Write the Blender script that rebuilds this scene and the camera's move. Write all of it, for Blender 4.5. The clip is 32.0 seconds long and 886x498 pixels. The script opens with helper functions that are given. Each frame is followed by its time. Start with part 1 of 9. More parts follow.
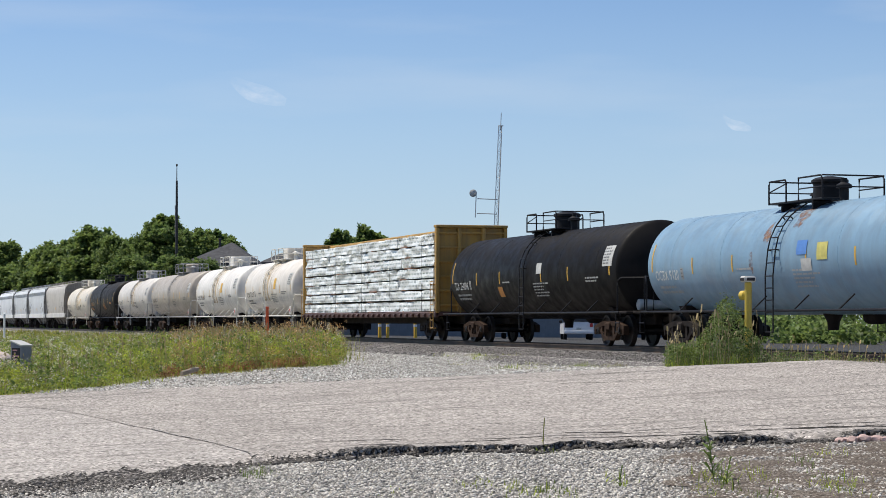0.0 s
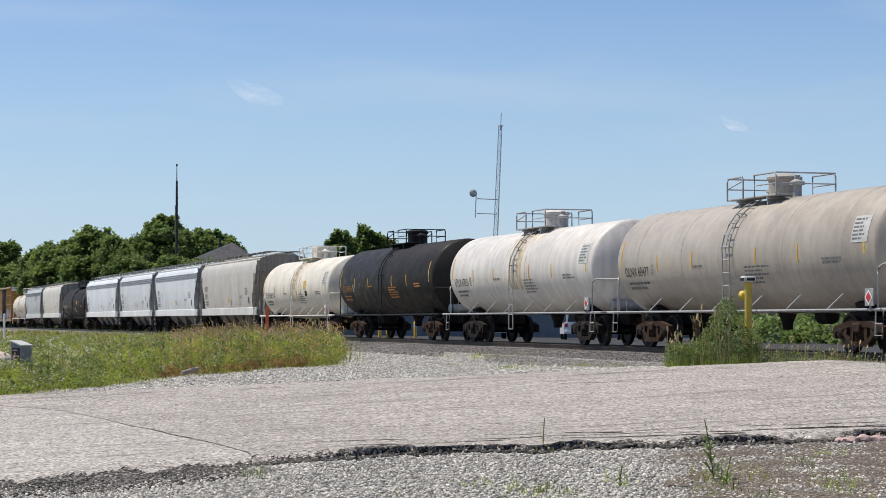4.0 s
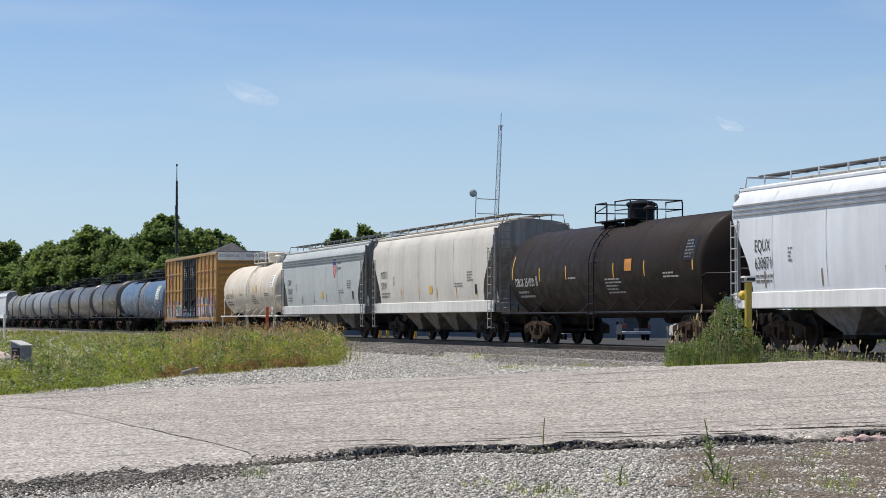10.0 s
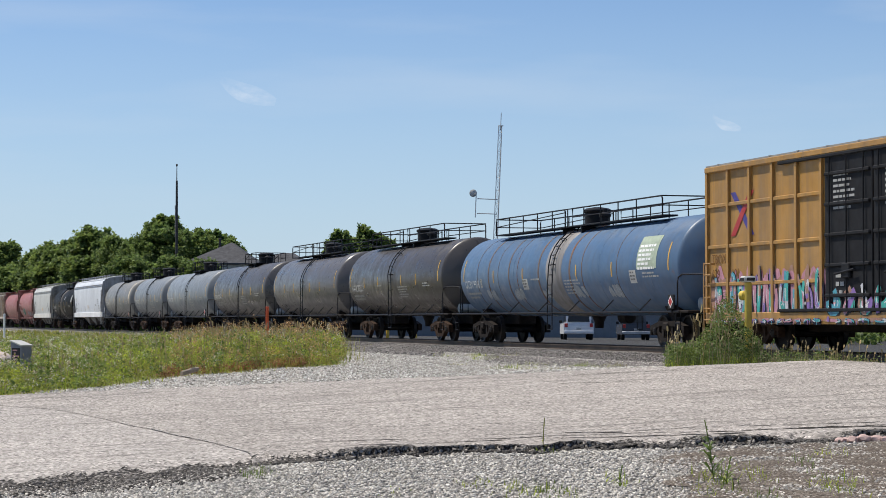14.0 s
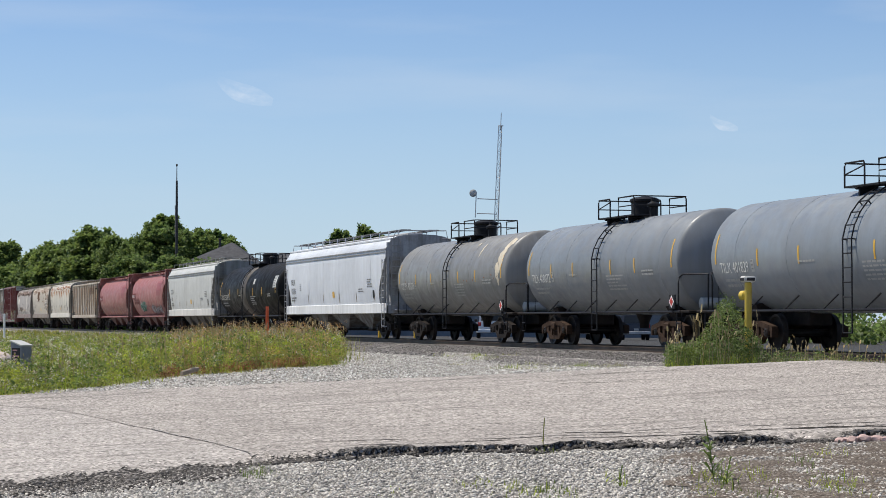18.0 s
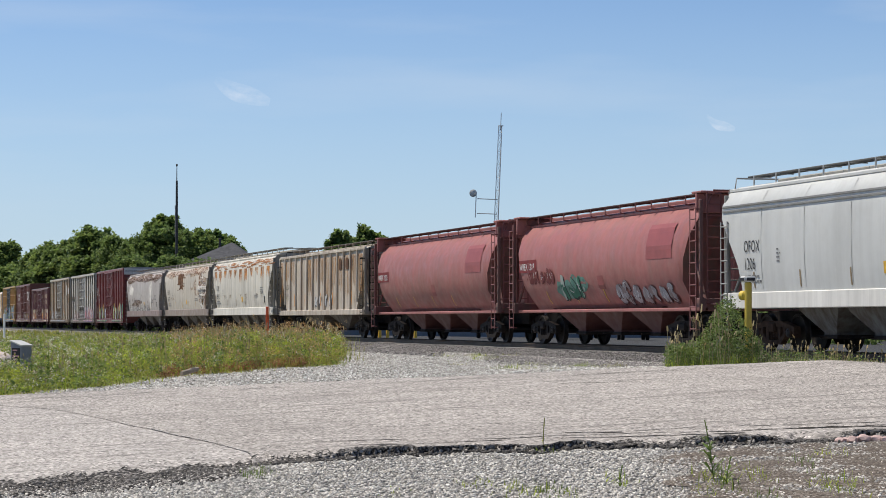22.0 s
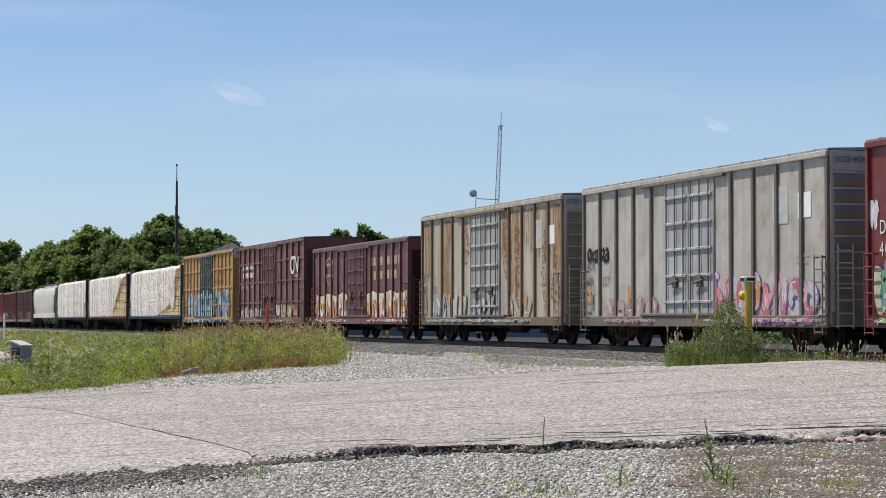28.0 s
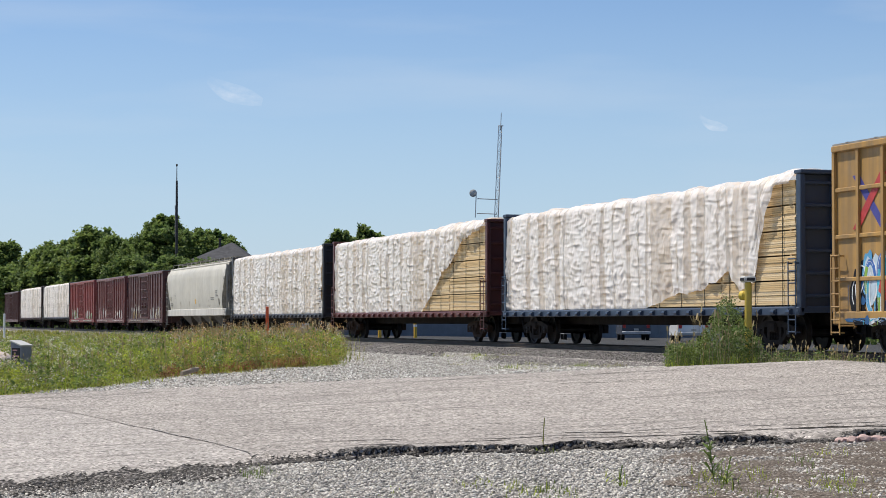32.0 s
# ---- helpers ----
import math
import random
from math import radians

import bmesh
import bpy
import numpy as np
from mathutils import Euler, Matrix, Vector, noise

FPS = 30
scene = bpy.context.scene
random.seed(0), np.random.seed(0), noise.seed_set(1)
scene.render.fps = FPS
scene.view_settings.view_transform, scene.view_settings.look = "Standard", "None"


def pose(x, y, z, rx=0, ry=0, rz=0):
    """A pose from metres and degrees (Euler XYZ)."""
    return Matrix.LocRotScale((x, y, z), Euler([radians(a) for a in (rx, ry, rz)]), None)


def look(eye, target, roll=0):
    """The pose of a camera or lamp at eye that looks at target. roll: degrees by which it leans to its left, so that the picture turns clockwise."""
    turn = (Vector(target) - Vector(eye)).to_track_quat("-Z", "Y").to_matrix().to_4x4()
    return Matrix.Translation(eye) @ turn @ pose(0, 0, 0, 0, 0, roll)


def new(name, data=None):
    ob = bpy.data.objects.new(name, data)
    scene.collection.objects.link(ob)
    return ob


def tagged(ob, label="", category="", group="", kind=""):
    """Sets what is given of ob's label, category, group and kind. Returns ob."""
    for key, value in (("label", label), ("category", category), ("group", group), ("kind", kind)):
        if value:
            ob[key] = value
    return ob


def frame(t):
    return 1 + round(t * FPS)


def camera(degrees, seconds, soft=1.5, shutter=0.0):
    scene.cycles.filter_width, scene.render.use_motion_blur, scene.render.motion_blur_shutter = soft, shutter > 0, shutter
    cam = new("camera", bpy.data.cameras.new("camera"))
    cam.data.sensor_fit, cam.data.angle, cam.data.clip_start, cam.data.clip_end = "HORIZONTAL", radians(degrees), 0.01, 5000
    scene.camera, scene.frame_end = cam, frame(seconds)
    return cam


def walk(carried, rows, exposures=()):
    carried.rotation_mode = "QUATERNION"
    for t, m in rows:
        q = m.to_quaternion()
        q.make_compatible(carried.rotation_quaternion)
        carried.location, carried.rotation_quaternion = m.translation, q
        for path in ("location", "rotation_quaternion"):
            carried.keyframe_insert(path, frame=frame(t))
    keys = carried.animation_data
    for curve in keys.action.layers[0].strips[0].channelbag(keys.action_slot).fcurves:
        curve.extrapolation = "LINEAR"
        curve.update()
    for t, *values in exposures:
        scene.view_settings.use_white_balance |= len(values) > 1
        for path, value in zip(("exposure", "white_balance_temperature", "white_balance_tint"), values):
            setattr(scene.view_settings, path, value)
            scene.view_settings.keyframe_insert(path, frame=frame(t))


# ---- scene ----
import itertools

cam = camera(23.93, 32.0, 0.55)
EYE = pose(0, -24.6, 0.785, 91.966, 0, 73.245)
walk(cam, [(0, EYE), (32, EYE)])

# ---------------- light ----------------
SUN_AZ, SUN_EL = radians(219), radians(63)      # compass from +Y, clockwise
sun_dir = Vector((math.sin(SUN_AZ) * math.cos(SUN_EL), math.cos(SUN_AZ) * math.cos(SUN_EL), math.sin(SUN_EL)))
world = bpy.data.worlds.new("sky")
scene.world = world
world.use_nodes = True
wn, wl = world.node_tree.nodes, world.node_tree.links
sky = wn.new("ShaderNodeTexSky")
sky.sky_type, sky.sun_disc, sky.sun_elevation, sky.sun_rotation = "NISHITA", False, SUN_EL, SUN_AZ
sky.air_density, sky.dust_density, sky.ozone_density, sky.altitude = 1.0, 0.0, 3.6, 900
wn["Background"].inputs["Strength"].default_value = 0.1015
tint = wn.new("ShaderNodeMix")
tint.data_type, tint.blend_type = "RGBA", "MULTIPLY"
tint.inputs[0].default_value, tint.inputs[7].default_value = 1.0, (0.915, 0.95, 1.035, 1)
wl.new(sky.outputs["Color"], tint.inputs[6])
# thin high cirrus, hardly brighter than the blue
wco, wmp, wno, wrp, cir = (wn.new(k) for k in ("ShaderNodeTexCoord", "ShaderNodeMapping", "ShaderNodeTexNoise", "ShaderNodeValToRGB", "ShaderNodeMix"))
wmp.inputs["Scale"].default_value = (2.2, 2.2, 14)
wno.inputs["Scale"].default_value, wno.inputs["Detail"].default_value = 2.4, 6
wrp.color_ramp.elements[0].position, wrp.color_ramp.elements[1].position = 0.5, 0.8
wrp.color_ramp.elements[1].color = (0.24, 0.24, 0.24, 1)
cir.data_type = "RGBA"
cir.inputs[7].default_value = (6.5, 7.0, 7.6, 1)
wl.new(wco.outputs["Generated"], wmp.inputs["Vector"])
wl.new(wmp.outputs["Vector"], wno.inputs["Vector"])
wl.new(wno.outputs["Fac"], wrp.inputs["Fac"])
wl.new(wrp.outputs["Color"], cir.inputs[0])
wl.new(tint.outputs[2], cir.inputs[6])
# milky summer haze low over the horizon
hsp, hrp, hzm = wn.new("ShaderNodeSeparateXYZ"), wn.new("ShaderNodeValToRGB"), wn.new("ShaderNodeMix")
hrp.color_ramp.elements[0].position, hrp.color_ramp.elements[1].position = 0.0, 0.15
hrp.color_ramp.elements[0].color, hrp.color_ramp.elements[1].color = (0.75, 0.75, 0.75, 1), (0, 0, 0, 1)
hzm.data_type = "RGBA"
hzm.inputs[7].default_value = (4.05, 5.35, 6.95, 1)
wl.new(wco.outputs["Generated"], hsp.inputs[0])
wl.new(hsp.outputs["Z"], hrp.inputs["Fac"])
wl.new(hrp.outputs["Color"], hzm.inputs[0])
wl.new(cir.outputs[2], hzm.inputs[6])
wl.new(hzm.outputs[2], wn["Background"].inputs["Color"])
sun = new("sun", bpy.data.lights.new("sun", "SUN"))
sun.data.energy, sun.data.angle, sun.data.color = 5.0, radians(0.53), (1.0, 0.935, 0.825)
sun.matrix_world = look(sun_dir * 100, (0, 0, 0))
scene.view_settings.exposure = 0.12

# ---------------- plan ----------------
TURN = math.atan(1114 / 3700)                   # between the view and the track
FWD, RGT = Vector((-math.cos(TURN), math.sin(TURN))), Vector((math.sin(TURN), math.cos(TURN)))
SPEED = 22.58


def place(u, d, z=0.0):
    """A point u metres to the right of the viewer's axis and d metres away."""
    return Vector((d * FWD.x + u * RGT.x, -24.6 + d * FWD.y + u * RGT.y, z))


def smooth(t):
    t = min(max(t, 0.0), 1.0)
    return t * t * (3 - 2 * t)


def ground_z(u, d):
    """Height of the ground: a yard that slopes up to the crossing, then level."""
    uu, dd = min(max(u, -13), 12), min(max(d, 13), 40.2)
    z = -1.5 + 0.03 * dd + 0.032 * uu
    w = smooth((d - 40) / 12)
    z = z * (1 - w) - 0.32 * w
    y = -24.6 + d * FWD.y + u * RGT.y
    k = 1.0 if y > 0 else smooth((6.0 + y) / 3.0)
    return z * (1 - k) + min(z, -0.34) * k - 0.3 * smooth((y - 8) / 30)


# ---------------- geometry ----------------
class Geo:
    def __init__(self):
        self.v, self.f = [], []

    def add(self, verts, faces):
        n = len(self.v)
        self.v += [tuple(p) for p in verts]
        self.f += [tuple(i + n for i in q) for q in faces]
        return self

    def box(self, x0, x1, y0, y1, z0, z1):
        return self.add([(x, y, z) for x in (x0, x1) for y in (y0, y1) for z in (z0, z1)],
                        [(0, 1, 3, 2), (4, 6, 7, 5), (0, 4, 5, 1), (2, 3, 7, 6), (0, 2, 6, 4), (1, 5, 7, 3)])

    def cbox(self, x0, x1, y0, y1, z0, z1, c=0.02):
        """A box with chamfered edges along x, and eased ends."""
        ring = [(y0 + c, z0), (y1 - c, z0), (y1, z0 + c), (y1, z1 - c), (y1 - c, z1), (y0 + c, z1), (y0, z1 - c), (y0, z0 + c)]
        yc, zc = (y0 + y1) / 2, (z0 + z1) / 2
        ky, kz = max(0.2, 1 - 2 * c / (y1 - y0)), max(0.2, 1 - 2 * c / (z1 - z0))
        small = [(yc + (y - yc) * ky, zc + (z - zc) * kz) for y, z in ring]
        return self.loft([[(x0, y, z) for y, z in small], [(x0 + c, y, z) for y, z in ring], [(x1 - c, y, z) for y, z in ring], [(x1, y, z) for y, z in small]])

    def loft(self, rings, caps=True, closed=True):
        n = len(rings[0])
        verts = [p for r in rings for p in r]
        faces = []
        for i in range(len(rings) - 1):
            for j in range(n if closed else n - 1):
                k = (j + 1) % n
                faces.append((i * n + j, i * n + k, (i + 1) * n + k, (i + 1) * n + j))
        if caps:
            faces.append(tuple(range(n))[::-1])
            faces.append(tuple((len(rings) - 1) * n + j for j in range(n)))
        return self.add(verts, faces)

    def tube(self, pts, r, seg=6):
        pts = [Vector(p) for p in pts]
        rings = []
        for i, p in enumerate(pts):
            a, b = pts[max(i - 1, 0)], pts[min(i + 1, len(pts) - 1)]
            t = (b - a).normalized()
            ref = Vector((0, 0, 1)) if abs(t.z) < 0.9 else Vector((1, 0, 0))
            s = t.cross(ref).normalized()
            n = s.cross(t)
            rings.append([p + (s * math.cos(q) + n * math.sin(q)) * r for q in [2 * math.pi * j / seg for j in range(seg)]])
        return self.loft(rings)

    def lathe(self, prof, seg=32, axis="x", at=(0, 0, 0)):
        """prof: (along, radius) pairs turned round an axis through at."""
        rings = []
        for s, r in prof:
            ring = []
            for j in range(seg):
                q = 2 * math.pi * j / seg
                c, e = r * math.cos(q), r * math.sin(q)
                p = {"x": (s, c, e), "y": (e, s, c), "z": (c, e, s)}[axis]
                ring.append((p[0] + at[0], p[1] + at[1], p[2] + at[2]))
            rings.append(ring)
        return self.loft(rings)

    def prism(self, poly, y0, y1):
        """A polygon in x, z drawn out along y."""
        return self.loft([[(x, y0, z) for x, z in poly], [(x, y1, z) for x, z in poly]])

    def prism_x(self, poly, x0, x1):
        return self.loft([[(x0, y, z) for y, z in poly], [(x1, y, z) for y, z in poly]])

    def mirror(self, mx=False, my=False):
        g = Geo()
        g.v, g.f = list(self.v), list(self.f)
        flip = mx != my
        g.add([(-x if mx else x, -y if my else y, z) for x, y, z in self.v], [tuple(reversed(q)) if flip else q for q in self.f])
        return g

    def moved(self, m):
        self.v = [tuple(m @ Vector(p)) for p in self.v]
        return self

    def mesh(self, name, mat=None, sharp=35, flat=False):
        me = bpy.data.meshes.new(name)
        me.from_pydata(self.v, [], self.f)
        if not flat:
            me.polygons.foreach_set("use_smooth", [True] * len(me.polygons))
            me.update()
            me.set_sharp_from_angle(angle=radians(sharp))
        if mat:
            me.materials.append(mat)
        me.update()
        return me


def fix_normals(me):
    bm = bmesh.new()
    bm.from_mesh(me)
    bmesh.ops.recalc_face_normals(bm, faces=bm.faces)
    bm.to_mesh(me)
    bm.free()
    return me


SHARED = {}


def shared(key, build, mat, sharp=35):
    k = (key, mat.name)
    if k not in SHARED:
        SHARED[k] = fix_normals(build().mesh(str(key if isinstance(key, str) else key[0]), mat, sharp))
    return SHARED[k]


def part(name, geo, material, parent, label="", m=None, sharp=35):
    """One mesh object under a thing or a part. geo: a Geo or a finished mesh."""
    me = geo if isinstance(geo, bpy.types.Mesh) else fix_normals(geo.mesh(name, material, sharp))
    ob = new(name, me)
    ob.parent = parent
    if m is not None:
        ob.matrix_basis = m
    if label:
        ob["label"] = label
    return ob


def thing(name, label, category, m=None, group="", kind=""):
    ob = new(name)
    ob.empty_display_size = 0.3
    if m is not None:
        ob.matrix_basis = m
    return tagged(ob, label, category, group, kind)


def bulk(name, base_v, base_f, pos, size, rng, mat, tilt=math.pi, squash=(1, 1, 1), spin=True, flat=True, jitter=0.0):
    """Many small copies of one shape in a single mesh."""
    bv, bf = np.array(base_v, float), np.array(base_f, int)
    n, k = len(pos), len(bv)
    pos, size = np.asarray(pos, float), np.asarray(size, float).reshape(n, -1)
    az = rng.uniform(0, 2 * math.pi, n) if spin else np.zeros(n)
    tl = rng.uniform(-tilt, tilt, n)
    v = np.repeat(bv[None] * np.array(squash), n, 0)
    if jitter:
        v = v * (1 + rng.uniform(-jitter, jitter, (n, k, 1)))
    v = v * size[:, None, :]
    c, s = np.cos(tl)[:, None], np.sin(tl)[:, None]
    y, z = v[..., 1] * c - v[..., 2] * s, v[..., 1] * s + v[..., 2] * c
    c, s = np.cos(az)[:, None], np.sin(az)[:, None]
    x, y = v[..., 0] * c - y * s, v[..., 0] * s + y * c
    v = np.stack([x, y, z], -1) + pos[:, None, :]
    f = (bf[None] + (np.arange(n) * k)[:, None, None]).reshape(-1, bf.shape[1])
    return raw_mesh(name, v.reshape(-1, 3), f, mat, flat)


def raw_mesh(name, v, f, mat, flat=True):
    me = bpy.data.meshes.new(name)
    nf, w = f.shape
    me.vertices.add(len(v))
    me.vertices.foreach_set("co", np.asarray(v, np.float32).ravel())
    me.loops.add(nf * w)
    me.loops.foreach_set("vertex_index", np.asarray(f, np.int32).ravel())
    me.polygons.add(nf)
    me.polygons.foreach_set("loop_start", np.arange(0, nf * w, w, dtype=np.int32))
    if not flat:
        me.polygons.foreach_set("use_smooth", np.ones(nf, bool))
    me.materials.append(mat)
    me.update(calc_edges=True)
    me.validate()
    return me


def lettering(text, size, at="LEFT", spread=1.0, wide=1.0):
    """Flat outlines of a text: points (u, v) and faces."""
    cu = bpy.data.curves.new("text", "FONT")
    cu.body, cu.size, cu.align_x, cu.space_character, cu.resolution_u = text, size, at, spread, 3
    ob = bpy.data.objects.new("text", cu)
    me = bpy.data.meshes.new_from_object(ob)
    pts, faces = [(p.co.x * wide, p.co.y) for p in me.vertices], [tuple(q.vertices) for q in me.polygons]
    bpy.data.objects.remove(ob)
    bpy.data.meshes.remove(me)
    bpy.data.curves.remove(cu)
    return pts, faces


# ---------------- materials ----------------
def material(name, rough=0.6, metal=0.0, spec=0.5):
    m = bpy.data.materials.new(name)
    m.use_nodes = True
    b = m.node_tree.nodes["Principled BSDF"]
    b.inputs["Roughness"].default_value, b.inputs["Metallic"].default_value = rough, metal
    b.inputs["Specular IOR Level"].default_value = spec
    return m, m.node_tree.nodes, m.node_tree.links, b


def noise_node(n, l, scale, detail=4, vec=None, stretch=None, rough=0.55, ridged=False):
    t = n.new("ShaderNodeTexNoise")
    if ridged:
        t.noise_type = "RIDGED_MULTIFRACTAL"
    t.inputs["Scale"].default_value, t.inputs["Detail"].default_value, t.inputs["Roughness"].default_value = scale, detail, rough
    if stretch is not None:
        mp = n.new("ShaderNodeMapping")
        mp.inputs["Scale"].default_value = stretch
        l.new(vec, mp.inputs["Vector"])
        vec = mp.outputs["Vector"]
    if vec is not None:
        l.new(vec, t.inputs["Vector"])
    return t.outputs["Fac"]


def ramp(n, l, fac, stops):
    r = n.new("ShaderNodeValToRGB")
    while len(r.color_ramp.elements) < len(stops):
        r.color_ramp.elements.new(0.5)
    for e, (p, c) in zip(r.color_ramp.elements, stops):
        e.position, e.color = p, (*c, 1) if len(c) == 3 else (c[0], c[0], c[0], 1)
    l.new(fac, r.inputs["Fac"])
    return r.outputs["Color"]


def mix(n, l, a, b, fac, mode="MIX"):
    x = n.new("ShaderNodeMix")
    x.data_type, x.blend_type = "RGBA", mode
    for sock, val in ((x.inputs[6], a), (x.inputs[7], b)):
        if isinstance(val, tuple):
            sock.default_value = (*val, 1)
        else:
            l.new(val, sock)
    if isinstance(fac, float):
        x.inputs[0].default_value = fac
    else:
        l.new(fac, x.inputs[0])
    return x.outputs[2]


def bump(n, l, b, height, strength=0.3, dist=0.02):
    k = n.new("ShaderNodeBump")
    k.inputs["Strength"].default_value, k.inputs["Distance"].default_value = strength, dist
    l.new(height, k.inputs["Height"])
    l.new(k.outputs["Normal"], b.inputs["Normal"])


def obj_coord(n):
    return n.new("ShaderNodeTexCoord").outputs["Object"]


PAINTS = {}


def paint(name, rgb, grime=0.25, rust=0.0, rough=0.45, streak=0.3, dirt=(0.10, 0.085, 0.07), rust_rgb=(0.23, 0.085, 0.03), seed=0.0):
    """Weathered car paint: faded patches, run-down streaks, grime and rust spots."""
    if name in PAINTS:
        return PAINTS[name]
    dark = sum(rgb) < 0.3
    if dark:
        dirt, rough = tuple(c * 0.95 + 0.006 for c in rgb), rough + (0.1 if sum(rgb) < 0.08 else -0.1)
    m, n, l, b = material(name, rough, 0, 0.12 if sum(rgb) < 0.08 else 0.45)
    co = obj_coord(n)
    mp = n.new("ShaderNodeMapping")
    mp.inputs["Location"].default_value = (seed * 7.3, seed * 3.1, seed)
    l.new(co, mp.inputs["Vector"])
    co = mp.outputs["Vector"]
    fade = noise_node(n, l, 0.55, 5, co)
    lo, hi = tuple(c * 0.86 for c in rgb), tuple(min(1, c * 1.08 + 0.004) for c in rgb)
    col = ramp(n, l, fade, [(0.3, lo), (0.7, hi)])
    run = noise_node(n, l, 1.6, 6, co, (2.0, 2.0, 0.11), 0.62)
    col = mix(n, l, col, dirt, ramp(n, l, run, [(0.40, (0.0,)), (0.62, (streak,))]))
    spots = noise_node(n, l, 1.1, 7, co, None, 0.68)
    col = mix(n, l, col, dirt, ramp(n, l, spots, [(0.46, (0.0,)), (0.68, (grime,))]))
    if rust > 0:
        rs = noise_node(n, l, 0.9, 9, co, (1, 1, 0.45), 0.7)
        edge = 0.72 - 0.3 * rust
        rc = ramp(n, l, noise_node(n, l, 9, 5, co), [(0.3, tuple(c * 0.5 for c in rust_rgb)), (0.7, tuple(c * 1.5 for c in rust_rgb))])
        col = mix(n, l, col, rc, ramp(n, l, rs, [(edge, (0.0,)), (edge + 0.07, (0.9,))]))
    l.new(col, b.inputs["Base Color"])
    l.new(ramp(n, l, noise_node(n, l, 2.5, 5, co), [(0.3, (rough - 0.1,)), (0.7, (min(1, rough + 0.2),))]), b.inputs["Roughness"])
    bump(n, l, b, noise_node(n, l, 1.3, 3, co), 0.12, 0.02)
    PAINTS[name] = m
    return m


def plain(name, rgb, rough=0.6, metal=0.0, vary=0.2, scale=4.0, bumps=0.2, island=False):
    m, n, l, b = material(name, rough, metal, 0.5 if sum(rgb) > 0.3 else 0.12)
    co = obj_coord(n)
    t = noise_node(n, l, scale, 5, co)
    lo, hi = tuple(c * (1 - vary) for c in rgb), tuple(min(1, c * (1 + vary)) for c in rgb)
    col = ramp(n, l, t, [(0.3, lo), (0.7, hi)])
    if island:
        g = n.new("ShaderNodeNewGeometry")
        col = mix(n, l, col, ramp(n, l, g.outputs["Random Per Island"], [(0.0, tuple(c * 0.3 for c in rgb)), (0.6, rgb), (1.0, tuple(min(0.85, c * 1.8) for c in rgb))]), 0.85)
    l.new(col, b.inputs["Base Color"])
    if bumps:
        bump(n, l, b, noise_node(n, l, scale * 6, 4, co), bumps, 0.01)
    return m


def stain_material(name, rgb, edge):
    """Rusty water that ran down a panel: thin upright runs, denser above."""
    m, n, l, b = material(name, 0.85, 0, 0.2)
    co = obj_coord(n)
    l.new(ramp(n, l, noise_node(n, l, 5, 6, co), [(0.3, tuple(c * 0.6 for c in rgb)), (0.7, tuple(c * 1.5 for c in rgb))]), b.inputs["Base Color"])
    cl, mx = n.new("ShaderNodeBsdfTransparent"), n.new("ShaderNodeMixShader")
    l.new(ramp(n, l, noise_node(n, l, 3.0, 7, co, (2.6, 1, 0.14), 0.65), [(edge, (0.0,)), (edge + 0.22, (0.9,))]), mx.inputs[0])
    l.new(cl.outputs[0], mx.inputs[1]), l.new(b.outputs[0], mx.inputs[2])
    l.new(mx.outputs[0], n["Material Output"].inputs["Surface"])
    return m


M_STEEL = plain("dark_truck_steel", (0.02, 0.016, 0.014), 0.75, 0.0, 0.45, 3)
M_RUSTY = plain("rusty_cast_steel", (0.042, 0.026, 0.018), 0.85, 0.0, 0.5, 5)
M_WHEEL = plain("wheel_steel", (0.03, 0.026, 0.024), 0.55, 0.3, 0.4, 4)
M_RAIL = plain("rail_steel", (0.08, 0.06, 0.05), 0.5, 0.4, 0.3, 2)
M_TIE = plain("weathered_tie_wood", (0.11, 0.085, 0.065), 0.9, 0, 0.35, 6)
M_YELLOW = plain("reflective_yellow", (0.62, 0.36, 0.03), 0.5, 0, 0.15, 6, 0)
M_WHITE = plain("white_paint", (0.78, 0.78, 0.76), 0.5, 0, 0.1, 3, 0)
M_BLACK = plain("black_paint", (0.018, 0.018, 0.02), 0.5, 0, 0.2, 3, 0)
M_LETTER_W = plain("faded_white_lettering", (0.62, 0.62, 0.6), 0.6, 0, 0.1, 5, 0)
M_PRINT_W = plain("dusty_white_print", (0.34, 0.34, 0.33), 0.6, 0, 0.1, 5, 0)
M_LETTER_B = plain("faded_black_lettering", (0.035, 0.035, 0.04), 0.6, 0, 0.2, 5, 0)
M_PRINT_B = plain("worn_grey_print", (0.13, 0.13, 0.13), 0.6, 0, 0.2, 5, 0)
M_LETTER_O = plain("orange_lettering", (0.5, 0.2, 0.03), 0.6, 0, 0.2, 5, 0)
M_GREYPLATE = plain("grey_plate", (0.45, 0.45, 0.43), 0.6, 0, 0.15, 5, 0)
M_RED = plain("red_paint", (0.45, 0.03, 0.02), 0.5, 0, 0.15, 4, 0)
M_BLUE = plain("blue_paint", (0.03, 0.06, 0.3), 0.5, 0, 0.15, 4, 0)

# ---------------- rolling stock: common parts ----------------
TRAIN = []          # (thing, x at the start)
WHEELS = {-1: [], 1: []}
WHEEL_R = 0.48


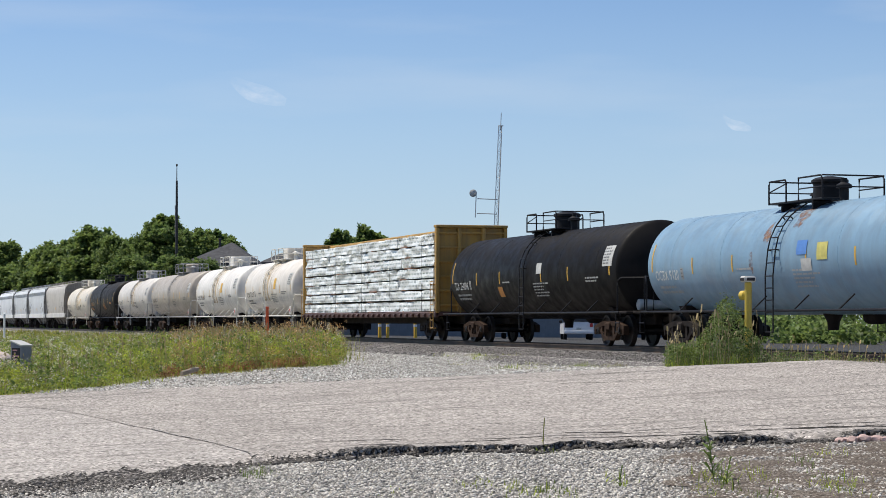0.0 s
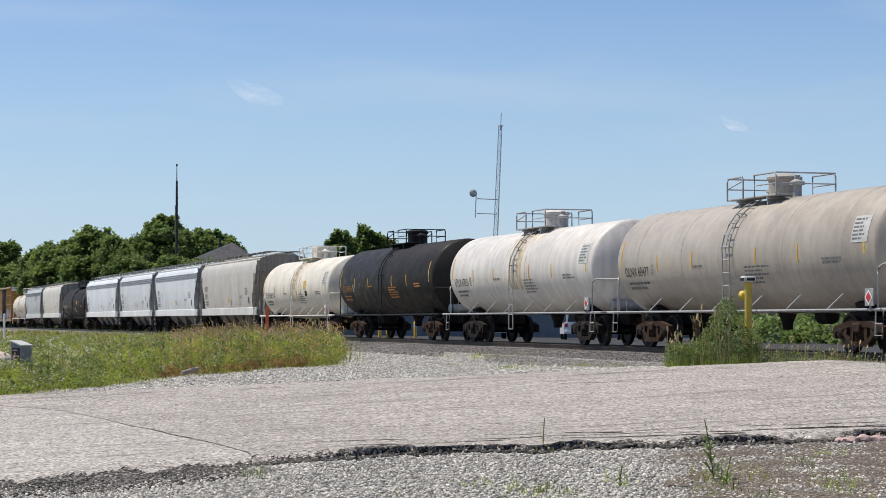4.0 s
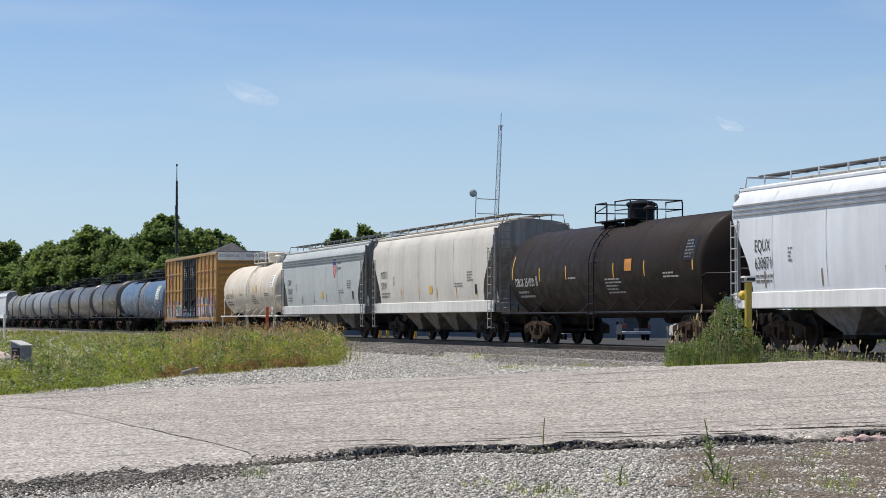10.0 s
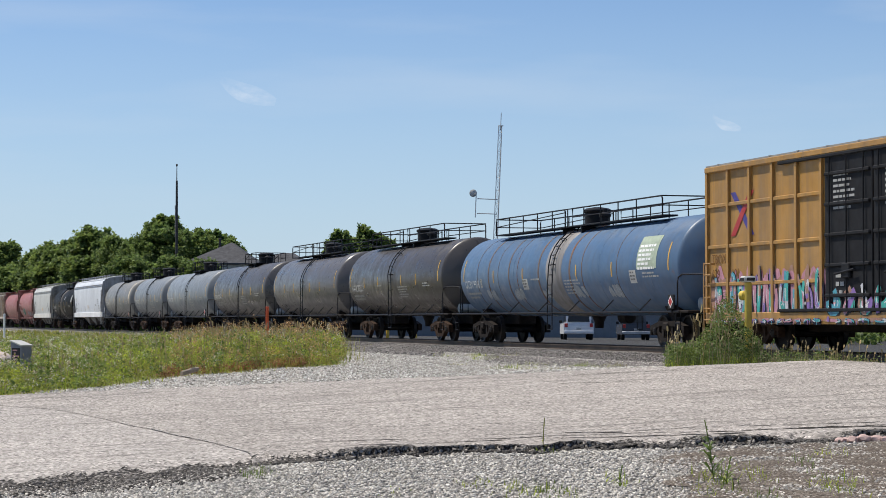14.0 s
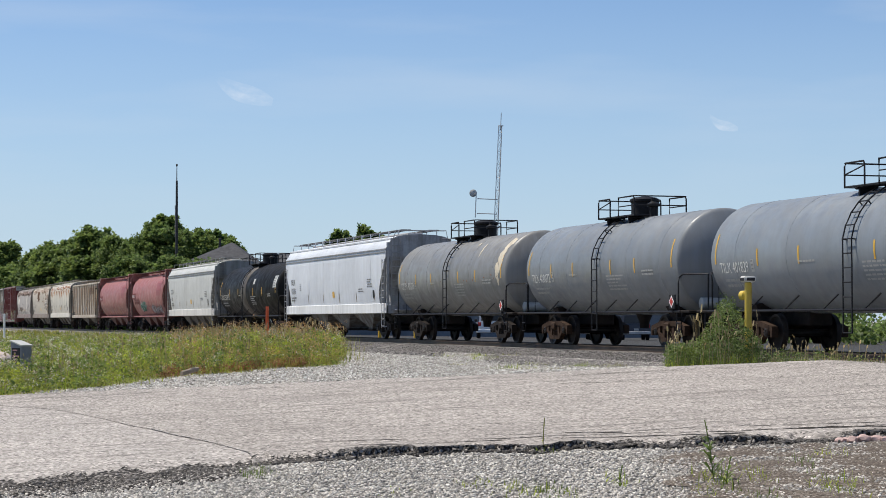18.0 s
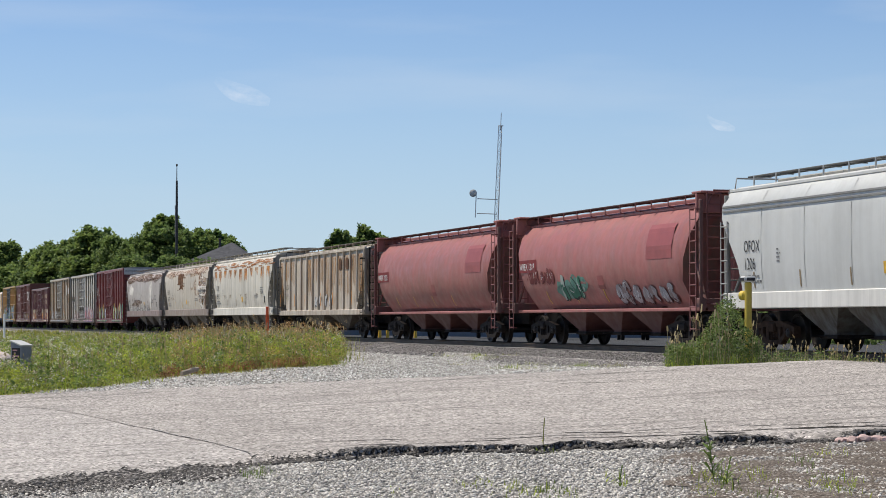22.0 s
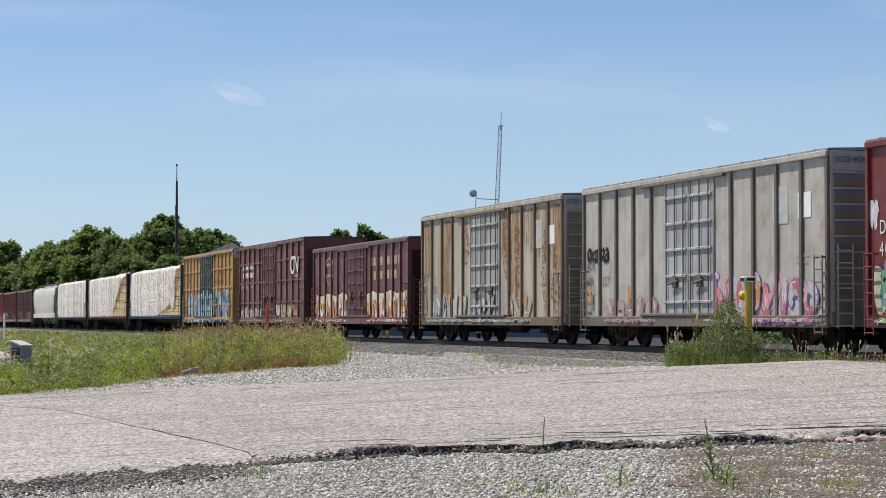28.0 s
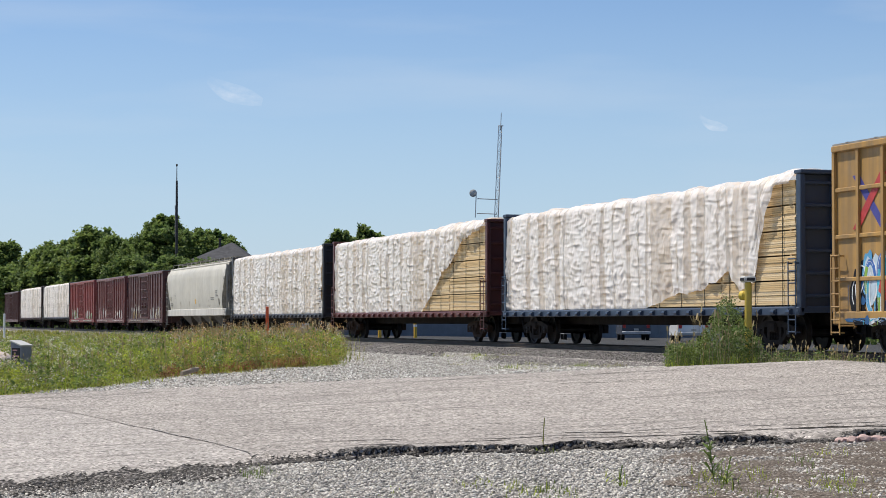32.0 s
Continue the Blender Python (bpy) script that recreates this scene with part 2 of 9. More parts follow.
def g_sideframe():
    g = Geo()
    # upper chord, lower chord, columns and pedestal ends of the cast frame
    g.prism([(-1.2, 0.50), (-1.2, 0.64), (-0.5, 0.78), (0.5, 0.78), (1.2, 0.64), (1.2, 0.50), (0.5, 0.63), (-0.5, 0.63)], -0.09, 0.09)
    g.prism([(-0.82, 0.50), (-0.42, 0.18), (0.42, 0.18), (0.82, 0.50), (0.7, 0.54), (0.36, 0.3), (-0.36, 0.3), (-0.7, 0.54)], -0.08, 0.08)
    for s in (-1, 1):
        g.prism([(s * 0.27, 0.28), (s * 0.40, 0.28), (s * 0.42, 0.66), (s * 0.25, 0.66)], -0.07, 0.07)
        g.prism([(s * 1.14, 0.36), (s * 1.22, 0.36), (s * 1.24, 0.62), (s * 1.12, 0.62)], -0.09, 0.09)
        g.prism([(s * 0.60, 0.38), (s * 0.68, 0.38), (s * 0.70, 0.62), (s * 0.56, 0.62)], -0.08, 0.08)
    return g


def g_springs():
    g = Geo()
    for x in (-0.15, 0.0, 0.15):
        pts = [(x + 0.06 * math.cos(q), 0.06 * math.sin(q), 0.3 + 0.2 * q / (10 * math.pi)) for q in [i * math.pi / 4 for i in range(41)]]
        g.tube(pts, 0.017, 4)
    return g


def g_wheelset():
    g = Geo()
    for s in (-1, 1):
        prof = [(0.0, 0.10), (0.0, WHEEL_R - 0.10), (-0.02, WHEEL_R - 0.07), (-0.055, WHEEL_R - 0.06), (-0.065, WHEEL_R - 0.01), (-0.055, WHEEL_R), (0.05, WHEEL_R + 0.002),
                (0.06, WHEEL_R + 0.02), (0.075, WHEEL_R + 0.02), (0.08, WHEEL_R - 0.06), (0.03, WHEEL_R - 0.08), (0.03, 0.17), (0.08, 0.12), (0.08, 0.08)]
        g.lathe([(s * (0.76 - a), r) for a, r in prof], 28, "y")
    g.lathe([(-1.12, 0.05), (-1.1, 0.11), (-0.98, 0.12), (-0.96, 0.085), (0.96, 0.085), (0.98, 0.12), (1.1, 0.11), (1.12, 0.05)], 14, "y")
    for s in (-1, 1):          # three cap bolts on each axle end
        for q in (0, 2.1, 4.2):
            g.lathe([(s * 1.11, 0.018), (s * 1.14, 0.018), (s * 1.142, 0.004)], 6, "y", (0.06 * math.cos(q), 0, 0.06 * math.sin(q)))
    return g


def add_truck(car, x, rusty=False):
    mat = M_RUSTY if rusty else M_STEEL
    bol = part("truck", shared("truck_bolster", lambda: Geo().cbox(-0.2, 0.2, -1.15, 1.15, 0.5, 0.74, 0.04).lathe([(0.74, 0.3), (0.84, 0.28)], 16, "z"), mat), mat, car, "four-wheel freight truck", Matrix.Translation((x, 0, 0)))
    for s in (-1, 1):
        part("side_frame", shared("side_frame", g_sideframe, mat), mat, bol, "", Matrix.Translation((0, s * 1.0, 0)))
        part("spring_set", shared("spring_set", g_springs, mat), mat, bol, "", Matrix.Translation((0, s * 1.0, 0)))
        for e in (-1, 1):
            part("bearing_adapter", shared("bearing_adapter", lambda: Geo().cbox(-0.13, 0.13, -0.1, 0.1, 0.42, 0.62, 0.03), mat), mat, bol, "", Matrix.Translation((e * 0.89, s * 1.0, 0)))
    for e in (-1, 1):
        w = part("wheelset", shared("wheelset", g_wheelset, M_WHEEL, 40), M_WHEEL, bol, "", Matrix.Translation((e * 0.89, 0, WHEEL_R)))
        WHEELS[e].append(w)
        part("brake_beam", shared("brake_beam", lambda: Geo().cbox(-0.05, 0.05, -0.85, 0.85, 0.36, 0.46, 0.02), mat), mat, bol, "", Matrix.Translation((e * 0.36, 0, 0)))
    return bol


def g_coupler():
    g = Geo().cbox(-0.1, 0.75, -0.08, 0.08, 0.74, 0.94, 0.03)
    g.prism_x([(-0.17, 0.68), (0.13, 0.68), (0.17, 0.75), (0.17, 0.93), (0.13, 1.0), (-0.17, 1.0)], 0.72, 0.94)
    g.cbox(0.9, 1.0, -0.16, -0.02, 0.7, 0.98, 0.03)
    g.tube([(0.4, -0.25, 0.8), (0.7, -0.3, 0.5), (0.95, -0.25, 0.45)], 0.025)
    return g


def add_couplers(car, half):
    for s in (-1, 1):
        m = Matrix.Translation((s * (half - 0.97), 0, 0)) @ Matrix.Rotation(0 if s > 0 else math.pi, 4, "Z")
        part("coupler", shared("coupler", g_coupler, M_STEEL), M_STEEL, car, "", m)


def g_ladder(h, w=0.4, step=0.3, r=0.018, off=0.12):
    g = Geo()
    for s in (-1, 1):
        g.box(s * w / 2 - 0.02, s * w / 2 + 0.02, -0.008, 0.008, 0, h)
        for z in (0.05, h - 0.05):
            g.box(s * w / 2 - 0.02, s * w / 2 + 0.02, 0, off, z - 0.02, z + 0.02)
    for i in range(int(h / step) + 1):
        g.tube([(-w / 2, 0, 0.06 + i * step), (w / 2, 0, 0.06 + i * step)], r, 5)
    return g


def add_ladder(car, mat, x, y, z, h, end=False, w=0.4, name="ladder"):
    """A rung ladder; it hangs on the near side, the far side or, with end, on the car's end."""
    rot = 0 if y < 0 else math.pi
    if end:
        rot = math.pi / 2 if x > 0 else -math.pi / 2
    part(name, shared((name, round(h, 2), w), lambda: g_ladder(h, w), mat), mat, car, "", Matrix.Translation((x, y, z)) @ Matrix.Rotation(rot, 4, "Z"))


def car_thing(name, label, category, left, pitch, gap):
    half = pitch / 2
    x = left + (pitch - gap) / 2
    car = thing(name, label, category, Matrix.Translation((x, 0, 0)), "freight train cars")
    TRAIN.append((car, x))
    add_couplers(car, half)
    return car, (pitch - gap) / 2, half


# what is written on a side: f(u, v) gives the place on the side for u along the car, v up
def on_plane(y):
    return lambda u, v, lift: (u, y - lift, v)


def on_shell(r, zc):
    def f(u, v, lift):
        q = math.asin(max(-1, min(1, (v - zc) / r)))
        return (u, -(r + lift) * math.cos(q), zc + (r + lift) * math.sin(q))
    return f


def on_side(prof):
    """prof: (z, half width) pairs of a bulging side."""
    def f(u, v, lift):
        for (z0, w0), (z1, w1) in zip(prof, prof[1:]):
            if z0 <= v <= z1:
                return (u, -(w0 + (w1 - w0) * (v - z0) / (z1 - z0)) - lift, v)
        return (u, -prof[-1][1] - lift, v)
    return f


def add_text(car, text, u, v, size, mat, f, wide=0.8, spread=1.05, name="lettering", lift=0.014):
    pts, faces = lettering(text, size * 1.35, "LEFT", spread, wide)
    part(name, Geo().add([f(u + a, v + b, lift) for a, b in pts], faces).mesh(name, mat, flat=True), mat, car, "car number and reporting marks" if any(c.isdigit() for c in text) else "")


def quad_rows(f, u0, u1, v0, v1, lift, n=1):
    vs, fs = [], []
    for i in range(n + 1):
        v = v0 + (v1 - v0) * i / n
        vs += [f(u0, v, lift), f(u1, v, lift)]
    for i in range(n):
        fs.append((2 * i, 2 * i + 1, 2 * i + 3, 2 * i + 2))
    return vs, fs


def add_patch(car, u, v, w, h, mat, f, name="marking", lift=0.008, n=4, label=""):
    part(name, Geo().add(*quad_rows(f, u, u + w, v, v + h, lift, n)).mesh(name, mat, flat=True), mat, car, label)


def add_bars(car, u, v, w, rows, mat, f, seed, rh=0.055, step=0.1, name="small_lettering", lift=0.009):
    """Small print that cannot be read: rows of short bars."""
    mat = M_PRINT_W if mat == M_LETTER_W else (M_PRINT_B if mat == M_LETTER_B else mat)
    rng = random.Random(seed)
    g = Geo()
    for i in range(rows):
        a, end = u, u + w * rng.uniform(0.6, 1.0)
        while a < end:
            b = min(end, a + rng.uniform(0.08, 0.3))
            g.add(*quad_rows(f, a, b, v - i * step - rh, v - i * step, lift, 1))
            a = b + 0.045
    part(name, g.mesh(name, mat, flat=True), mat, car)["kind"] = "stuff"


def blob(cx, cz, rx, rz, rng, n=18, wob=0.25):
    k = [rng.uniform(-wob, wob) for _ in range(4)]
    ph = [rng.uniform(0, 6.3) for _ in range(4)]
    out = []
    for i in range(n):
        q = 2 * math.pi * i / n
        r = 1 + sum(k[j] * math.cos((j + 2) * q + ph[j]) for j in range(4)) * 0.6
        out.append((cx + rx * r * math.cos(q), cz + rz * r * math.sin(q)))
    return out


GRAF = {}


def graf_mat(rgb):
    if rgb not in GRAF:
        GRAF[rgb] = plain("spray_paint", rgb, 0.55, 0, 0.18, 5, 0)
    return GRAF[rgb]


def ribbon(pts, half):
    """A stroke of varying width along a curve: left and right rims."""
    out = []
    for i, (a, b) in enumerate(pts):
        (a0, b0), (a1, b1) = pts[max(i - 1, 0)], pts[min(i + 1, len(pts) - 1)]
        k = math.hypot(a1 - a0, b1 - b0) or 1
        out.append(((a - (b1 - b0) / k * half[i], b + (a1 - a0) / k * half[i]), (a + (b1 - b0) / k * half[i], b - (a1 - a0) / k * half[i])))
    return out


def add_graffiti(car, u0, u1, v0, v1, f, fills, outline, seed, letters=6, spill=True, sill=False):
    """Abstract spray-painted forms: fat curved strokes with dark rims, two-tone fills, shine lines and drips over a cloud of paint."""
    rng = random.Random(seed)
    if sill:                                  # the paint runs on over the side sill
        add_graffiti(car, u0, u1, 0.74, 0.86, on_plane(-1.584), fills, outline, seed + 7, letters, True)
    w, h = (u1 - u0) / letters, v1 - v0
    layers = {}
    count = itertools.count()

    def lay(rgb_, quads, lift):
        h_ = lift + 0.00022 * next(count)           # every coat lies over the one before
        for q in quads:
            layers.setdefault(rgb_, []).append([f(a, min(max(b, v0 - 0.05), v1 + 0.1), h_) for a, b in q])

    def stroke(rgb_, pts, half, lift):
        rim = ribbon(pts, half)
        lay(rgb_, [(l0, r0, r1, l1) for (l0, r0), (l1, r1) in zip(rim, rim[1:])], lift)
    if spill:
        for i in range(letters * 2):
            lay(fills[-1 - (i % 2) * (len(fills) > 3)], [blob(u0 + (u1 - u0) * (i + rng.random()) / (letters * 2), v0 + h * rng.uniform(0.3, 0.6), w * rng.uniform(0.4, 0.75), h * rng.uniform(0.25, 0.42), rng)], 0.006)
    for i in range(letters):
        cx, lean = u0 + w * (i + 0.5), rng.uniform(-0.08, 0.2) * w
        hh = h * rng.uniform(0.78, 1.0)
        for j in range(rng.randint(2, 4)):
            kind = rng.random()
            t = min(w, h) * rng.uniform(0.09, 0.17)
            if kind < 0.45:                   # bow
                q0, turn = rng.uniform(0, 6.28), rng.uniform(2.2, 4.4) * rng.choice((-1, 1))
                rx, rz, oz = w * rng.uniform(0.2, 0.42), hh * rng.uniform(0.18, 0.4), v0 + hh * rng.uniform(0.35, 0.65)
                pts = [(cx + lean * (oz - v0) / h + rx * math.cos(q0 + turn * k / 8), oz + rz * math.sin(q0 + turn * k / 8)) for k in range(9)]
            else:                             # leaning stem with a hooked end
                a0, a1, bow = cx + rng.uniform(-0.4, 0.4) * w, cx + rng.uniform(-0.4, 0.4) * w + lean, rng.uniform(-0.2, 0.2) * w
                b0, b1 = v0 + hh * rng.uniform(0.0, 0.15), v0 + hh * rng.uniform(0.75, 1.0)
                pts = [(a0 + (a1 - a0) * k / 8 + bow * math.sin(math.pi * k / 8), b0 + (b1 - b0) * k / 8) for k in range(9)]
            half = [t * (0.75 + 0.5 * math.sin(math.pi * k / 8)) for k in range(9)]
            one, two = fills[rng.randrange(max(1, len(fills) - 1))], fills[rng.randrange(len(fills))]
            stroke(outline, [(a + 0.03, b - 0.03) for a, b in pts], [q + 0.035 for q in half], 0.008)
            stroke(one, pts, half, 0.010)
            cut = rng.randint(3, 6)
            stroke(two, pts[cut:], [q * 0.98 for q in half[cut:]], 0.012)
            if rng.random() < 0.6:
                stroke((0.7, 0.7, 0.7), [(a - t * 0.35, b + t * 0.3) for a, b in pts[2:6]], [t * 0.12] * 4, 0.014)
        if rng.random() < 0.5:
            lay(fills[rng.randrange(len(fills))], [blob(cx + w * rng.uniform(-.4, .4), v0 + hh * rng.uniform(.2, .9), w * 0.08, w * 0.09, rng, 10)], 0.015)
        for j in range(rng.randint(0, 2)):
            a, b = cx + w * rng.uniform(-0.5, 0.5), v0 + hh * rng.uniform(0.2, 0.6)
            stroke(fills[rng.randrange(len(fills))], [(a, b), (a, b - 0.12), (a, b - rng.uniform(0.2, 0.45))], [0.014, 0.01, 0.005], 0.016)
    for rgb, polys in layers.items():
        g = Geo()
        for p in polys:
            g.add(p, [tuple(range(len(p)))])
        part("graffiti", g.mesh("graffiti", graf_mat(rgb), flat=True), graf_mat(rgb), car, "spray-painted graffiti")["kind"] = "stuff"


# ---------------- tank cars ----------------
def tank_car(left, pitch, rgb, label, top=3.95, r=1.5, mark=None, mark_mat=None, rust=0.0, grime=0.18, rail=None, long_walk=False, placard=True, tape=True, seed=0, gap=2.1, name="tank_car", band=None, dome="round", panel=None, streak=0.2, extras=(), stain=None, fit=0.0):
    """fit: how far the hatch, its platform and the ladder stand from the middle."""
    car, hb, half = car_thing(name, label, "tank car", left, pitch, gap)
    pm = paint("tank_paint_%d" % seed, rgb, grime, rust, 0.42, streak, seed=seed)
    rm = rail or M_BLACK
    zc = top - r
    at = Matrix.Translation((fit, 0, 0))
    d = r * 0.1
    dish = 1.6 * r                               # dished head with a tight knuckle
    prof = [(-hb + d - 0.08 * r - math.sqrt(dish ** 2 - (k * r) ** 2) + math.sqrt(dish ** 2 - (0.93 * r) ** 2), k * r) for k in (0.012, 0.2, 0.4, 0.6, 0.78, 0.93)]
    prof += [(-hb + d - 0.055 * r, 0.965 * r), (-hb + d - 0.025 * r, 0.99 * r), (-hb + d, r)]
    prof = prof + [(-x, q) for x, q in reversed(prof)]
    part("tank_shell", Geo().lathe(prof, 56, "x", (0, 0, zc)), pm, car, "", None, 50)
    f = on_shell(r, zc)
    for i in range(5):
        if i == 2:
            continue
        x = (-1 + (i + 0.5) * 0.4) * (hb - d)
        part("shell_seam", shared(("shell_seam", round(r, 2), round(zc, 2)), lambda: Geo().loft([[(a, (r + b) * math.cos(2 * math.pi * j / 48), zc + (r + b) * math.sin(2 * math.pi * j / 48)) for j in range(48)] for a, b in ((-0.014, -0.01), (-0.014, 0.004), (0.014, 0.004), (0.014, -0.01))], caps=False), pm), pm, car, "", Matrix.Translation((x, 0, 0)))
    if band:
        bm_ = paint("tank_band_%d" % seed, band, 0.4, 0.3, 0.6, 0.4, seed=seed + 3)
        part("shell_band", Geo().loft([[(a, (r + b) * math.cos(2 * math.pi * j / 48), zc + (r + b) * math.sin(2 * math.pi * j / 48)) for j in range(48)] for a, b in ((-0.75, -0.01), (-0.7, 0.025), (0.7, 0.025), (0.75, -0.01))], caps=False), bm_, car, "raised saddle band round the shell", at)
    if stain:
        for k_, (x0, x1) in enumerate(((-0.55, 0.75), (-1.25, -0.55), (0.75, 1.9))):
            vs = [f_ for j in range(25) for f_ in ((x0, -(r + 0.004) * math.cos(radians(-25 + j * 5)), zc + (r + 0.004) * math.sin(radians(-25 + j * 5))), (x1, -(r + 0.004) * math.cos(radians(-25 + j * 5)), zc + (r + 0.004) * math.sin(radians(-25 + j * 5))))]
            part("product_stain", Geo().add(vs, [(2 * j, 2 * j + 1, 2 * j + 3, 2 * j + 2) for j in range(24)]).mesh("product_stain", stain[min(k_, 1)]), stain[min(k_, 1)], car, "beige stain run down from the hatch", at)
    # underframe
    for s in (-1, 1):
        part("draft_sill", Geo().cbox(s * (half - 0.9) if s < 0 else hb - 3.6, -hb + 3.6 if s < 0 else half - 0.9, -0.32, 0.32, 0.66, 1.02, 0.03), M_STEEL, car)
        part("saddle", Geo().prism_x([(-0.9, 0.9), (0.9, 0.9), (1.05, 1.2), (0.8, zc - r * 0.8), (-0.8, zc - r * 0.8), (-1.05, 1.2)], s * (hb - 1.75) - 0.22, s * (hb - 1.75) + 0.22), M_STEEL, car)
        part("end_platform", Geo().cbox(s * (half - 0.75) - 0.55, s * (half - 0.75) + 0.45, -1.5, 1.5, 1.0, 1.08, 0.02), M_STEEL if rm == M_BLACK else rm, car)
        for y in (-1, 1):
            x0, x1 = s * (half - 1.15), s * (half - 0.35)
            part("end_handrail", Geo().tube([(x0, y * 1.45, 1.05), (x0, y * 1.45, 1.85), (x0 + s * 0.06, y * 1.45, 2.0), (x0 + s * 0.2, y * 1.4, 2.08), (x1, y * 0.9, 2.08), (x1, y * 0.9, 1.05)], 0.025), rm, car)
            part("side_step", Geo().tube([(x0, y * 1.5, 1.02), (x0, y * 1.52, 0.45), (x0 + s * 0.35, y * 1.52, 0.45), (x0 + s * 0.35, y * 1.5, 1.02)], 0.022).tube([(x0, y * 1.52, 0.72), (x0 + s * 0.35, y * 1.52, 0.72)], 0.02), rm, car)
        add_truck(car, s * (hb - 1.75), seed % 3 != 1)
    part("air_reservoir", Geo().lathe([(-0.55, 0.05), (-0.5, 0.17), (0.5, 0.17), (0.55, 0.05)], 14, "y", (half - 0.95, -0.35, 1.27)), rm if rm != M_BLACK else M_GREYPLATE, car, "small air reservoir on the end platform")
    part("brake_wheel", Geo().lathe([(half - 0.5, 0.25), (half - 0.48, 0.28), (half - 0.46, 0.25)], 16, "x", (0, 0.4, 1.75)).tube([(half - 0.48, 0.4, 1.05), (half - 0.48, 0.4, 1.75)], 0.03), M_STEEL, car)
    for y in (-1, 1):
        part("side_rail", Geo().tube([(-half + 0.9, y * 1.5, 1.04), (half - 0.9, y * 1.5, 1.04)], 0.035), rm, car)
        for i in range(6):
            x = (-1 + (i + 0.5) / 3) * (hb - 1.4)
            part("rail_brace", shared(("rail_brace", y), lambda: Geo().tube([(0, y * 1.5, 1.04), (0.3, y * 1.22, 1.42)], 0.022, 5), rm), rm, car, "", Matrix.Translation((x, 0, 0)))
        # ladder bent over the shell
        g = Geo()
        qs = [radians(a) for a in (-18, -5, 8, 20, 32, 44, 56, 66)]
        rr = r + 0.1
        path = [(y * 1.58, 0.5), (y * 1.58, 1.0), (y * 1.58, zc - 0.45)] + [(y * rr * math.cos(q) * 1.0, zc + rr * math.sin(q)) for q in qs[2:]]
        for sx in (-0.22, 0.22):
            g.tube([(sx, a, b) for a, b in path], 0.02, 5)
        for (a0, b0), (a1, b1) in zip(path, path[1:]):
            k = max(1, int(math.hypot(a1 - a0, b1 - b0) / 0.3))
            for i in range(k):
                a, b = a0 + (a1 - a0) * i / k, b0 + (b1 - b0) * i / k
                g.tube([(-0.22, a, b), (0.22, a, b)], 0.016, 5)
        for q in (qs[2], qs[5]):
            for sx in (-0.22, 0.22):
                g.tube([(sx, y * rr * math.cos(q), zc + rr * math.sin(q)), (sx, y * r * 0.99 * math.cos(q), zc + r * 0.99 * math.sin(q))], 0.018, 5)
        part("ladder", g, rm, car, "", at)
    # top fittings
    w = 3.0 if not long_walk else hb * 1.5
    pl = part("top_platform", Geo().cbox(-w / 2, w / 2, -0.85, -0.35, top + 0.0, top + 0.05, 0.015).cbox(-w / 2, w / 2, 0.35, 0.85, top + 0.0, top + 0.05, 0.015).cbox(-1.0, -0.9, -0.85, 0.85, top - 0.06, top, 0.02).cbox(0.9, 1.0, -0.85, 0.85, top - 0.06, top, 0.02).box(-0.9, -0.85, -0.8, 0.8, top - 0.2, top).box(0.85, 0.9, -0.8, 0.8, top - 0.2, top), rm, car, "", at)
    for y in (-0.85, 0.85):
        g = Geo()
        hgt = 0.6
        g.tube([(-w / 2, y, top), (-w / 2, y, top + hgt - 0.08), (-w / 2 + 0.08, y, top + hgt), (-0.55, y, top + hgt), (-0.5, y, top + hgt - 0.08), (-0.5, y, top)], 0.025, 6)
        g.tube([(0.2, y, top), (0.2, y, top + hgt), (w / 2 - 0.08, y, top + hgt), (w / 2, y, top + hgt - 0.08), (w / 2, y, top)], 0.025, 6)
        g.tube([(-w / 2, y, top + 0.32), (-0.5, y, top + 0.5)], 0.018, 5).tube([(0.2, y, top + 0.32), (w / 2, y, top + 0.32)], 0.018, 5)
        if long_walk:
            for i in range(1, int(w / 1.5)):
                x = -w / 2 + i * 1.5
                g.tube([(x, y, top), (x, y, top + hgt)], 0.02, 5)
            g.tube([(-w / 2, y, top + hgt), (w / 2, y, top + hgt)], 0.02, 5)
        part("railing", g, rm, pl)
    for x in (-w / 2, w / 2):
        part("railing", Geo().tube([(x, -0.85, top + 0.6), (x, 0.85, top + 0.6)], 0.022, 6).tube([(x, -0.85, top + 0.32), (x, 0.85, top + 0.32)], 0.018, 5), rm, pl)
    if dome == "round":
        part("manway", Geo().lathe([(top - 0.15, 0.42), (top + 0.45, 0.42), (top + 0.5, 0.47), (top + 0.56, 0.47), (top + 0.62, 0.36), (top + 0.66, 0.1)], 24, "z", (0.25, 0, 0)), rm if rm == M_BLACK else pm, car, "", at, 40)
    else:
        part("manway", Geo().cbox(-0.15, 0.95, -0.5, 0.5, top - 0.1, top + 0.62, 0.05), pm if rm != M_BLACK else rm, car, "", at)
    part("valve", Geo().lathe([(top - 0.1, 0.12), (top + 0.3, 0.12), (top + 0.3, 0.2), (top + 0.38, 0.2), (top + 0.45, 0.08), (top + 0.55, 0.08)], 12, "z", (1.2, -0.1, 0)), rm, car, "", at)
    part("valve", Geo().lathe([(top - 0.1, 0.1), (top + 0.22, 0.1), (top + 0.22, 0.15), (top + 0.3, 0.12)], 12, "z", (-0.75, 0.1, 0)), rm, car, "", at)
    part("outlet_valve", Geo().lathe([(0.55, 0.14), (0.75, 0.16), (zc - r + 0.1, 0.3)], 14, "z", (0.4, 0, 0)), M_STEEL, car)
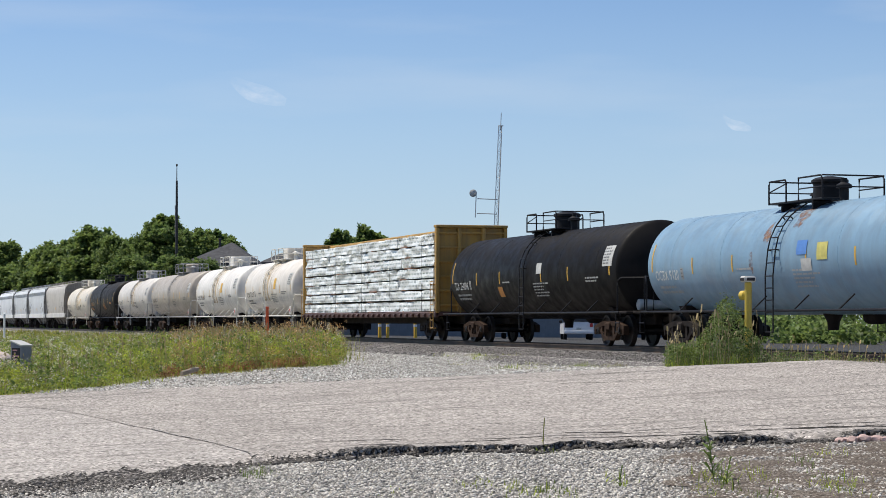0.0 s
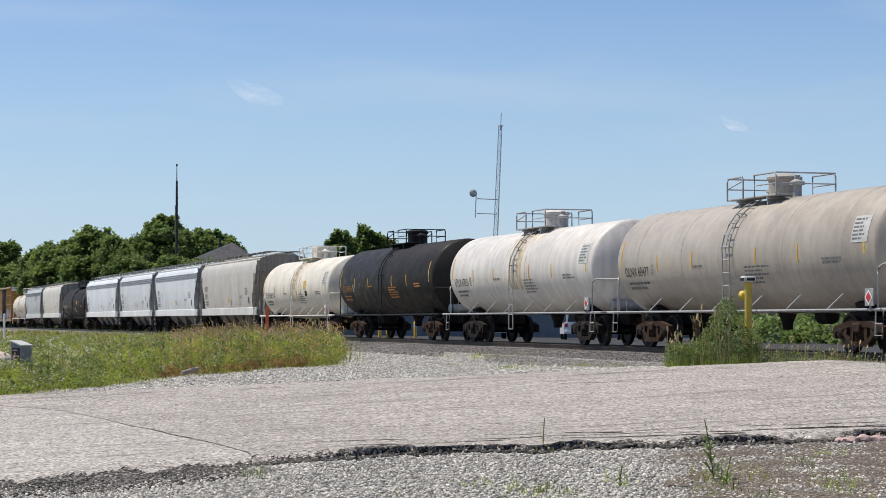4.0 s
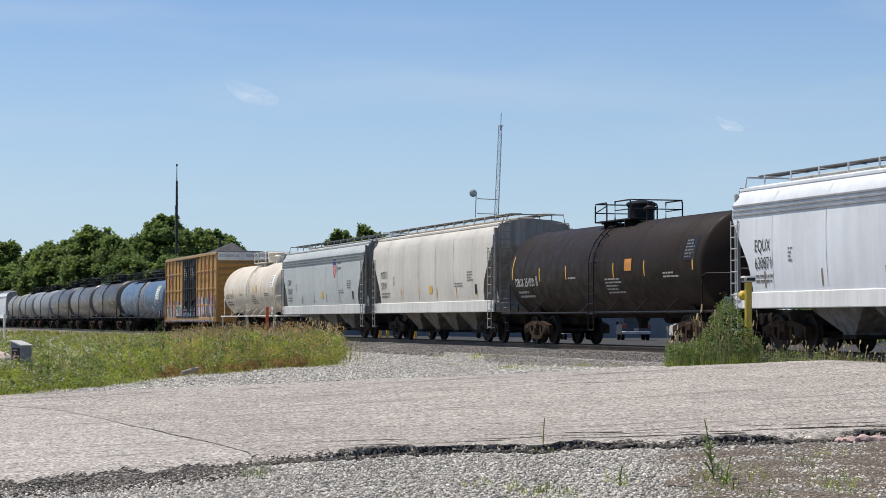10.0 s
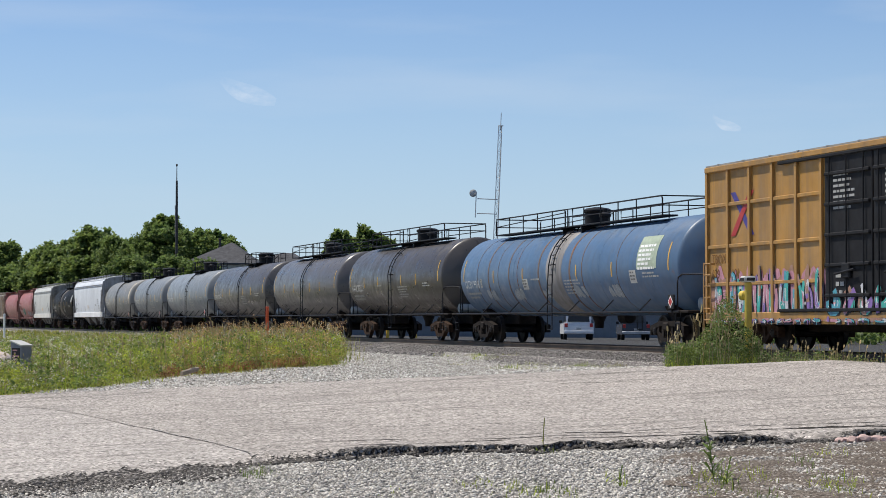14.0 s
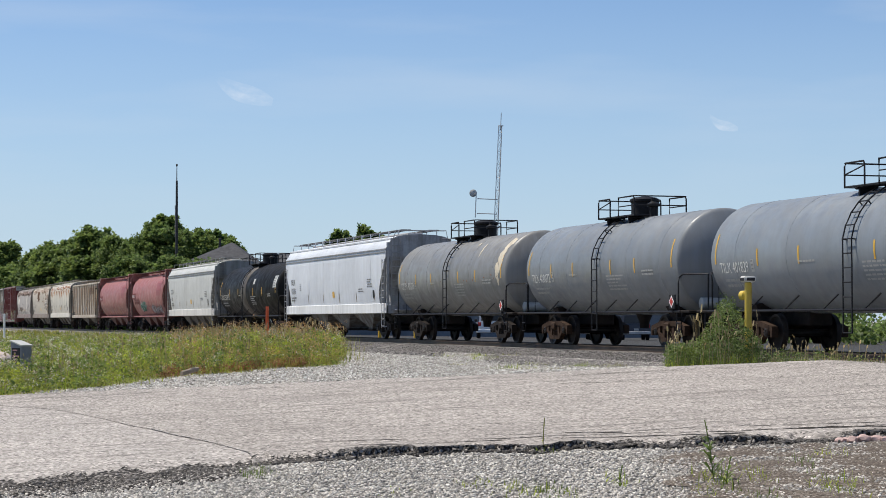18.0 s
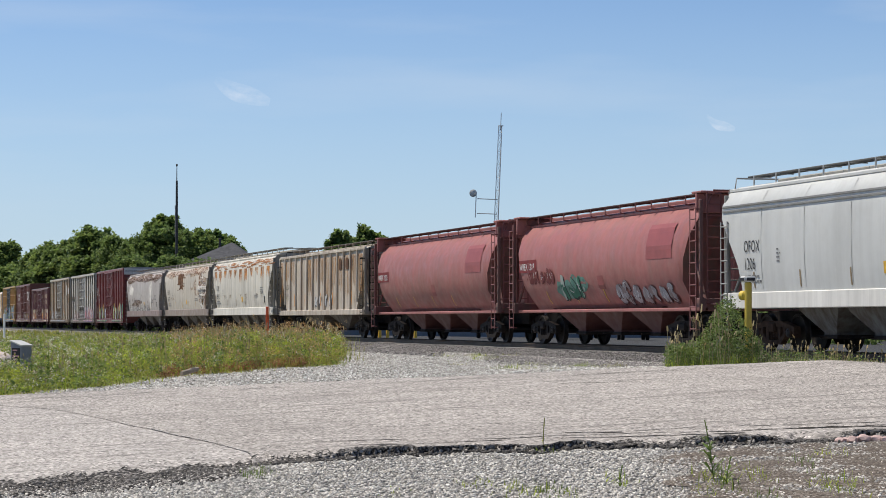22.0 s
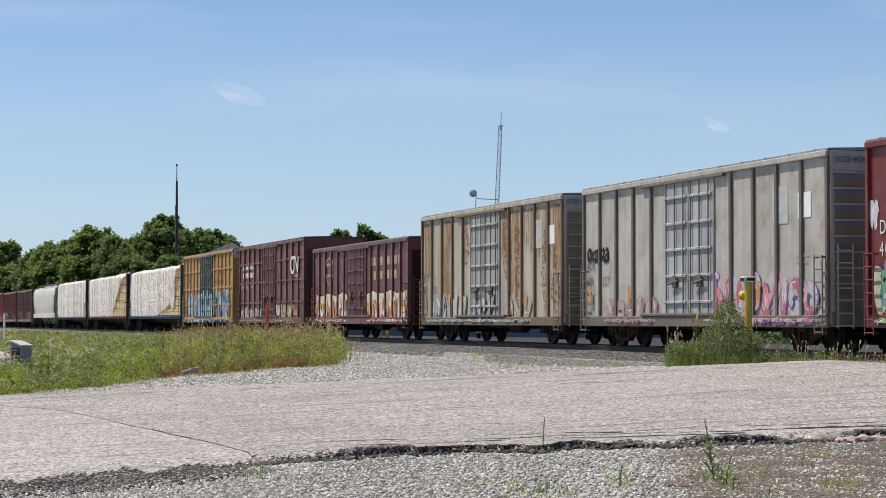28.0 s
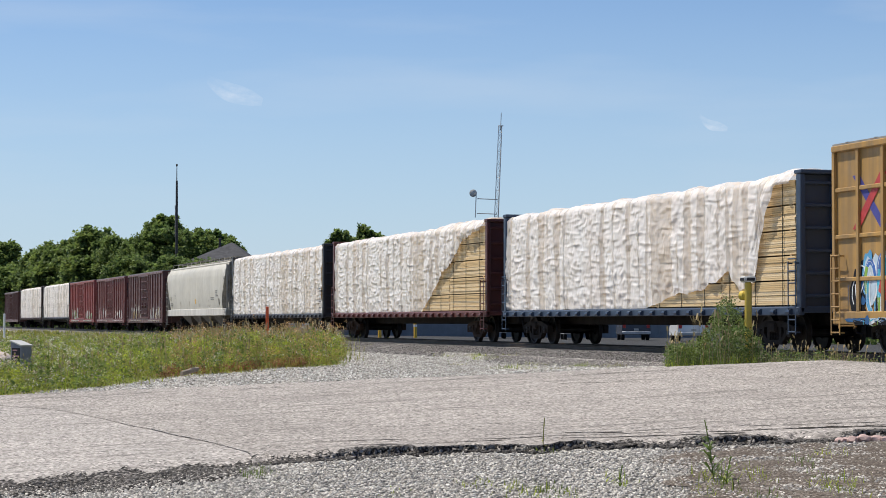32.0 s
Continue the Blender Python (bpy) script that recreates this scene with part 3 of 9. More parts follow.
    part("brake_cylinder", Geo().lathe([(0.7, 0.14), (0.75, 0.2), (1.35, 0.2), (1.4, 0.12)], 16, "x", (1.0, 0.3, 0.9)), M_STEEL, car)
    # markings
    if tape:
        for i, x in enumerate((-0.96, -0.62, -0.31, 0.2, 0.5, 0.93)):
            add_patch(car, x * (hb - d * 0.6), zc - 0.28 + (0.1 if i in (0, 5) else 0), 0.075, 0.44 if i not in (0, 5) else 0.8, M_YELLOW, f, "reflective_strip", 0.007, 5)
    if mark:
        mm = mark_mat or M_LETTER_W
        add_text(car, mark, -hb + d + 0.55, zc - 0.42, 0.29, mm, f)
        end = -hb + d + 0.7 + max(a for a, b in lettering(mark, 0.29 * 1.35, "LEFT", 1.05, 0.8)[0])
        add_bars(car, -hb + d + 0.65, zc - 0.58, 1.7, 2, mm, f, seed, 0.07, 0.14)
        add_bars(car, 0.9, zc - 0.3, 1.5, 5, mm, f, seed + 50, 0.045, 0.1)
        add_bars(car, -2.3, zc - 0.2, 0.9, 1, mm, f, seed + 51, 0.05, 0.1)
        add_bars(car, hb - d - 2.6, zc - 0.2, 1.2, 2, mm, f, seed + 52, 0.05, 0.1)
        add_patch(car, end, zc - 0.42, 0.18, 0.32, M_PRINT_W, on_shell(r, zc), "data_stencil", 0.006, 3)
        add_bars(car, end + 0.02, zc - 0.13, 0.14, 3, M_LETTER_B, f, seed + 9, 0.03, 0.1, "small_lettering", 0.010)
    if panel:
        add_patch(car, hb - d - 1.1, zc + 0.1, 0.8, 0.62, panel, f, "inspection_panel", 0.008, 5, "printed inspection data panel")
        add_bars(car, hb - d - 1.05, zc + 0.66, 0.68, 6, M_LETTER_B if panel != M_LETTER_B else M_LETTER_W, f, seed + 77, 0.04, 0.09, "small_lettering", 0.012)
    if placard:
        pc = part("placard_holder", Geo().cbox(hb - 0.5, hb - 0.1, -1.57, -1.53, 1.12, 1.52, 0.01).tube([(hb - 0.3, -1.53, 1.0), (hb - 0.3, -1.53, 1.2)], 0.03), rm, car)
        part("placard", Geo().add([(hb - 0.3, -1.582, 1.14), (hb - 0.12, -1.582, 1.32), (hb - 0.3, -1.582, 1.5), (hb - 0.48, -1.582, 1.32)], [(0, 1, 2, 3)]).mesh("placard", M_WHITE), M_WHITE, car, "white diamond hazard placard")
        part("placard_symbol", Geo().add([(hb - 0.3, -1.588, 1.19), (hb - 0.17, -1.588, 1.32), (hb - 0.3, -1.588, 1.45), (hb - 0.43, -1.588, 1.32)], [(0, 1, 2, 3)]).mesh("placard_symbol", M_RED), M_RED, car, "red field of the placard")
    for kind, u, v, pw, ph, mat in extras:
        add_patch(car, u, zc + v, pw, ph, mat, f, kind, 0.011, 4)
    return car


# ---------------- covered hoppers ----------------
def hopper_car(left, pitch, rgb, label, eave=4.2, style="curved", mark=None, number=None, mark_mat=None, rust=0.0, grime=0.15, seed=0, sill=None, stripes=0, bays=3, top_rgb=None, streak=0.1, gap=1.6, dark_ends=False, marks_u=0.9, rail=None, dirt=(0.10, 0.085, 0.07)):
    car, hb, half = car_thing("hopper_car", label, "hopper car", left, pitch, gap)
    pm = paint("hopper_paint_%d" % seed, rgb, grime, rust, 0.5, streak, dirt, seed=seed)
    sm = paint("hopper_sill_%d" % seed, sill, grime, rust, 0.5, 0.2, seed=seed + 1) if sill else pm
    rm = rail or paint("hopper_rail_%d" % seed, tuple(c * 0.5 for c in rgb), 0.3, 0.2, 0.6, 0.3, seed=seed + 6)
    bkm = rm if style == "round" else pm
    bdm = paint("hopper_board_%d" % seed, tuple(c * 0.14 + 0.01 for c in rgb), 0.4, 0.2, 0.8, 0.3, seed=seed + 7)
    # End parts: darkened body paint carries their shade, with extra grime.
    em = paint("hopper_shaded_end_%d" % seed, tuple(c * 0.6 for c in rgb), 0.6, rust * 0.5, 0.65, 0.6, seed=seed + 2)
    if style == "round":
        prof = [(1.15, 1.0), (1.45, 1.25), (1.9, 1.46), (2.4, 1.56), (2.9, 1.56), (3.4, 1.44), (3.8, 1.18), (4.0, 0.95)]
    elif style == "ribbed":
        prof = [(1.3, 1.46), (2.0, 1.46), (3.0, 1.46), (eave - 0.15, 1.46), (eave, 1.40)]
    else:
        prof = [(1.3, 1.46), (1.8, 1.53), (2.4, 1.57), (3.0, 1.57), (3.5, 1.555), (eave - 0.38, 1.535), (eave, 1.28)]
    ez, ew = prof[-1]
    roof = [(ez + 0.1, ew * 0.82), (ez + 0.17, ew * 0.5), (ez + 0.2, 0.0)]
    full = prof + roof

    def width(z):
        for (z0, w0), (z1, w1) in zip(full, full[1:]):
            if z0 <= z <= z1:
                return w0 + (w1 - w0) * (z - z0) / (z1 - z0)
        return full[0][1]

    def section(x, zlow):
        zs = [zlow + (ez - zlow) * k / 7 for k in range(8)] + [z for z, _ in roof[:-1]]
        near = [(x, -width(z), z) for z in zs]
        return near + [(x, 0, roof[-1][0])] + [(x, width(z), z) for z in reversed(zs)]
    zb = prof[0][0]
    if style == "ribbed":
        cuts = [(hb, 3.55), (hb - 0.02, 3.5), (hb - 1.55, zb)]
    elif style == "round":
        cuts = [(hb - 0.5, 3.6), (hb - 0.72, 3.1), (hb - 1.0, 2.5), (hb - 1.25, 1.9), (hb - 1.45, zb)]
    else:
        cuts = [(hb, 3.5), (hb - 0.06, 3.38), (hb - 0.36, 3.0), (hb - 0.7, 2.6), (hb - 0.98, 2.22), (hb - 1.12, 1.85), (hb - 1.15, zb)]
    rings = [section(-x, z) for x, z in cuts] + [section(x, z) for x, z in reversed(cuts)]
    n_ = len(rings[0])
    shell = Geo().loft(rings)
    low = set()
    for i in range(len(rings) - 1):
        if i != len(cuts) - 1:
            low.add(i * n_ + n_ - 1)
    skin = Geo()
    skin.v, skin.f = shell.v, [q for i, q in enumerate(shell.f) if i not in low and i < len(shell.f) - 2]
    part("body_shell", skin, pm, car, "", None, 40)
    for s in (-1, 1):
        sheet = Geo()
        for i, q in enumerate(shell.f):
            if (i in low or i >= len(shell.f) - 2) and sum(shell.v[k][0] for k in q) * s > 0:
                sheet.add([shell.v[k] for k in q], [tuple(range(len(q)))])
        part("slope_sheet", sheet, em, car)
    f = on_side(prof)
    sk = paint("hopper_seam_%d" % seed, tuple(c * 0.94 for c in rgb), grime, rust, 0.5, streak, seed=seed)
    strip = shared(("side_seam", style, round(eave, 2)), lambda: Geo().add([f(a, z, 0.008) for z in [zb + 0.3 + (ez - zb - 0.4) * k / 8 for k in range(9)] for a in (-0.016, 0.016)], [(2 * k, 2 * k + 1, 2 * k + 3, 2 * k + 2) for k in range(8)]), sk)
    if style == "curved":
        for i in range(6):
            part("side_seam", strip, sk, car, "", Matrix.Translation((-hb + 2.4 + i * (2 * hb - 4.8) / 5, 0, 0)))
    if style == "round":
        for s in (-1, 1):
            part("end_frame", Geo().cbox(s * (hb - 0.35) - 0.06, s * (hb - 0.35) + 0.06, -1.45, 1.45, 3.75, eave, 0.02).cbox(s * (hb - 0.3) - 0.3, s * (hb - 0.3) + 0.3, -0.5, 0.5, 1.2, 3.8, 0.03), pm, car)
            part("roof_end_cap", Geo().cbox(s * (hb - 0.32) - 0.34, s * (hb - 0.32) + 0.34, -1.45, 1.45, eave, eave + 0.06, 0.02), pm, car)
    # side sills, end sills, slope sheet supports
    sz0, sz1 = (1.1, 1.52) if style == "curved" else ((1.05, 1.3) if style == "ribbed" else (1.05, 1.15))
    for y in (-1, 1):
        yy = 1.53 if style != "round" else 1.35
        x0 = hb if style != "ribbed" else hb - 0.1
        part("side_sill", Geo().cbox(-x0, x0, min(y * yy, y * (yy - 0.12)), max(y * yy, y * (yy - 0.12)), sz0, sz1, 0.02), sm, car)
        for s in (-1, 1):
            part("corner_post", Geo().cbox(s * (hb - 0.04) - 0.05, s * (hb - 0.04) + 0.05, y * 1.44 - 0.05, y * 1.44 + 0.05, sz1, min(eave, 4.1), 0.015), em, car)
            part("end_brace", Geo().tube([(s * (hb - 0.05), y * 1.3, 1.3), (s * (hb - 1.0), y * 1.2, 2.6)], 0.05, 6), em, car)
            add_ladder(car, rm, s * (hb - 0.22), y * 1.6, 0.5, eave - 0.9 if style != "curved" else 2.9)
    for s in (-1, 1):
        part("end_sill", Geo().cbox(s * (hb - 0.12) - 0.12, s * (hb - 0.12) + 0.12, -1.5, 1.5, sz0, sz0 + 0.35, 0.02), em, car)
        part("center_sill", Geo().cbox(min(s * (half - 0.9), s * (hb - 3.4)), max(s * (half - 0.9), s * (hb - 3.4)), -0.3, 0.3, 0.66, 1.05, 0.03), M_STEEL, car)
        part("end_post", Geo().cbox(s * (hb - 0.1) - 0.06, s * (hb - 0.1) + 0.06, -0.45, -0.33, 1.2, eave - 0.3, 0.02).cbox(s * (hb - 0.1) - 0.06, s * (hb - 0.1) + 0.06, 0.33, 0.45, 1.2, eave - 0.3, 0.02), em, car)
        add_ladder(car, rm, s * (hb + 0.08), -1.1, 1.2, eave - 1.2, True)
        add_ladder(car, rm, s * (hb + 0.08), 1.1, 1.2, eave - 1.2, True)
        add_truck(car, s * (hb - 2.05), seed % 4 == 0)
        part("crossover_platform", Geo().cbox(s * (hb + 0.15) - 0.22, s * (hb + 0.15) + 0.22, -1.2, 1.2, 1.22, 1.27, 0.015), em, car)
    part("brake_wheel", Geo().lathe([(-hb - 0.3, 0.26), (-hb - 0.28, 0.29), (-hb - 0.26, 0.26)], 18, "x", (0, -0.5, 2.2)), M_STEEL, car)
    # discharge pockets
    span = 2 * (hb - 3.3)
    bw = span / bays
    for i in range(bays):
        x = -span / 2 + bw * (i + 0.5)
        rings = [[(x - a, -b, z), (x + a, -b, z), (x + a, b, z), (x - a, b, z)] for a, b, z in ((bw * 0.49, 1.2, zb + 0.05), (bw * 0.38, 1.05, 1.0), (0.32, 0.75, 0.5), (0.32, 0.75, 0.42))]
        # Bay colour darkened for the shade under the body, plus brown dirt.
        part("hopper_bay", Geo().loft(rings), paint("hopper_bay_shaded_%d" % seed, tuple(c * 0.26 for c in rgb), 0.85, 0.15, 0.7, 0.85, (0.06, 0.045, 0.032), seed=seed + 5), car)
        part("outlet_gate", Geo().cbox(x - 0.45, x + 0.45, -0.8, 0.8, 0.34, 0.44, 0.02).tube([(x - 0.3, -1.1, 0.4), (x - 0.3, 1.1, 0.4)], 0.03), M_STEEL, car)
    # roof
    rz = roof[-1][0]
    part("hatch_cover", Geo().cbox(-hb + 0.8, hb - 0.8, -0.32, 0.32, rz - 0.03, rz + 0.1, 0.03), paint("hopper_roof_%d" % seed, top_rgb or tuple(c * 0.7 for c in rgb), 0.5, rust, 0.7, 0.2, seed=seed + 4), car)
    for y in (-1, 1):
        zz = ez + (0.36 if style != "round" else eave - ez)
        yy = 0.85 if style != "round" else 1.15
        part("running_board", Geo().cbox(-hb + 0.1, hb - 0.1, min(y * yy, y * (yy - 0.45)), max(y * yy, y * (yy - 0.45)), zz, zz + 0.04, 0.01), bdm, car)
        nb = 13
        for i in range(nb):
            x = -hb + 0.5 + (2 * hb - 1.0) * i / (nb - 1)
            part("board_bracket", shared(("board_bracket", style, y, round(ez, 2)), lambda: Geo().tube([(0, y * yy, zz + 0.03), (0, y * yy, ez + 0.06), (0, y * (ew * 0.9), ez + 0.02)], 0.028, 5).tube([(0, y * yy, zz + 0.0), (0, y * (yy - 0.5), zz)], 0.02, 5), bkm), bkm, car, "", Matrix.Translation((x, 0, 0)))
        for i in range(stripes):
            z = ez - 0.44 - i * 0.12
            part("side_groove", Geo().cbox(-hb + 0.04, hb - 0.04, min(y * (width(z) + 0.0), y * (width(z) + 0.03)), max(y * width(z), y * (width(z) + 0.03)), z - 0.028, z + 0.028, 0.006), paint("groove_%d" % seed, tuple(c * 0.42 for c in rgb), 0.3, 0, 0.6, seed=seed), car)
        if style == "ribbed":
            n = 15
            for i in range(n):
                x = -hb + 0.1 + (2 * hb - 0.2) * i / (n - 1)
                zl = max(zb, 3.5 - 2.2 * (hb - abs(x)) / 1.55) if hb - abs(x) < 1.55 else zb
                part("side_rib", Geo().cbox(x - 0.05, x + 0.05, min(y * 1.45, y * 1.54), max(y * 1.45, y * 1.54), zl, ez, 0.02), pm, car)
            part("top_chord", Geo().cbox(-hb, hb, min(y * 1.40, y * 1.5), max(y * 1.40, y * 1.5), ez - 0.05, ez + 0.08, 0.02), pm, car)
        else:
            part("roof_edge", Geo().cbox(-hb + (0.5 if style == "round" else 0), hb - (0.5 if style == "round" else 0), min(y * ew, y * (ew + 0.05)), max(y * ew, y * (ew + 0.05)), ez - 0.04, ez + 0.04, 0.012), pm, car)
    for s in (-1, 1):
        part("roof_handhold", Geo().tube([(s * (hb - 0.05), -1.2, ez), (s * (hb + 0.05), -1.1, ez + 0.35), (s * (hb + 0.05), 1.1, ez + 0.35), (s * (hb - 0.05), 1.2, ez)], 0.025), rm, car)
    # markings
    mm = mark_mat or M_LETTER_B
    u0 = -hb + 1.4
    if mark:
        add_text(car, mark, u0, 2.55, 0.32, mm, f, 0.75)
    if number:
        add_text(car, number, u0, 2.1, 0.32, mm, f, 0.75)
    if mark or number:
        add_bars(car, u0, 1.95, 1.3, 2, mm, f, seed, 0.06, 0.13)
        add_bars(car, hb - 3.0, 2.6, 0.9, 4, mm, f, seed + 1, 0.045, 0.1)
        add_bars(car, hb - 4.6, 2.2, 1.2, 2, mm, f, seed + 2, 0.04, 0.1)
        add_bars(car, u0 + 1.9, 2.6, 0.25, 4, mm, f, seed + 3, 0.04, 0.1)
    if style == "curved":
        for i in range(6):
            x = -hb + 1.9 + i * (2 * hb - 3.8) / 5
            add_patch(car, x, 1.62, 0.07, 0.42, M_YELLOW if seed % 2 else graf_mat((0.22, 0.16, 0.09)), f, "reflective_strip", 0.008, 3)
        add_patch(car, hb - 2.1, 1.75, 0.26, 0.36, M_BLACK, f, "consolidated_stencil", 0.008, 3)
        add_patch(car, 0.3, 1.85, 0.4, 0.28, M_YELLOW, f, "inspection_decal", 0.008, 3)
    return car, hb, f


# ---------------- box cars ----------------
def box_car(left, pitch, rgb, label, top=5.0, floor=0.75, seed=0, ribs=14, bands=(), door="plug", door_rgb=None, rust=0.1, grime=0.3, end_top=None, mark_mat=None, gap=1.9, streak=0.4, door_u=0.0, door_w=3.0, roof_rgb=(0.3, 0.3, 0.29), end_shade_rgb=None, dirt=(0.10, 0.085, 0.07), post_rgb=None):
    car, hb, half = car_thing("box_car", label, "box car", left, pitch, gap)
    pm = paint("box_paint_%d" % seed, rgb, grime, rust, 0.5, streak, dirt, seed=seed)
    dm = paint("box_door_%d" % seed, door_rgb or tuple(c * 0.93 for c in rgb), grime, rust, 0.5, streak, seed=seed + 3)
    # Given end colours are darker than the sides: shade put into the paint.
    em = paint("box_end_%d" % seed, end_shade_rgb or rgb, 0.35, rust, 0.55, 0.3, seed=seed + 5)
    pp = paint("box_post_%d" % seed, post_rgb, 0.4, rust, 0.6, 0.5, dirt, seed=seed + 2) if post_rgb else pm
    hm = pp if post_rgb else dm
    W, top = 1.5, top - 0.07
    part("body", Geo().cbox(-hb, hb, -W, W, floor, top, 0.03), pm, car)
    part("roof", Geo().prism_x([(-W - 0.04, top), (W + 0.04, top), (W + 0.04, top + 0.04), (0, top + 0.09), (-W - 0.04, top + 0.04)], -hb - 0.03, hb + 0.03), paint("box_roof_%d" % seed, roof_rgb, 0.5, 0.4, 0.6, 0.2, seed=seed + 9), car)
    n = 12
    for i in range(n):
        x = -hb + (i + 0.5) * 2 * hb / n
        part("roof_rib", shared(("roof_rib", round(top, 2)), lambda: Geo().prism_x([(-W - 0.05, top + 0.03), (0, top + 0.08), (W + 0.05, top + 0.03), (W + 0.05, top + 0.05), (0, top + 0.1), (-W - 0.05, top + 0.05)], -0.05, 0.05), PAINTS["box_roof_%d" % seed]), PAINTS["box_roof_%d" % seed], car, "", Matrix.Translation((x, 0, 0)))
    dw0, dw1 = door_u - door_w / 2, door_u + door_w / 2
    for y in (-1, 1):
        lo, hi = min(y * W, y * (W + 0.08)), max(y * W, y * (W + 0.08))
        part("side_sill", Geo().cbox(-hb, hb, lo, hi, floor - 0.08, floor + 0.22, 0.02), pp, car)
        part("eave", Geo().cbox(-hb, hb, min(y * W, y * (W + 0.1)), max(y * W, y * (W + 0.1)), top - 0.16, top - 0.01, 0.02), pm, car)
        for i in range(ribs):
            x = -hb + 0.05 + (2 * hb - 0.1) * i / (ribs - 1)
            if dw0 - 0.05 < x < dw1 + 0.05:
                continue
            part("side_post", shared(("side_post", floor, round(top, 2), y), lambda: Geo().prism([(-0.06, floor + 0.22), (0.06, floor + 0.22), (0.06, top - 0.16), (-0.06, top - 0.16)], min(y * W, y * (W + 0.075)), max(y * W, y * (W + 0.075))), pp), pp, car, "", Matrix.Translation((x, 0, 0)))
        for z in bands:
            for a, b in ((-hb, dw0 - 0.1), (dw1 + 0.1, hb)):
                part("side_band", Geo().cbox(a, b, min(y * W, y * (W + 0.055)), max(y * W, y * (W + 0.055)), z - 0.05, z + 0.05, 0.015), pm, car)
        # door with frame, lock rods and ribs
        nd = 2 if door_w > 2.6 else 1
        w = door_w / nd
        for k in range(nd):
            a = dw0 + k * w
            d = part("door", Geo().cbox(a + 0.03, a + w - 0.03, min(y * W, y * (W + 0.06)), max(y * W, y * (W + 0.06)), floor + 0.25, top - 0.2, 0.02), dm, car)
            for i in range(5):
                z = floor + 0.6 + i * (top - floor - 1.1) / 4.2
                part("door_rib", Geo().cbox(a + 0.1, a + w - 0.1, min(y * (W + 0.05), y * (W + 0.12)), max(y * (W + 0.05), y * (W + 0.12)), z - 0.045, z + 0.045, 0.02), dm, d)
            for i in range(3):
                x = a + w * (0.15 + 0.35 * i)
                part("lock_rod", Geo().tube([(x, y * (W + 0.11), floor + 0.3), (x, y * (W + 0.11), top - 0.25)], 0.022, 6), hm, d)
            part("door_handle", Geo().tube([(a + w * 0.3, y * (W + 0.16), floor + 1.1), (a + w * 0.7, y * (W + 0.16), floor + 1.2)], 0.03, 6).cbox(a + w * 0.42, a + w * 0.58, min(y * (W + 0.06), y * (W + 0.15)), max(y * (W + 0.06), y * (W + 0.15)), floor + 1.0, floor + 1.35, 0.02), hm, d)
        for z in (floor + 0.26, top - 0.2):
            part("door_track", Geo().cbox(dw0 - door_w * 0.5, dw1 + door_w * 0.2, min(y * W, y * (W + 0.12)), max(y * W, y * (W + 0.12)), z - 0.04, z + 0.04, 0.015), hm, car)
        for s in (-1, 1):
            add_ladder(car, hm if post_rgb else pm, s * (hb - 0.3), y * (W + 0.16), 0.45, 1.9, False, 0.42)
    for s in (-1, 1):
        for i in range(9):
            z = floor + 0.4 + i * (top - floor - 0.9) / 8.6
            part("end_rib", shared(("end_rib", s), lambda: Geo().loft([[(s * a, -1.4, b), (s * a, 1.4, b)] for a, b in ((-0.0, -0.17), (0.05, -0.11), (0.09, 0), (0.05, 0.11), (0.0, 0.17))], caps=False, closed=False), em), em, car, "", Matrix.Translation((s * (hb + 0.001), 0, z)))
        if end_top:
            part("end_top_panel", Geo().cbox(s * hb if s > 0 else -hb - 0.06, hb + 0.06 if s > 0 else -hb, -W, W, top - 0.5, top - 0.02, 0.015), paint("end_top_%d" % seed, end_top, 0.15, 0, 0.5, 0.2, seed=seed), car, "pale panel across the top of the end")
            if s > 0:
                g = Geo()
                pts, faces = lettering("EXCESS HEIGHT CAR", 0.2)
                g.add([(hb + 0.068, -1.4 + a * 0.62, top - 0.3 + b) for a, b in pts], faces)
                part("lettering", g.mesh("lettering", M_LETTER_B, flat=True), M_LETTER_B, car)
        add_ladder(car, pm, s * (hb + 0.12), -1.15, 0.6, 2.0, True)
        part("end_sill", Geo().cbox(s * (hb - 0.1) - 0.12, s * (hb - 0.1) + 0.12, -1.45, 1.45, floor - 0.06, floor + 0.3, 0.02), em, car)
        part("draft_sill", Geo().cbox(min(s * (half - 0.9), s * (hb - 4)), max(s * (half - 0.9), s * (hb - 4)), -0.3, 0.3, 0.6, 0.95, 0.03), M_STEEL, car)
        add_truck(car, s * (hb - 2.2), seed % 3 == 0)
    part("center_sill", Geo().cbox(-hb + 3.5, hb - 3.5, -0.28, 0.28, 0.5, floor, 0.03), M_STEEL, car)
    part("brake_reservoir", Geo().lathe([(0.3, 0.1), (0.36, 0.22), (1.5, 0.22), (1.56, 0.1)], 14, "x", (0.5, -0.7, 0.58)), M_STEEL, car)
    return car, hb, on_plane(-W - 0.005)


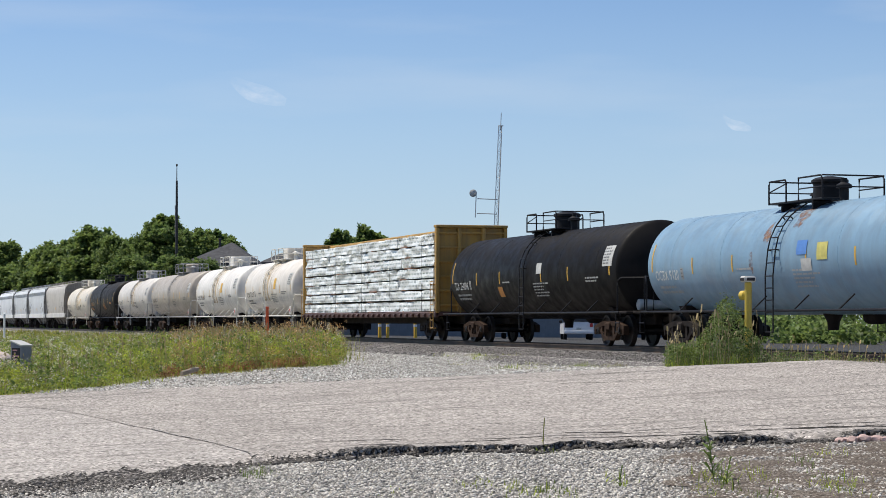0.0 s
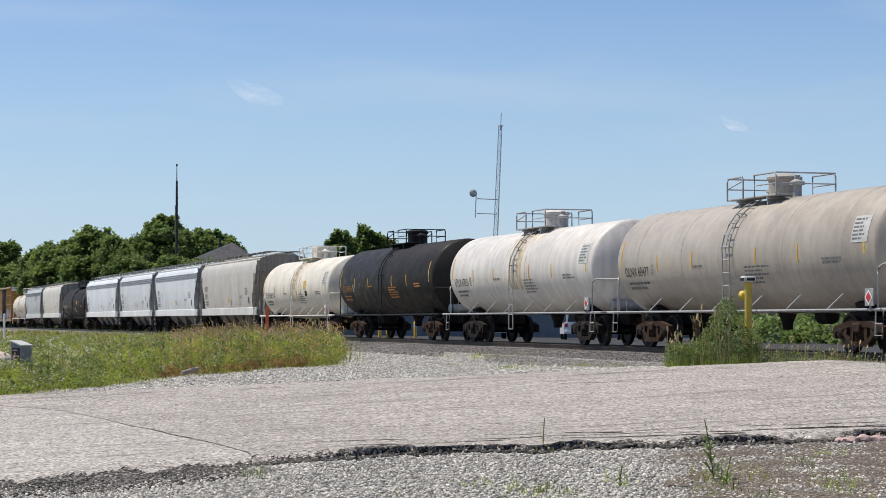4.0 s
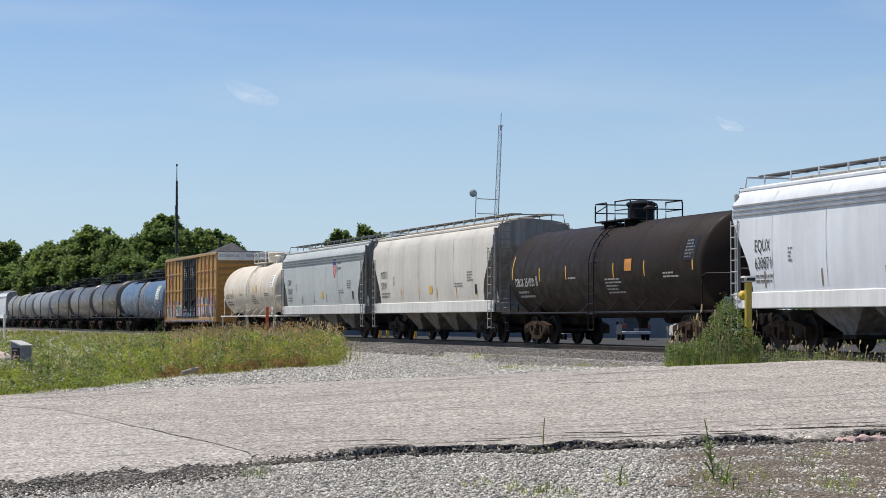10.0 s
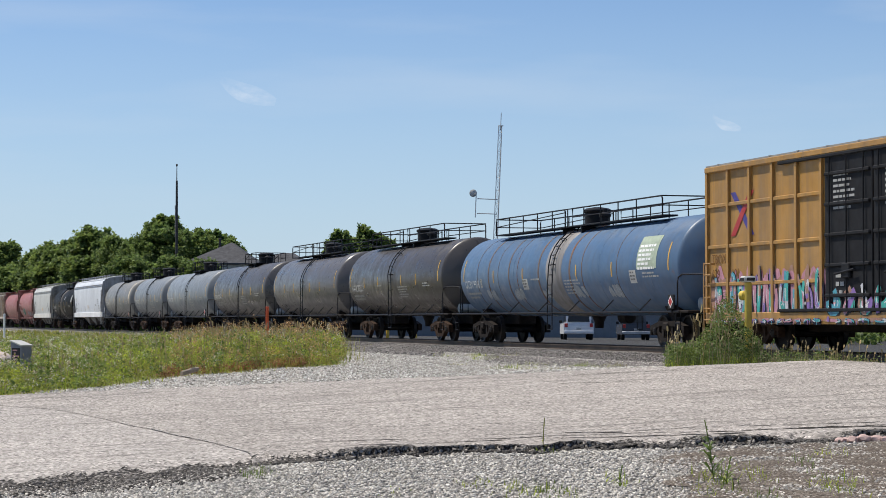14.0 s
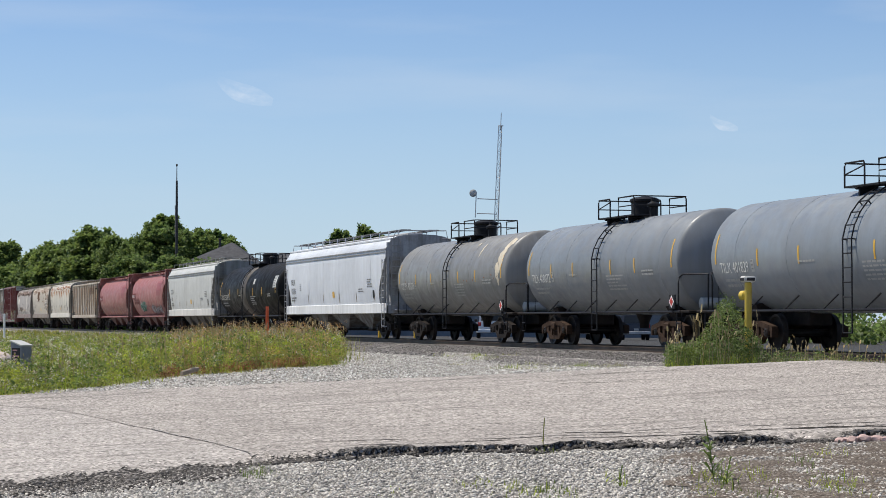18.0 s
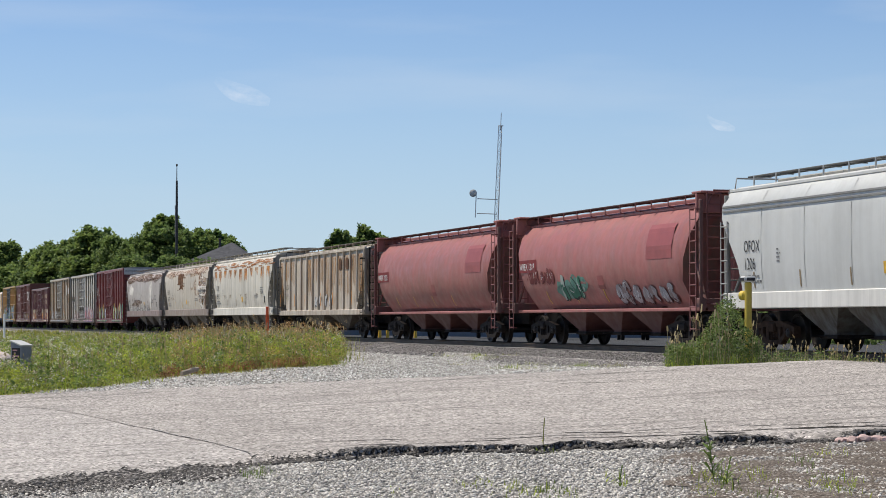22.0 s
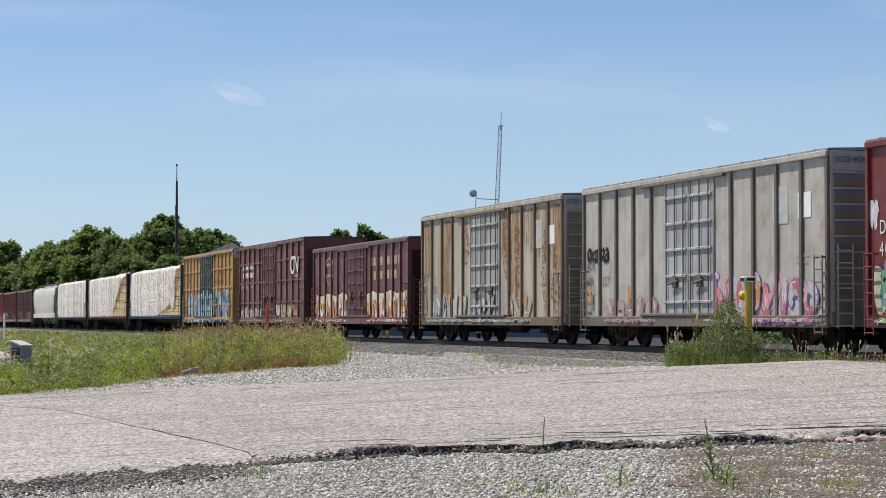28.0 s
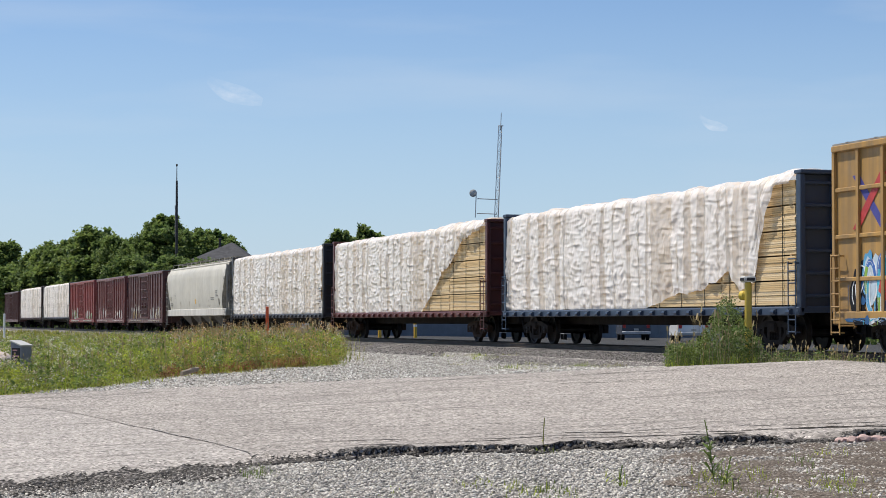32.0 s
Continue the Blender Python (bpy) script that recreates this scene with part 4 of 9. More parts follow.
# ---------------- flat cars with a centre beam ----------------
def centerbeam_car(left, pitch, rgb, label, top=4.38, seed=0, gap=1.9, deck_rgb=None):
    car, hb, half = car_thing("flat_car", label, "flat car", left, pitch, gap)
    pm = paint("flat_paint_%d" % seed, rgb, 0.3, 0.12, 0.5, 0.35, seed=seed)
    dk = paint("flat_deck_%d" % seed, deck_rgb, 0.4, 0.2, 0.6, 0.35, seed=seed + 1) if deck_rgb else pm
    W = 1.45
    part("deck", Geo().cbox(-hb, hb, -W, W, 0.98, 1.14, 0.02), dk, car)
    part("center_sill", Geo().cbox(-half + 0.9, half - 0.9, -0.3, 0.3, 0.66, 1.0, 0.03), M_STEEL, car)
    for s in (-1, 1):
        b = part("bulkhead", Geo().cbox(s * (hb - 0.2) - 0.05, s * (hb - 0.2) + 0.05, -W, W, 1.1, top, 0.02), pm, car)
        for y in (-W + 0.06, -0.5, 0.5, W - 0.06):
            part("bulkhead_post", Geo().cbox(s * (hb - 0.1) - 0.12, s * (hb - 0.1) + 0.12, y - 0.07, y + 0.07, 1.1, top, 0.02), pm, b)
        for i in range(6):
            z = 1.4 + i * (top - 1.5) / 5.2
            part("bulkhead_rail", Geo().cbox(s * (hb - 0.1) - 0.08, s * (hb - 0.1) + 0.08, -W + 0.06, W - 0.06, z - 0.04, z + 0.04, 0.015), pm, b)
        part("bulkhead_cap", Geo().cbox(s * (hb - 0.12) - 0.2, s * (hb - 0.12) + 0.2, -W - 0.02, W + 0.02, top, top + 0.1, 0.02), pm, b)
        add_truck(car, s * (hb - 2.3), seed % 2 == 0)
        add_ladder(car, pm, s * (hb - 0.3), -W - 0.1, 0.45, 1.8)
        add_ladder(car, pm, s * (hb - 0.3), W + 0.1, 0.45, 1.8)
    part("center_beam", Geo().cbox(-hb + 0.2, hb - 0.2, -0.2, 0.2, top - 0.12, top + 0.04, 0.02), pm, car)
    for i in range(12):
        x = -hb + 0.9 + i * (2 * hb - 1.8) / 11
        part("beam_post", Geo().cbox(x - 0.07, x + 0.07, -0.12, 0.12, 1.1, top - 0.1, 0.02), pm, car)
    for y in (-1, 1):
        part("side_sill", Geo().cbox(-hb, hb, min(y * (W - 0.1), y * (W + 0.04)), max(y * (W - 0.1), y * (W + 0.04)), 0.92, 1.12, 0.02), dk, car)
        for i in range(26):
            x = -hb + 0.5 + i * (2 * hb - 1.0) / 25
            part("tie_down_winch", shared(("tie_down_winch", y), lambda: Geo().lathe([(-0.1, 0.03), (-0.1, 0.07), (0.1, 0.07), (0.1, 0.03)], 8, "x", (0, y * 1.52, 1.0)).box(-0.12, 0.12, y * 1.5 - 0.03, y * 1.5 + 0.03, 0.94, 1.08), dk), dk, car, "", Matrix.Translation((x, 0, 0)))
    return car, hb

# ---------------- lumber loads ----------------
def wrap_material():
    m, n, l, b = material("printed_white_wrap", 0.35)
    co = obj_coord(n)
    br = n.new("ShaderNodeTexBrick")
    mp = n.new("ShaderNodeMapping")
    mp.inputs["Rotation"].default_value = (radians(90), 0, 0)
    l.new(co, mp.inputs["Vector"])
    l.new(mp.outputs["Vector"], br.inputs["Vector"])
    br.inputs["Scale"].default_value, br.inputs["Brick Width"].default_value, br.inputs["Row Height"].default_value, br.inputs["Mortar Size"].default_value = 1.0, 0.42, 0.16, 0.05
    br.inputs["Color1"].default_value, br.inputs["Color2"].default_value, br.inputs["Mortar"].default_value = (0.24, 0.29, 0.28, 1), (0.52, 0.56, 0.55, 1), (0.86, 0.87, 0.85, 1)
    col = mix(n, l, br.outputs["Color"], (0.82, 0.84, 0.82), ramp(n, l, noise_node(n, l, 5, 6, co), [(0.5, (0.0,)), (0.72, (0.8,))]))
    l.new(mix(n, l, col, (0.25, 0.27, 0.28), ramp(n, l, noise_node(n, l, 2.2, 8, co, (1, 1, 4)), [(0.60, (0.0,)), (0.70, (0.6,))])), b.inputs["Base Color"])
    bump(n, l, b, noise_node(n, l, 3.2, 6, co, (1.6, 1, 2.6), 0.6, True), 0.6, 0.05)
    return m


def lumber_material():
    m, n, l, b = material("sawn_pine_stack", 0.75)
    co = obj_coord(n)
    g = n.new("ShaderNodeNewGeometry")
    base = ramp(n, l, g.outputs["Random Per Island"], [(0.0, (0.52, 0.36, 0.17)), (0.5, (0.68, 0.5, 0.27)), (1.0, (0.74, 0.58, 0.36))])
    l.new(mix(n, l, base, (0.38, 0.24, 0.1), ramp(n, l, noise_node(n, l, 2, 5, co, (1, 4, 9)), [(0.5, (0.0,)), (0.8, (0.5,))])), b.inputs["Base Color"])
    bump(n, l, b, noise_node(n, l, 20, 4, co, (0.1, 1, 1)), 0.2, 0.01)
    return m


def film_material():
    m, n, l, b = material("thin_white_plastic_film", 0.3)
    co = obj_coord(n)
    b.inputs["Base Color"].default_value = (0.86, 0.82, 0.77, 1)
    l.new(ramp(n, l, noise_node(n, l, 1.2, 5, co), [(0.3, (0.90, 0.83, 0.77)), (0.7, (0.96, 0.93, 0.89))]), b.inputs["Base Color"])
    crease = n.new("ShaderNodeMath")
    crease.operation = "ADD"
    l.new(noise_node(n, l, 1.5, 6, co, (0.8, 1, 3.4), 0.62, True), crease.inputs[0])
    l.new(noise_node(n, l, 2.6, 6, co, (1.6, 1, 1.2), 0.65, True), crease.inputs[1])
    bump(n, l, b, crease.outputs[0], 0.9, 0.075)
    tr = n.new("ShaderNodeBsdfTranslucent")
    tr.inputs["Color"].default_value = (0.95, 0.90, 0.86, 1)
    cl = n.new("ShaderNodeBsdfTransparent")
    mx, my = n.new("ShaderNodeMixShader"), n.new("ShaderNodeMixShader")
    out = n["Material Output"]
    mx.inputs[0].default_value = 0.2
    l.new(b.outputs[0], mx.inputs[1]), l.new(tr.outputs[0], mx.inputs[2])
    bands = noise_node(n, l, 1.25, 2, co, (1.0, 1, 0.03))
    l.new(ramp(n, l, bands, [(0.45, (0.02,)), (0.51, (0.06,)), (0.54, (0.42,)), (0.64, (0.36,))]), my.inputs[0])
    l.new(mx.outputs[0], my.inputs[1]), l.new(cl.outputs[0], my.inputs[2])
    l.new(my.outputs[0], out.inputs["Surface"])
    return m


M_WRAP, M_LUMBER, M_FILM = wrap_material(), lumber_material(), film_material()
M_BAND = plain("brown_dunnage", (0.2, 0.1, 0.06), 0.85, 0, 0.3, 5)
M_STRAP = plain("black_strap", (0.02, 0.02, 0.02), 0.6, 0, 0.1, 3, 0)


def wrinkled_box(x0, x1, y0, y1, z0, z1, seed, amp=0.05, step=0.16):
    """A packed block under wrap: its faces bulge and crease."""
    g = Geo()
    rings = []
    nx = max(4, int((x1 - x0) / step))
    ny, nz = 3, max(4, int((z1 - z0) / 0.12))
    ring0 = [(y0, z0 + (z1 - z0) * i / nz) for i in range(nz)] + [(y0 + (y1 - y0) * i / ny, z1) for i in range(ny)] + [(y1, z1 - (z1 - z0) * i / nz) for i in range(nz)] + [(y1 - (y1 - y0) * i / ny, z0) for i in range(ny)]
    for i in range(nx + 1):
        x = x0 + (x1 - x0) * i / nx
        ring = []
        for y, z in ring0:
            a = noise.noise((x * 1.3 + seed, z * 4.5, y)) + 0.5 * noise.noise((x * 4.0, z * 9.0 + seed, y))
            out = -1 if y == y0 else (1 if y == y1 else 0)
            ring.append((x, y + out * amp * a, z + (amp * 0.5 * a if z == z1 else 0)))
        rings.append(ring)
    return g.loft(rings)


def add_load(label, car_left, pitch, name="lumber_load"):
    x = car_left + (pitch - 1.9) / 2
    ob = thing(name, label, "lumber", Matrix.Translation((x, 0, 1.145)))
    TRAIN.append((ob, x))
    return ob


def wrapped_load(car_left, pitch, hb, top):
    ld = add_load("stacked lumber packs in printed white and grey wrap", car_left, pitch)
    h = top - 1.145 - 0.15
    L = hb - 0.42
    for y in (-1, 1):
        z = 0.0
        for k in range(7):
            hh = h / 7
            sag = 0.05 * math.sin(k * 2.7 + y)
            cuts = [-L, -L * 0.52 + 0.6 * math.sin(k * 2.1), L * 0.05 + 0.6 * math.sin(k * 3.3), L * 0.55 + 0.5 * math.sin(k * 1.7), L]
            for a, b in zip(cuts, cuts[1:]):
                part("lumber_pack", wrinkled_box(a + 0.02, b - 0.02, min(y * 0.22, y * 1.42), max(y * 0.22, y * 1.42), z + 0.02 + 0.03 * (k % 3 == 1), z + hh - 0.02 - abs(sag) * 0.4, k * 7 + a + y, 0.075, 0.12), M_WRAP, ld, "", None, 70)
                part("dunnage", Geo().cbox(a + 0.5, a + 0.5 + 1.1 * abs(math.sin(k * 5.1 + a)), min(y * 0.3, y * 1.44), max(y * 0.3, y * 1.44), z - 0.02, z + 0.03, 0.01), M_BAND, ld, "brown wooden dunnage strip")
            z += hh
        for i in range(5):
            x = -L + 1.6 + i * (2 * L - 3.2) / 4
            part("tie_down_cable", Geo().tube([(x, y * 1.46, 0), (x + 0.05, y * 1.49, h * 0.5), (x, y * 1.45, h + 0.02), (x, y * 0.2, h + 0.06)], 0.007, 5), M_STRAP, ld)


def film_load(car_left, pitch, hb, top, seed, hem=((0, 0), (1, 0))):
    """Pine packs, strapped, under a loose sheet of film that is torn open at one end."""
    ld = add_load("stacked pine lumber under loose torn white plastic film", car_left, pitch)
    h, L = top - 1.145 - 0.12, hb - 0.42
    rng = random.Random(seed)
    n, rows = 5, 5
    for y in (-1, 1):
        for k in range(rows):
            z0, z1 = h * k / rows + 0.035, h * (k + 1) / rows
            for i in range(n):
                a, b = -L + 2 * L * i / n + 0.03, -L + 2 * L * (i + 1) / n - 0.03
                g = Geo()
                lay = 12
                for j in range(lay):
                    e = rng.uniform(-0.02, 0.02)
                    za, zb = z0 + (z1 - z0) * j / lay, z0 + (z1 - z0) * (j + 0.9) / lay
                    g.box(a + e, b + rng.uniform(-0.02, 0.02), min(y * 0.24, y * (1.36 + e * 0.6)), max(y * 0.24, y * (1.36 + e * 0.6)), za, zb)
                part("lumber_pack", g.mesh("lumber_pack", M_LUMBER, flat=True), M_LUMBER, ld)["kind"] = "stuff"
            for x in (-0.97, -0.6, -0.2, 0.2, 0.6, 0.97):
                part("sticker", shared(("sticker", y), lambda: Geo().box(-0.05, 0.05, min(y * 0.24, y * 1.35), max(y * 0.24, y * 1.35), 0, 0.035), M_LUMBER), M_LUMBER, ld, "", Matrix.Translation((x * L, 0, h * k / rows)))
        for i in range(14):
            x = -L + 0.7 + i * (2 * L - 1.4) / 13
            part("tie_down_cable", shared(("tie_down_cable", y, round(h, 2)), lambda: Geo().box(-0.012, 0.012, min(y * 1.388, y * 1.398), max(y * 1.388, y * 1.398), 0, h + 0.03), M_STRAP), M_STRAP, ld, "", Matrix.Translation((x, 0, 0)))
        # film
        nx, ns = 230, 50
        verts, faces = [], []
        for i in range(nx + 1):
            x = -L - 0.12 + (2 * L + 0.16) * i / nx
            r = (x + L) / (2 * L)
            k = float(np.interp(r, [q for q, _ in hem], [q for _, q in hem]))
            low = h * k + (0.05 + 0.3 * min(1, 4 * k)) * 0.5 * noise.noise((x * 1.4, seed, 0)) + 0.1 * min(1, 4 * k) * noise.noise((x * 5, seed, 0))
            if y > 0:
                low = 0.1
            low = max(0.0, min(h - 0.1, low))
            for j in range(ns + 1):
                s = j / ns
                side = h - low
                tot = side + 1.3
                p = s * tot
                w = noise.noise((x * 0.9 + seed, p * 0.8, y)) * 0.5 + 0.5
                fold = abs(noise.noise((x * 2.2 + p * 0.6, p * 1.1, seed))) * 0.09 + abs(noise.noise((x * 2.0 + p * 0.8, p * 3.4, seed + 5))) * 0.05 + 0.10 * k
                if p < side:
                    z, yy = low + p, 1.40 + fold + 0.12 * w * (1 - abs(2 * p / side - 1)) * 0.6 + 0.05 * k
                else:
                    z, yy = h + 0.05 + fold * 1.1 + 0.22 * math.sin((p - side) / 1.3 * math.pi) * w, 1.40 - (p - side)
                verts.append((x, y * yy, z))
        for i in range(nx):
            for j in range(ns):
                a = i * (ns + 1) + j
                faces.append((a, a + 1, a + ns + 2, a + ns + 1))
        part("plastic_film", Geo().add(verts, faces).mesh("plastic_film", M_FILM, 180), M_FILM, ld, "loose wrinkled white plastic film")


# ---------------- the train, from its head to its tail ----------------
STAINS = (stain_material("beige_product_stain", (0.50, 0.38, 0.22), 0.42), stain_material("faint_beige_stain", (0.55, 0.45, 0.30), 0.52))
WHITE_T, CREAM = (0.78, 0.75, 0.70), (0.74, 0.69, 0.59)
R_W = plain("off_white_railing", (0.62, 0.6, 0.54), 0.5, 0, 0.15, 4)
R_GREY = plain("grey_railing", (0.3, 0.3, 0.3), 0.5, 0, 0.2, 4)
TL, TLw = M_LETTER_B, M_LETTER_W

tank_car(-56.5, 19.1, (0.19, 0.315, 0.43), "pale blue tank car with rust stains and black railings", 3.78, 1.42, "OCBX 9120", TLw, rust=0.1, seed=1, panel=M_GREYPLATE, placard=False,
         extras=(("blue_placard", 1.2, 0.05, 0.55, 0.35, plain("mid_blue", (0.08, 0.2, 0.5), 0.5, 0, 0.1, 4, 0)), ("data_panel", 1.45, -0.35, 0.55, 0.3, M_GREYPLATE), ("yellow_data_panel", 2.3, -0.1, 0.55, 0.42, graf_mat((0.5, 0.45, 0.12)))))
tank_car(-75.9, 19.4, (0.007, 0.006, 0.006), "black tank car with yellow reflective strips", 3.85, 1.5, "TLX 254098", TLw, seed=2, panel=M_GREYPLATE, placard=False, streak=0.15,
         extras=(("orange_plate", -2.9, -0.72, 0.5, 0.35, M_LETTER_O), ("data_panel", 1.3, 0.0, 0.5, 0.35, M_GREYPLATE)))
c3, h3 = centerbeam_car(-100.85, 24.95, (0.46, 0.26, 0.05), "yellow bulkhead flat car with a centre beam", 4.42, 3, deck_rgb=(0.07, 0.03, 0.022))
wrapped_load(-100.85, 24.95, h3, 4.36)
tank_car(-115.25, 14.4, (0.76, 0.71, 0.64), "white tank car with cream stains", 4.02, 1.52, "OLNX 715157", TL, seed=4, fit=-0.5, rail=R_W, dome="box", panel=M_GREYPLATE, stain=STAINS, extras=(("yellow_data_panel", 1.6, -0.05, 0.5, 0.55, M_YELLOW),))
tank_car(-130.75, 15.5, WHITE_T, "white tank car with a cream-stained ladder band", 4.02, 1.52, "OLNX 715266", TL, seed=5, fit=-0.5, rail=R_W, dome="box", panel=M_GREYPLATE, extras=(("yellow_data_panel", 1.6, -0.05, 0.5, 0.55, M_YELLOW),), stain=STAINS)
tank_car(-148.95, 18.2, (0.42, 0.37, 0.31), "dusty beige tank car", 4.02, 1.52, "OLNX 60477", TL, seed=6, rail=R_GREY, panel=M_GREYPLATE, grime=0.3)
tank_car(-166.3, 17.35, (0.66, 0.62, 0.57), "off-white tank car with an open railing", 3.97, 1.48, "UTLX 67251", TL, seed=7, stain=STAINS, rail=R_GREY, panel=M_GREYPLATE)
tank_car(-183.65, 17.35, (0.024, 0.022, 0.021), "black tank car with orange lettering", 4.02, 1.52, "UTLX 95306", M_LETTER_O, seed=8, placard=False, streak=0.2)
tank_car(-200.6, 16.95, (0.72, 0.66, 0.56), "cream tank car with a white railing", 3.9, 1.5, "UTLX 600635", TL, seed=9, stain=STAINS, rail=R_W, dome="box", panel=M_GREYPLATE, extras=(("yellow_data_panel", 2.2, -0.05, 0.5, 0.4, M_YELLOW), ("black_data_panel", 2.5, -0.4, 0.45, 0.25, M_BLACK)))
hopper_car(-218.9, 18.3, (0.50, 0.47, 0.43), "light grey covered hopper with a pale side sill", 4.2, "curved", "MGFX", "50079", TL, seed=10, sill=(0.66, 0.65, 0.62), bays=4)
hopper_car(-237.3, 18.4, (0.62, 0.65, 0.68), "pale blue-grey covered hopper with dark grooves", 4.2, "curved", "KLRX", "525028", TL, seed=11, sill=(0.74, 0.74, 0.73), stripes=3)
hopper_car(-255, 17.7, (0.60, 0.63, 0.66), "pale grey covered hopper with dark grooves", 4.2, "curved", "KLRX", "525012", TL, seed=13, sill=(0.74, 0.74, 0.73), stripes=3)
hopper_car(-276.05, 21.05, (0.68, 0.71, 0.75), "long white covered hopper with dark grooves", 4.2, "curved", "EQUX", "630871", TL, seed=12, sill=(0.78, 0.78, 0.77), stripes=3, bays=4)
tank_car(-294.65, 18.6, (0.022, 0.015, 0.012), "dark brown tank car with black railings", 3.87, 1.5, "DBUX 251020", TLw, seed=14, placard=False, panel=M_BLACK, extras=(("orange_plate", 2.6, -0.1, 0.55, 0.35, M_LETTER_O),))
hopper_car(-312.75, 18.1, (0.60, 0.57, 0.52), "beige-white covered hopper with dirty hopper bays", 4.22, "curved", "MGFX", "50019", TL, seed=15, sill=(0.7, 0.69, 0.66), bays=4)
c16, hb16, f16 = hopper_car(-331, 18.25, (0.42, 0.45, 0.46), "grey covered hopper with large black lettering", 4.2, "curved", "CNW", "180487", TL, seed=16, sill=(0.58, 0.58, 0.57), stripes=3)
tank_car(-347.35, 16.35, (0.67, 0.59, 0.49), "cream-white tank car with a grey railing", 3.97, 1.5, "DOWX 73394", TL, seed=17, fit=0.3, rail=R_W, panel=M_WHITE, extras=(("yellow_data_panel", 2.0, -0.15, 0.5, 0.42, graf_mat((0.55, 0.4, 0.15))),))
y1, hy1, fy1 = box_car(-368.05, 20.7, (0.42, 0.22, 0.045), "ochre yellow box car with black doors and graffiti", 4.98, 0.78, 18, 15, (1.75, 2.75, 3.85), door_rgb=(0.016, 0.016, 0.018), end_top=(0.7, 0.7, 0.69), door_w=4.8, door_u=-0.1, rust=0.05)
c19 = tank_car(-390.85, 22.8, (0.07, 0.14, 0.25), "faded blue tank car with rust-brown bands", 3.85, 1.45, "OCBX 9918", TLw, seed=19, rust=0.1, long_walk=True, band=(0.25, 0.24, 0.24))
tank_car(-407.65, 16.8, (0.062, 0.056, 0.054), "dark grey tank car with long roof railings", 4.02, 1.52, "NATX 30251", TLw, seed=20, long_walk=True, placard=False)
tank_car(-423.75, 16.1, (0.1, 0.096, 0.1), "glossy dark grey tank car with long roof railings", 4.0, 1.52, None, seed=21, long_walk=True, placard=False)
tank_car(-440.9, 17.15, (0.078, 0.075, 0.077), "glossy slate-grey tank car with white lettering", 4.0, 1.52, "GATX 95708", TLw, seed=22, fit=0.5, placard=False)
tank_car(-458.3, 17.35, (0.2, 0.225, 0.25), "blue-grey tank car with yellow strips", 3.97, 1.5, "TILX 401839", TLw, seed=23, fit=0.4)
tank_car(-473.5, 15.2, (0.19, 0.21, 0.23), "grey tank car with yellow strips", 3.97, 1.5, "TILX 400072", TLw, seed=24, fit=0.2)
tank_car(-489.8, 16.3, (0.21, 0.215, 0.215), "grey tank car with flaking beige primer patches", 3.97, 1.5, "OCPX 80350", TLw, rust=0.08, seed=25, streak=0.35)
hopper_car(-510.8, 21, (0.62, 0.65, 0.70), "white covered hopper with a dark groove", 4.25, "curved", "NKLX", "100086", TL, seed=26, sill=(0.76, 0.77, 0.77), stripes=2, bays=3)
tank_car(-529.2, 18.4, (0.007, 0.007, 0.007), "black tank car with a dusty centre band", 3.95, 1.52, "DBUX 250274", TLw, seed=27, fit=-1, band=(0.09, 0.075, 0.06), placard=False, panel=M_GREYPLATE, extras=(("data_panel", 1.6, 0.35, 0.45, 0.3, M_GREYPLATE),))
hopper_car(-547.65, 18.45, (0.53, 0.535, 0.515), "off-white covered hopper with a pale sill", 4.22, "curved", "OFOX", "1206", TL, seed=28, sill=(0.7, 0.68, 0.63), stripes=2, bays=4)
RED_H = (0.34, 0.115, 0.105)
c29, hb29, f29 = hopper_car(-565.2, 17.55, RED_H, "faded red rounded covered hopper with graffiti", 4.28, "round", seed=29, bays=3, grime=0.3, streak=0.25)
c30, hb30, f30 = hopper_car(-583.8, 18.6, RED_H, "faded red rounded covered hopper", 4.28, "round", seed=30, bays=3, grime=0.3, streak=0.25)
c31, hb31, f31 = hopper_car(-602.85, 19.05, (0.52, 0.46, 0.38), "rust-streaked ribbed hopper car in dirty cream", 3.97, "ribbed", None, None, seed=31, rust=0.12, bays=2, streak=0.5, dirt=(0.2, 0.12, 0.07), rail=M_STEEL)
c32, hb32, f32 = hopper_car(-621.45, 18.6, (0.62, 0.58, 0.50), "rust-stained cream covered hopper", 4.25, "curved", "FURX", "85412", TL, seed=32, rust=0.25, sill=(0.7, 0.66, 0.58), bays=4, streak=0.35)
c33, hb33, f33 = hopper_car(-639.4, 17.95, (0.52, 0.475, 0.40), "brown-stained grey covered hopper with graffiti", 4.2, "curved", "FURX", "85277", TL, seed=33, rust=0.16, bays=3, streak=0.3, dirt=(0.2, 0.13, 0.08), sill=(0.26, 0.2, 0.16))
c34, hb34, f34 = hopper_car(-657.6, 18.2, (0.42, 0.385, 0.36), "dirty grey covered hopper with graffiti", 4.2, "curved", None, "5617", TL, seed=34, rust=0.16, bays=3, streak=0.35, dirt=(0.16, 0.11, 0.09), sill=(0.24, 0.17, 0.15))
c35, hb35, f35 = box_car(-675.2, 17.6, (0.145, 0.02, 0.018), "dark red box car with yellow-green graffiti", 4.95, 0.7, 35, 17, end_top=(0.5, 0.5, 0.5), door_w=3.0, end_shade_rgb=(0.12, 0.03, 0.025))
